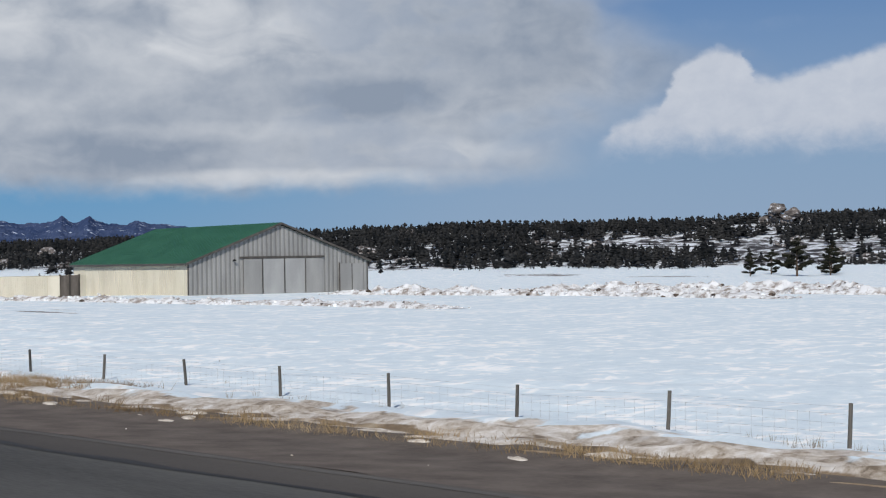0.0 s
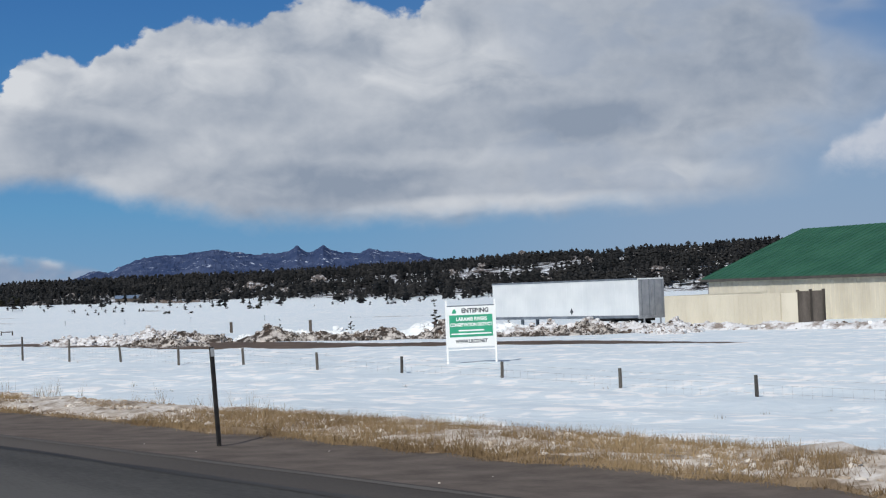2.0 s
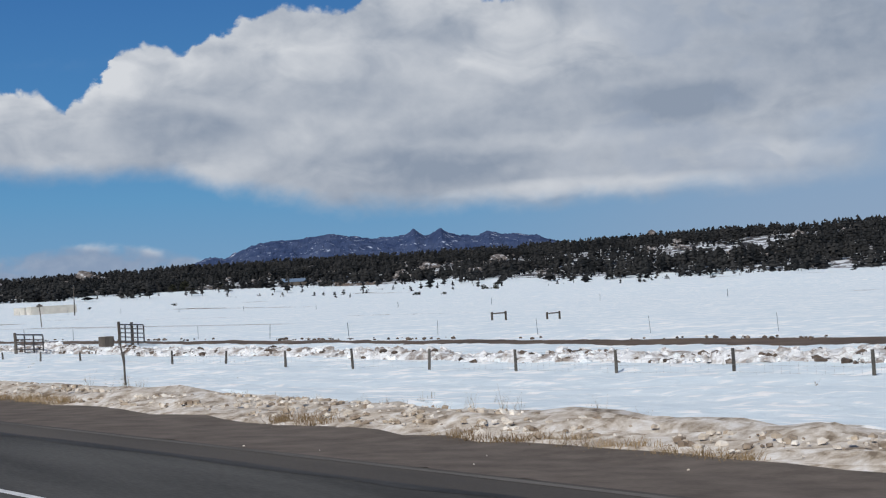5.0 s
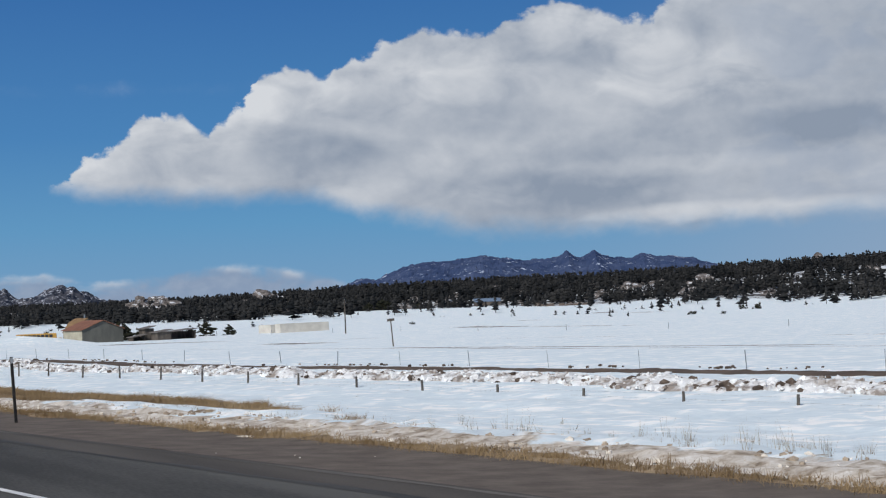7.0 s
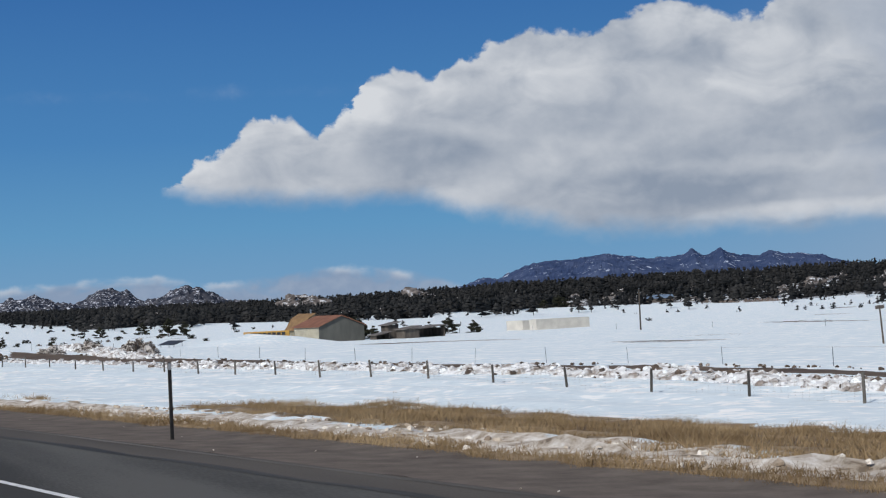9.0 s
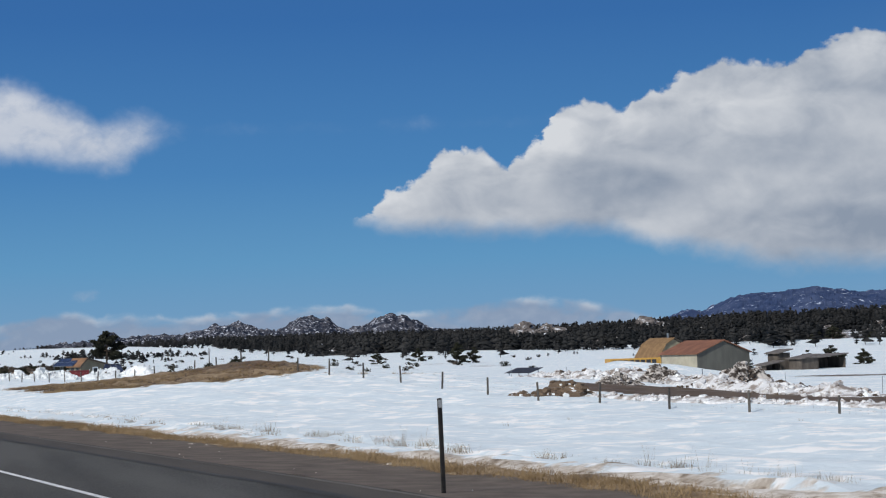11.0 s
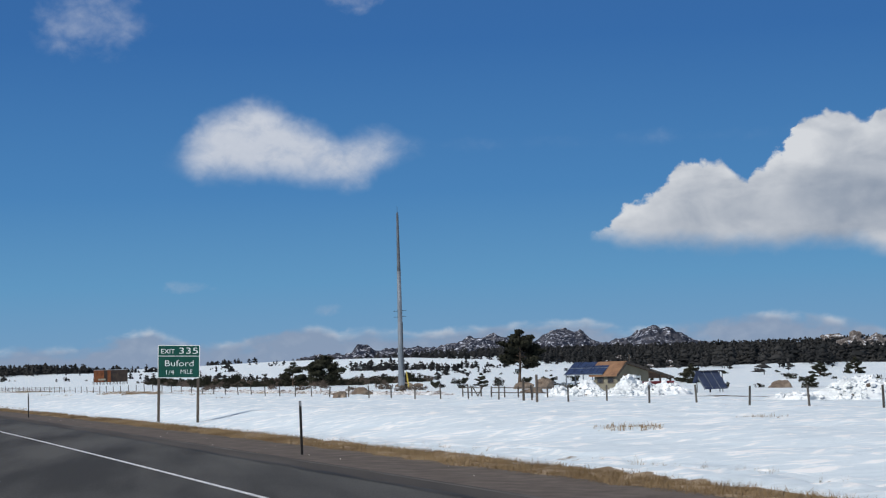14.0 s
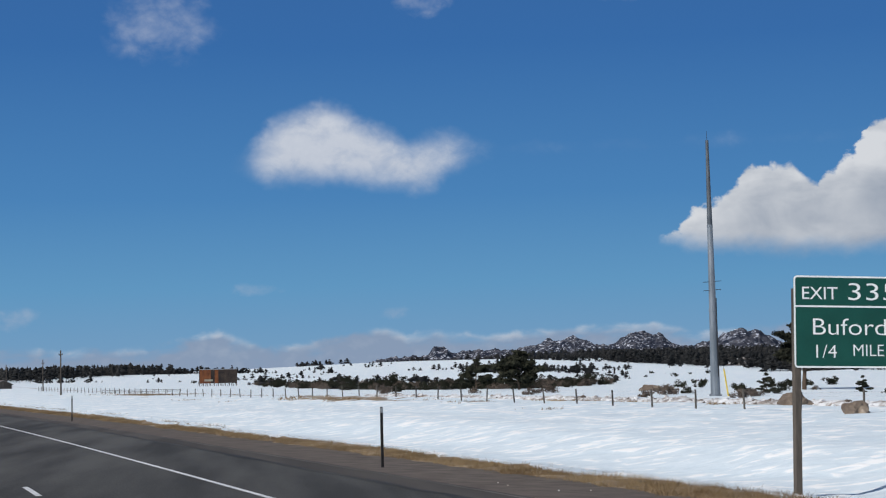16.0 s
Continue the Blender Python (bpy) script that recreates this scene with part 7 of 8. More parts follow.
snow_berm([(196, 38.0), (215, 38.6), (260, 39.8), (300, 40.6), (350, 41.4), (404, 41.8)], 1.2, 0.36, "rubble", "long berm of ploughed snow blocks beside the dirt track", 3, 30.0, (0.07, 0.27), 290)
snow_berm([(404, 41.8), (418, 41.6), (434, 41.2)], 0.8, 0.20, "rubble", "low berm of ploughed snow blocks beside the dirt track", 4, 8.0, (0.08, 0.24), 120)
snow_berm([(424, 50.5), (436, 51.5), (448, 53.5), (470, 58.0)], 1.7, 0.58, "rubble", "grey-white berm of dirty ploughed snow behind the track", 9, 16.0, (0.10, 0.36), 220)
snow_berm([(88, 84), (110, 82), (135, 79), (160, 73)], 1.4, 0.45, "rubble", "low berm of dirty snow blocks before the barn yard", 5, 9.0, (0.10, 0.28), 220)
snow_berm([(80, 113), (100, 113), (112, 110), (128, 106)], 1.8, 0.8, "rubble", "long berm of ploughed snow blocks along the yard", 6, 9.0, (0.10, 0.36), 150)
snow_berm([(76, 128), (100, 126), (116, 122)], 2.2, 1.0, "rubble", "dirty berm of ploughed snow blocks beyond the yard", 7, 9.0, (0.12, 0.4), 120)
snow_berm([(586, 46), (610, 46.5), (650, 47), (690, 47)], 1.0, 0.3, "rubble", "low berm of ploughed snow blocks behind the fence", 8, 7.0, (0.08, 0.24), 120)

# clods along the far side of the dirt track
def track_clods():
    rng = np.random.default_rng(41)
    V, F = [], []
    for _ in range(420):
        s = rng.uniform(196, 440)
        n = float(np.interp(s, [200, 420, 450], [52.2, 50.2, 49.5])) + rng.normal(0, 0.5)
        if noise.noise(Vector((s * 0.13, 0.0, 4.0))) < -0.05:
            continue
        x, y = road_xy(s, n)
        chunk_into(V, F, (float(x), float(y), gz(s, n) + 0.05), rng.uniform(0.03, 0.15), rng)
    tagged(new("track_clods", mesh_from("track_clods", V, F, M["mud"])), "dark frozen clods thrown up along the dirt track", "clods", kind="stuff")


track_clods()

# sandy lumps of old snow on the gravel
LUMP = [rock_mesh("snow_lump", 90 + k, (1.0, 0.55, 0.30), M["sandy_snow"], 2, 0.3) for k in range(4)]
rl = random.Random(31)
for k in range(46):
    s = rl.choice((rl.uniform(10, 62), rl.uniform(10, 62), rl.uniform(10, 62), rl.uniform(90, 135), rl.uniform(380, 410), rl.uniform(240, 268)))
    n = rl.uniform(12.95, 14.0) if s < 75 else rl.uniform(12.9, 13.5)
    ob = new("snow_lump", LUMP[k % 4])
    q = rl.uniform(0.10, 0.24) if s < 75 else rl.uniform(0.06, 0.17)
    ob.matrix_world = at_sn(s, n, max(gz(s, n), -0.012 - 0.05 * (n - 10.5)) + 0.01, rl.uniform(60, 120)) @ Matrix.Diagonal((q * 1.3, q, q * 0.8, 1))
    tagged(ob, "lump of sandy half-melted snow on the gravel verge", "snow lump", "sandy snow lumps")


def verge_crust():
    """Broken slabs of old sandy snow banked along the verge."""
    rng = np.random.default_rng(53)
    V, F, skin = [], [], []
    for a, b, count in ((62, 232, 9000), (232, 345, 2000)):
        for _ in range(count):
            s = rng.uniform(a, b)
            n = 13.75 + 2.9 * rng.uniform() ** 1.2
            if noise.noise(Vector((s * 0.5, n * 1.3, 2.0))) < -0.12:
                continue
            x, y = road_xy(s, n)
            chunk_into(V, F, (float(x), float(y), gz(s, n) + 0.02), 0.02 + 0.075 * rng.uniform() ** 2, rng, 0.7)
            skin += [int(rng.uniform() < 0.42)] * (len(F) - len(skin))
    me = mesh_from("verge_crust", V, F, [M["sandy_snow"], M["brown_crust"]])
    if len(me.polygons) == len(skin):
        me.polygons.foreach_set("material_index", skin)
    tagged(new("verge_crust", me), "broken slabs of sandy old snow along the verge", "snow crust", kind="stuff")


M["brown_crust"] = mat("sand_stained_snow", (0.20, 0.155, 0.115), (0.42, 0.355, 0.28), 0.9, scale=2.0, fine=8, bump=0.4)
verge_crust()


# ---- rocks ----
def boulder(name, x, y, size, label, seed, material="boulder", turn=0, z=None):
    ob = new(name, rock_mesh(name, seed, size, M[material], 4, 0.42))
    ob.matrix_world = pose(x, y, gxy(x, y) if z is None else z, 0, 0, turn)
    tagged(ob, label, "boulder", "boulders")


M["boulder"] = mat("tan_granite", (0.11, 0.082, 0.064), (0.225, 0.178, 0.135), 0.9, scale=0.9, fine=6, bump=0.6, c3=(0.44, 0.38, 0.31))
M["crag"] = mat("pink_grey_granite", (0.075, 0.066, 0.064), (0.185, 0.165, 0.155), 0.95, scale=1.6, fine=6.0, bump=0.6, lo=0.36, hi=0.56, c3=(0.62, 0.65, 0.70))
boulder("boulder", -26.9, 609.4, (0.95, 0.6, 0.62), "brown granite boulder standing in snow by the fence", 3)
boulder("boulder", -9.9, 713.7, (1.2, 0.8, 0.6), "broad tan granite boulder in open snow", 5)
boulder("boulder", -7.6, 715.0, (0.8, 0.6, 0.4), "low tan granite boulder in open snow", 6)
boulder("boulder", -4.2, 640.1, (1.0, 0.8, 1.15), "tall tan granite boulder in open snow", 7)
boulder("boulder", -5.9, 642.9, (1.1, 0.8, 0.62), "low tan granite boulder beside a taller one", 8)
boulder("boulder", -4.7, 625.3, (1.4, 0.8, 0.42), "long low tan granite boulder in snow", 11)
boulder("boulder", -3.4, 622.7, (0.85, 0.7, 0.92), "round tan granite boulder in snow", 12)
boulder("boulder", 34.5, 674.5, (1.4, 0.9, 0.85), "tan granite boulder among dark bushes in snow", 13)
boulder("boulder", -30.6, 590.4, (0.55, 0.5, 0.55), "dark brown granite boulder by the fence", 14)
boulder("boulder", -14.5, 596.0, (1.1, 0.7, 0.4), "grey granite boulder half buried in snow", 9)


def cliff_mesh(seed):
    """A cracked granite block: a ball cut by slanting planes, with a rough skin."""
    rng = np.random.default_rng(seed)
    bm = bmesh.new()
    bmesh.ops.create_icosphere(bm, subdivisions=3, radius=1.0)
    cuts = [(Vector(rng.standard_normal(3)).normalized(), rng.uniform(0.55, 0.85)) for _ in range(9)]
    off = Vector((seed * 5.3, seed * 2.9, seed * 1.3))
    for v in bm.verts:
        for d, lim in cuts:
            over = v.co.dot(d) - lim
            if over > 0:
                v.co -= d * over
        v.co *= 1.0 + 0.20 * noise.fractal(v.co * 2.2 + off, 0.8, 2.0, 4)
        v.co.z = max(v.co.z, -0.5)
    me = bpy.data.meshes.new("block")
    bm.to_mesh(me)
    bm.free()
    me.materials.append(M["crag"])
    return me


CLIFF = [cliff_mesh(k + 1) for k in range(14)]


def crag(x, y, w, h, seed, z=None):
    """A granite outcrop of piled, cracked blocks."""
    rng = np.random.default_rng(seed)
    root = thing("rock_outcrop", pose(x, y, gxy(x, y) if z is None else z), "pinkish grey granite outcrop with snow among dark pines", "rock outcrop", "granite outcrops")
    for k in range(11):
        f = k / 11
        a = rng.uniform(0, 6.28)
        r = w * (1 - 0.8 * f) * rng.uniform(0.15, 0.8)
        ob = new("block", CLIFF[int(rng.integers(14))])
        ob.parent = root
        sx, sy, sz = w * rng.uniform(0.14, 0.34), w * rng.uniform(0.14, 0.3), h * rng.uniform(0.16, 0.34)
        ob.matrix_basis = pose(r * math.cos(a), r * math.sin(a), h * f * 0.72, rng.uniform(-14, 14), rng.uniform(-14, 14), rng.uniform(0, 360)) @ Matrix.Diagonal((sx, sy, sz, 1))


for k, (x, y, w, h) in enumerate(CRAGS):
    crag(x, y, w, h, 100 + k)


# ---- wooden rail fence by the cabin, field posts, poles ----
def rail_fence(p, q, posts, h, label, brace=()):
    p, q = Vector((*p, 0)), Vector((*q, 0))
    root = thing("rail_fence", pose(p.x, p.y, 0, 0, 0, math.degrees(math.atan2(q.y - p.y, q.x - p.x))), label, "fence", "rail fences")
    L_ = (q - p).length
    zs = [gxy(*(p.lerp(q, k / (posts - 1)).xy)) for k in range(posts)]
    for k in range(posts):
        x = L_ * k / (posts - 1)
        part("post", tube([(x, 0, zs[k] - 0.4), (x, 0, zs[k] + h)], 0.055, 0.05, 8), M["wood_dark"], root)
    for k in range(posts - 1):
        x0, x1 = L_ * k / (posts - 1), L_ * (k + 1) / (posts - 1)
        for f in (0.88, 0.42):
            part("rail", tube([(x0, 0.06, zs[k] + h * f), (x1, 0.06, zs[k + 1] + h * f)], 0.032, seg=6), M["wood_dark"], root)
        if k in brace:
            part("stay", tube([(x0, 0.1, zs[k] + h * 0.9), ((x0 + x1) / 2, 0.1, zs[k] + 0.05)], 0.045, seg=6), M["wood_dark"], root)
            part("stay", tube([(x1, 0.1, zs[k + 1] + h * 0.9), ((x0 + x1) / 2, 0.1, zs[k] + 0.05)], 0.045, seg=6), M["wood_dark"], root)


rail_fence((-22.7, 581.0), (-22.0, 577.4), 3, 0.72, "grey wooden rail fence with diagonal stays in snow", (1,))
rail_fence((-21.6, 575.6), (-19.8, 565.8), 5, 0.72, "grey wooden rail fence half buried in snow")
rail_fence((-78.0, 800.0), (-66.0, 806.0), 7, 0.55, "low wooden rail fence in snow")
for x, y, h in ((-23.2, 556.4, 1.25), (-22.8, 554.6, 1.5)):
    ob = part("fence_post", tube([(0, 0, -0.4), (0, 0, h)], 0.075, 0.07, 9), M["wood_dark"])
    ob.matrix_world = pose(x, y, gxy(x, y))
    tagged(ob, "stout dark wooden corner post in snow", "fence post", "field posts")

rt = random.Random(9)
BM_T = prism([(-0.02, -0.3), (0.02, -0.3), (0.02, 0.85), (-0.02, 0.85)], -0.012, 0.012)
T_POST = bpy.data.meshes.new("steel_post")
BM_T.to_mesh(T_POST)
BM_T.free()
T_POST.materials.append(M["galv"])
for s in np.arange(214, 470, 7.4):
    n = float(np.interp(s, [214, 250, 285, 320, 470], [59, 54.5, 50.5, 52, 55]))
    ob = new("steel_post", T_POST)
    ob.matrix_world = at_sn(s, n, gz(s, n), rt.uniform(0, 60)) @ pose(0, 0, 0, rt.uniform(-4, 4), rt.uniform(-4, 4))
    tagged(ob, "thin steel field fence post in snow", "fence post", "steel fence posts")
for s in np.arange(330, 640, 26.0):
    n = 150 + 0.08 * s
    ob = new("steel_post", T_POST)
    ob.matrix_world = at_sn(s, n, gz(s, n), rt.uniform(0, 60)) @ Matrix.Diagonal((2.2, 2.2, 1.25, 1))
    tagged(ob, "thin steel field fence post in snow", "fence post", "steel fence posts")


def utility_pole(x, y, h, label, z=None):
    root = thing("utility_pole", pose(x, y, gxy(x, y) if z is None else z), label, "utility pole", "utility poles")
    part("pole", tube([(0, 0, -0.5), (0, 0, h)], 0.15, 0.10, 9), M["wood_dark"], root)
    part("cross_arm", box(-0.32, 0.32, -0.05, 0.05, h - 0.72, h - 0.6, 0.01), M["wood_dark"], root)
    for k in (-0.27, 0.0, 0.27):
        part("insulator", tube([(k, 0, h - 0.6 if k else h), (k, 0, h - 0.42 if k else h + 0.18)], 0.05, seg=6), M["galv"], root)


utility_pole(-84.4, 800.0, 7.0, "dark wooden utility pole standing in snow")
utility_pole(-99.0, 900.0, 6.6, "dark wooden utility pole standing in snow")
utility_pole(-122.0, 1010.0, 6.2, "dark wooden utility pole standing in snow")
utility_pole(129.0, 558.0, 7.0, "dark wooden utility pole far out in the field")
utility_pole(33.0, 745.0, 4.5, "short wooden utility pole far out in the field")


def billboard():
    p, q = Vector((-68.0, 954.0, 0)), Vector((-59.0, 976.0, 0))
    root = thing("billboard", pose(p.x + 0.6, p.y + 4.0, gxy(-65, 960) - 1.0, 0, 0, 20), "weathered roadside billboard, orange and dark, on many wooden posts", "billboard")
    W, z0, z1 = 9.8, 1.7, 5.1
    n_ = 10
    cols = ("orange_face", "orange_face", "orange_face", "billboard_face", "orange_face", "billboard_face", "billboard_face", "billboard_face", "billboard_face", "billboard_face")
    for k in range(n_):
        part("panel", box(W * k / n_ + 0.02, W * (k + 1) / n_ - 0.02, 0, 0.05, z0, z1), M[cols[k]], root, "faded orange poster panel" if cols[k][0] == "o" else "dark weathered poster panel")
    part("faded_text", box(1.2, 3.4, -0.01, -0.002, z0 + 0.5, z0 + 1.0), M["cream_wall"], root, "pale unreadable lettering patch")
    part("top_rail", box(-0.1, W + 0.1, -0.04, 0.1, z1, z1 + 0.16), M["sign_back"], root)
    for k in range(11):
        x = W * k / 10
        part("post", box(x - 0.08, x + 0.08, 0.06, 0.24, -0.5, z1 - 0.1), M["wood_dark"], root)
        part("stay", tube([(x, 0.2, z0 + 1.4), (x, 2.4, -0.4)], 0.06, seg=6), M["wood_dark"], root)


billboard()
gable_house("farmhouse", pose(-119, 968, gxy(-119, 968) - 0.6, 0, 0, 30), 4.5, 6, 1.7, 2.7, "shed_wall", "brown_roof_far", "small dark farmhouse far off among brush in snow", "house")


# ---- dry grass, weeds and grit ----
def ripple(x, y, seed):
    rng = np.random.default_rng(seed)
    t = np.zeros_like(x)
    for sc in (0.25, 0.6, 1.3, 2.9):
        for _ in range(3):
            a = rng.uniform(0, 6.28)
            t += np.sin((x * np.cos(a) + y * np.sin(a)) * sc * rng.uniform(0.8, 1.3) + rng.uniform(0, 6.28)) * 0.6 / (1 + sc)
    return t


def blades(name, s, n, h, w, per, rng, material, label, category, lean=0.5, spread=0.05):
    """Tufts of thin blades at road coordinates (arrays)."""
    k = len(s)
    z = ground_z(s, n) - 0.01
    x, y = road_xy(s, n)
    s_, = (np.repeat(np.arange(k), per),)
    m_ = len(s_)
    a = rng.uniform(0, 6.283, m_)
    b = rng.uniform(0, 6.283, m_)
    hh = h[s_] * rng.uniform(0.45, 1.1, m_)
    bx = x[s_] + rng.normal(0, spread, m_)
    by = y[s_] + rng.normal(0, spread, m_)
    bz = z[s_]
    ww = w[s_] * rng.uniform(0.6, 1.3, m_)
    ln = hh * rng.uniform(0.05, lean, m_)
    V = np.empty((m_, 3, 3))
    V[:, 0] = np.stack([bx + np.cos(a) * ww, by + np.sin(a) * ww, bz], 1)
    V[:, 1] = np.stack([bx - np.cos(a) * ww, by - np.sin(a) * ww, bz], 1)
    V[:, 2] = np.stack([bx + np.cos(b) * ln, by + np.sin(b) * ln, bz + hh], 1)
    me = mesh_from(name, V.reshape(-1, 3).tolist(), np.arange(m_ * 3).reshape(-1, 3).tolist(), M[material])
    ob = new(name, me)
    return tagged(ob, label, category, kind="stuff")


def build_grass():
    rng = np.random.default_rng(17)

    def pick(count, s0, s1, n0, n1, cut, seed):
        s, n = rng.uniform(s0, s1, count), rng.uniform(n0, n1, count)
        g = cover(s, n)[0]
        x, y = road_xy(s, n)
        keep = g + 0.28 * ripple(x, y, seed) > cut
        return s[keep], n[keep]
    s, n = pick(130000, 10, 780, 12.95, 15.1, 0.42, 1)
    low = n < np.interp(s, [240, 300, 480, 540], [14.0, 14.3, 14.3, 15.1])
    s, n = s[low], n[low]
    blades("verge_grass", s, n, rng.uniform(0.05, 0.18, len(s)), np.full(len(s), 0.0062), 8, rng, "dry_grass", "dry golden grass along the road verge", "grass", 1.1, 0.07)
    s, n = rng.uniform(25, 150, 24000), rng.uniform(13.2, 16.4, 24000)
    x, y = road_xy(s, n)
    keep = ripple(x, y, 6) + np.interp(s, [25, 90, 125, 150], [0.55, 0.55, 0.42, -0.4]) - 0.14 * np.maximum(n - 14.6, 0) > 0.62
    s, n = s[keep], n[keep]
    blades("bank_grass", s, n, rng.uniform(0.08, 0.22, len(s)), np.full(len(s), 0.006), 9, rng, "dry_grass", "patchy dry tan grass among slabs of old snow", "grass", 1.0, 0.07)
    s, n = pick(9000, 10, 780, 15.8, 17.8, 0.42, 2)
    blades("verge_weeds", s, n, rng.uniform(0.06, 0.24, len(s)), np.full(len(s), 0.004), 9, rng, "weed", "thin grey-brown weeds standing out of the snow", "weeds", 0.6)
    s, n = pick(34000, 262, 354, 15.0, 27, 0.5, 3)
    blades("field_grass", s, n, 0.10 + 0.22 * rng.uniform(0, 1, len(s)) * (0.5 + 0.5 * np.sin(s * 1.3 + 2 * np.sin(n * 1.7))), np.full(len(s), 0.009), 9, rng, "dry_grass", "matted dry golden grass on the open verge", "grass", 1.6, 0.09)
    s, n = pick(34000, 444, 515, 22, 47, 0.55, 4)
    blades("mound_grass", s, n, rng.uniform(0.08, 0.22, len(s)), np.full(len(s), 0.013), 5, rng, "dry_grass", "short dry grass on a bare earth mound", "grass", 0.8)
    s, n = pick(16000, 610, 800, 30, 46, 0.55, 5)
    blades("mound_grass", s, n, rng.uniform(0.08, 0.24, len(s)), np.full(len(s), 0.016), 5, rng, "dry_grass", "short dry grass patches in snow", "grass", 0.8)
    # lone sprigs out in the snow
    s, n = rng.uniform(10, 420, 120), rng.uniform(18, 40, 120)
    blades("snow_sprigs", s, n, rng.uniform(0.06, 0.2, 120), np.full(120, 0.006), 7, rng, "weed", "lone dry sprigs poking out of the snow", "weeds", 0.7)
    # scattered taller weeds
    s = np.concatenate([rng.normal(c, 1.6, k) for c, k in ((98, 9), (106, 12), (112, 7), (124, 12), (188, 9), (203, 8), (222, 14), (232, 16), (241, 12), (252, 18), (259, 10), (390, 8), (402, 10), (412, 8))])
    n = 16.9 + rng.normal(0, 0.35, len(s))
    blades("tall_weeds", s, n, rng.uniform(0.25, 0.55, len(s)), np.full(len(s), 0.0035), 11, rng, "weed", "taller bleached weeds leaning in the wind", "weeds", 0.55, 0.06)
    V, F = [], []
    for _ in range(190):
        sv, nv = rng.uniform(5, 560), rng.uniform(10.6, 13.3)
        x, y = road_xy(sv, nv)
        chunk_into(V, F, (float(x), float(y), -0.012 - 0.05 * (nv - 10.6) + 0.006), rng.uniform(0.007, 0.022), rng)
    tagged(new("verge_grit", mesh_from("verge_grit", V, F, M["sandy_snow"])), "small pale stones and ice crumbs on the gravel", "grit", kind="stuff")


build_grass()

# young pines and bare shrubs in the field
for s, n, h, sd in ((202.0, 104.0, 2.6, 31), (200.0, 112.0, 1.2, 32), (204.0, 95.0, 1.5, 33), (206.0, 88.0, 1.3, 34)):
    build_pine("young_pine", s, n, h, h * 0.24, "young sparse pine sapling in a snowy field", sd, bare=0.15, limbs_n=9)
scatter_bush([(640, 62, 1.1), (646, 66, 1.3), (652, 60, 0.9), (668, 70, 1.4), (672, 74, 1.1), (690, 66, 1.2), (700, 72, 1.5), (712, 68, 1.0), (560, 66, 1.3), (564, 70, 1.1),
              (555, 72, 1.2), (550, 68, 0.9), (600, 62, 0.8), (606, 66, 1.0), (720, 60, 1.2), (740, 66, 1.4), (746, 70, 1.5)], BRUSH + BUSH[:1], "brush_shrub", "bare grey-brown shrub in snow", "shrub", "bare shrubs", 12)

scatter_bush([(665, 75.8, 1.4), (663, 78.5, 1.0), (691.5, 96.4, 1.25), (694, 101.8, 0.7), (675, 98.5, 1.0), (702, 117.7, 0.7), (676.6, 107.4, 0.7), (671.4, 106.1, 1.2), (668.5, 107.5, 0.9), (662, 116.4, 0.9),
              (650.3, 121.3, 1.1), (648.0, 124.5, 0.95), (656.5, 118.1, 0.85), (647.6, 132.1, 1.2), (646.5, 134.5, 1.1), (649.0, 129.9, 0.9), (659.4, 150.9, 0.8), (682, 174.9, 1.1), (697, 183, 1.3), (706, 176, 1.0),
              (671, 82.0, 0.55), (679, 86.5, 0.5), (655, 88.0, 0.6), (642, 92.0, 0.5), (636, 99.0, 0.6), (628, 104.0, 0.7), (622, 118.0, 0.6), (618, 126.0, 0.8), (667, 141.0, 0.8), (674, 160.0, 1.0)],
             BUSH + BRUSH[:1], "juniper_bush", "low dark juniper in open snow behind the fence", "bush", "fence-side junipers", 21)
for s, n, h, sd in ((687.2, 91.6, 2.0, 51), (682.3, 100.2, 1.7, 52), (722.7, 198.5, 5.0, 53), (726, 205, 3.8, 54), (651, 122.5, 2.1, 55), (748, 190, 3.2, 56), (770, 214, 3.6, 57)):
    build_pine("young_pine", s, n, h, h * 0.55, "small dark bushy pine in open snow", sd, bare=0.06, limbs_n=14, foliage="juniper")

# a thin leaning stake in the verge
stake = part("marker_stake", tube([(0, 0, -0.3), (-0.02, 0, 0.6), (-0.10, 0.05, 1.15)], 0.028, 0.022, 7), M["post"])
stake.matrix_world = at_sn(204.3, 17.2, gz(204.3, 17.2), -20)
tagged(stake, "thin weathered wooden stake leaning in the verge", "stake")


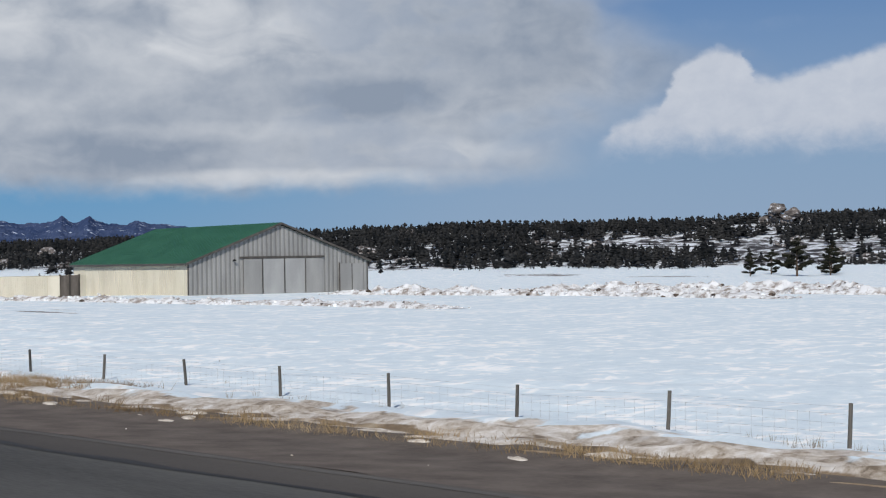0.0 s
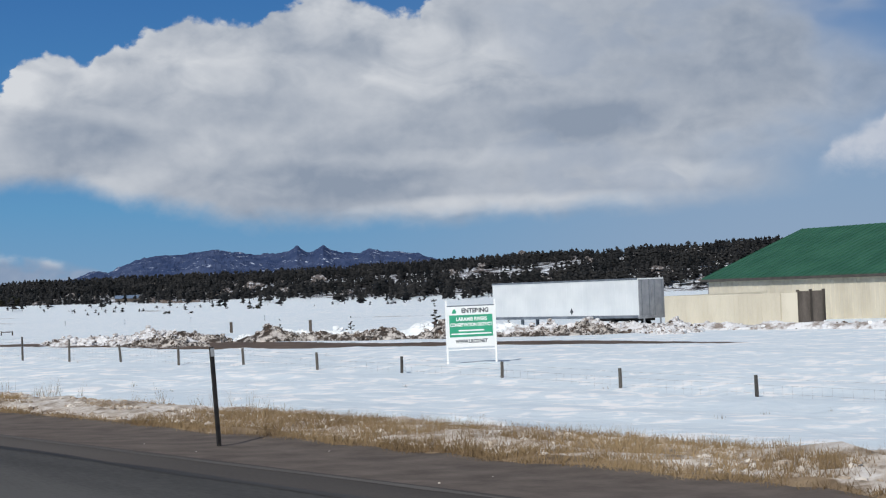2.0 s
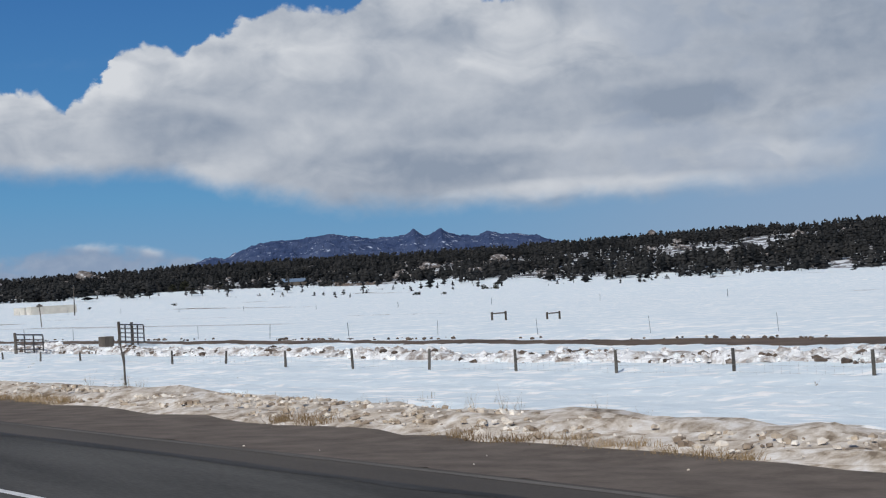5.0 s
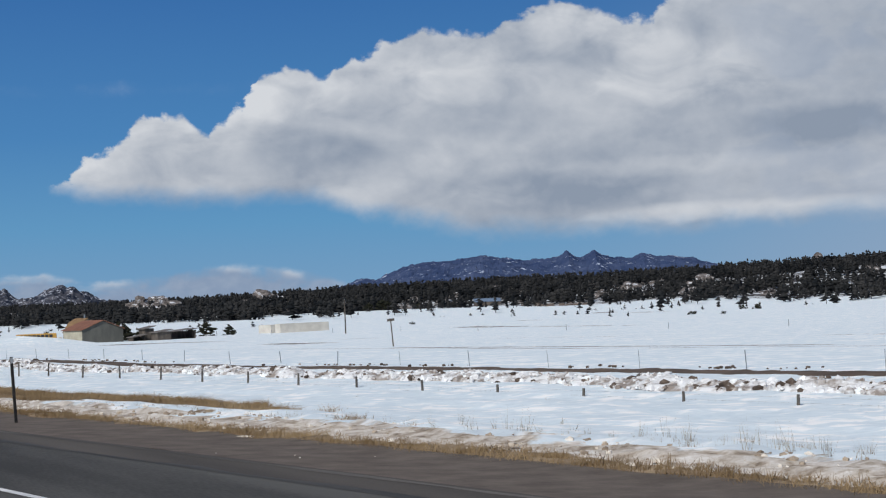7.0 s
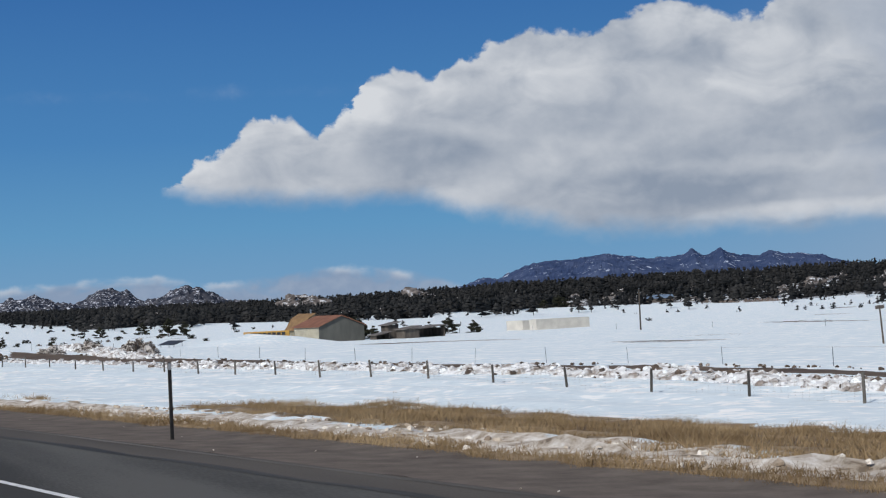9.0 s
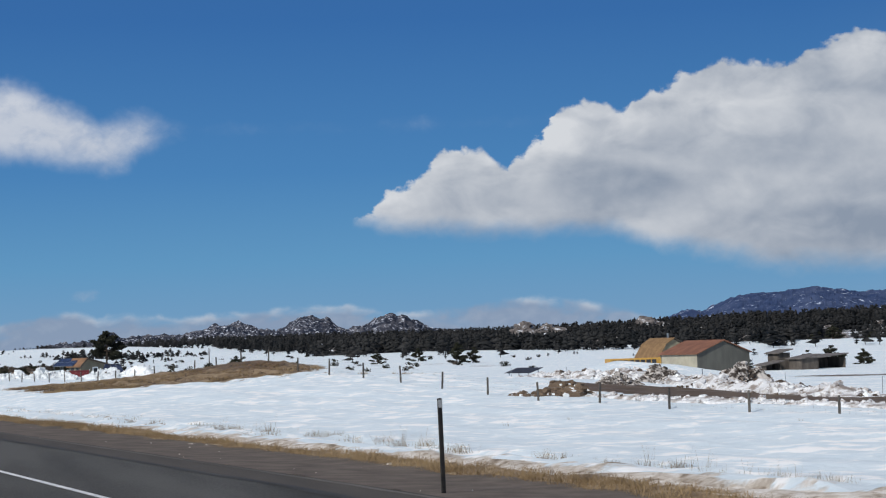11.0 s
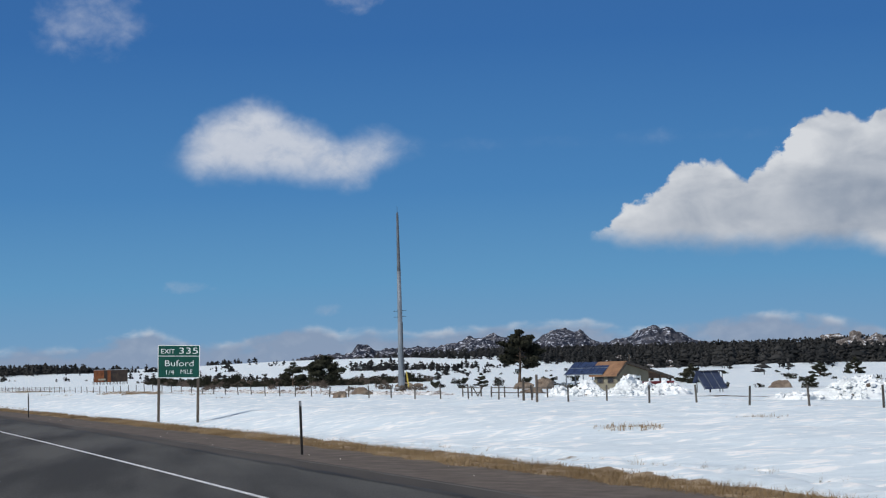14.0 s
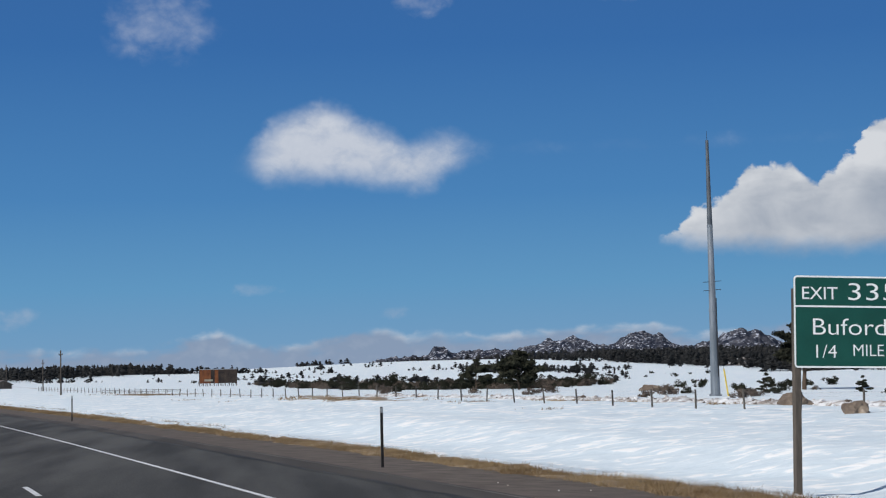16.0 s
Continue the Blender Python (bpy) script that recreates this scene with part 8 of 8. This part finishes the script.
def tussocks():
    rng = np.random.default_rng(23)
    s = np.concatenate([rng.uniform(446, 512, 5200), rng.uniform(266, 352, 900)])
    n = np.concatenate([rng.uniform(23, 46, 5200), rng.uniform(17, 25, 900)])
    keep = cover(s, n)[0] > 0.55
    s, n = s[keep], n[keep]
    blades("tussocks", s, n, rng.uniform(0.08, 0.19, len(s)), np.full(len(s), 0.016), 14, rng, "brush", "dark dry grass tussocks on bare ground", "grass", 0.9, 0.11)
    s, n = rng.uniform(372, 424, 46), rng.uniform(15.7, 17.2, 46)
    blades("weed_clumps", s, n, rng.uniform(0.12, 0.28, 46), np.full(46, 0.005), 50, rng, "weed", "round bleached weed clumps in snow", "weeds", 0.8, 0.13)


tussocks()

s_, n_ = to_sn(32.7, 708.5)
build_pine("pine_tree", s_, n_, 2.7, 1.9, "dense dark round pine standing in open snow", 71, bare=0.08, limbs_n=16, foliage="juniper")


def solar_field():
    root = thing("solar_row", pose(56.5, 603.0, gxy(56.5, 603.0), 0, 0, -81), "long low row of dark solar panels in a snowy field", "solar panel")
    for i in range(4):
        bm = box(-4.0 + i * 2.0, -2.08 + i * 2.0, 0.0, 2.4, 0.0, 0.05, 0.008)
        bm.transform(pose(0, 0, 0.45, 18))
        part("panel", bm, M["solar_dark"], root, "dark solar panel")
    for x in (-3.0, 3.0):
        part("leg", tube([(x, 0.3, -0.5), (x, 0.3, 0.60)], 0.06), M["galv"], root)
        part("leg", tube([(x, 1.9, -0.5), (x, 1.9, 1.05)], 0.06), M["galv"], root)


solar_field()


def mound_clods():
    rng = np.random.default_rng(77)
    V, F = [], []
    for k in range(1700):
        peak = k < 380
        s, n = (rng.normal(466.5, 3.2), rng.normal(36.8, 2.2)) if peak else (rng.uniform(458, 494), rng.uniform(26.5, 41))
        if not peak and cover(np.array([s]), np.array([n]))[0][0] < 0.6:
            continue
        x, y = road_xy(s, n)
        r = rng.uniform(0.05, 0.17) if peak else rng.uniform(0.03, 0.10)
        chunk_into(V, F, (float(x), float(y), gz(s, n) + 0.1 * r), r, rng)
    tagged(new("earth_clods", mesh_from("earth_clods", V, F, M["clod"])), "reddish brown earth clods and stones on the bare mound", "clods", kind="stuff")


M["clod"] = mat("reddish_earth", (0.105, 0.068, 0.046), (0.20, 0.138, 0.098), 0.95, scale=2.0, fine=14, bump=0.4)
mound_clods()
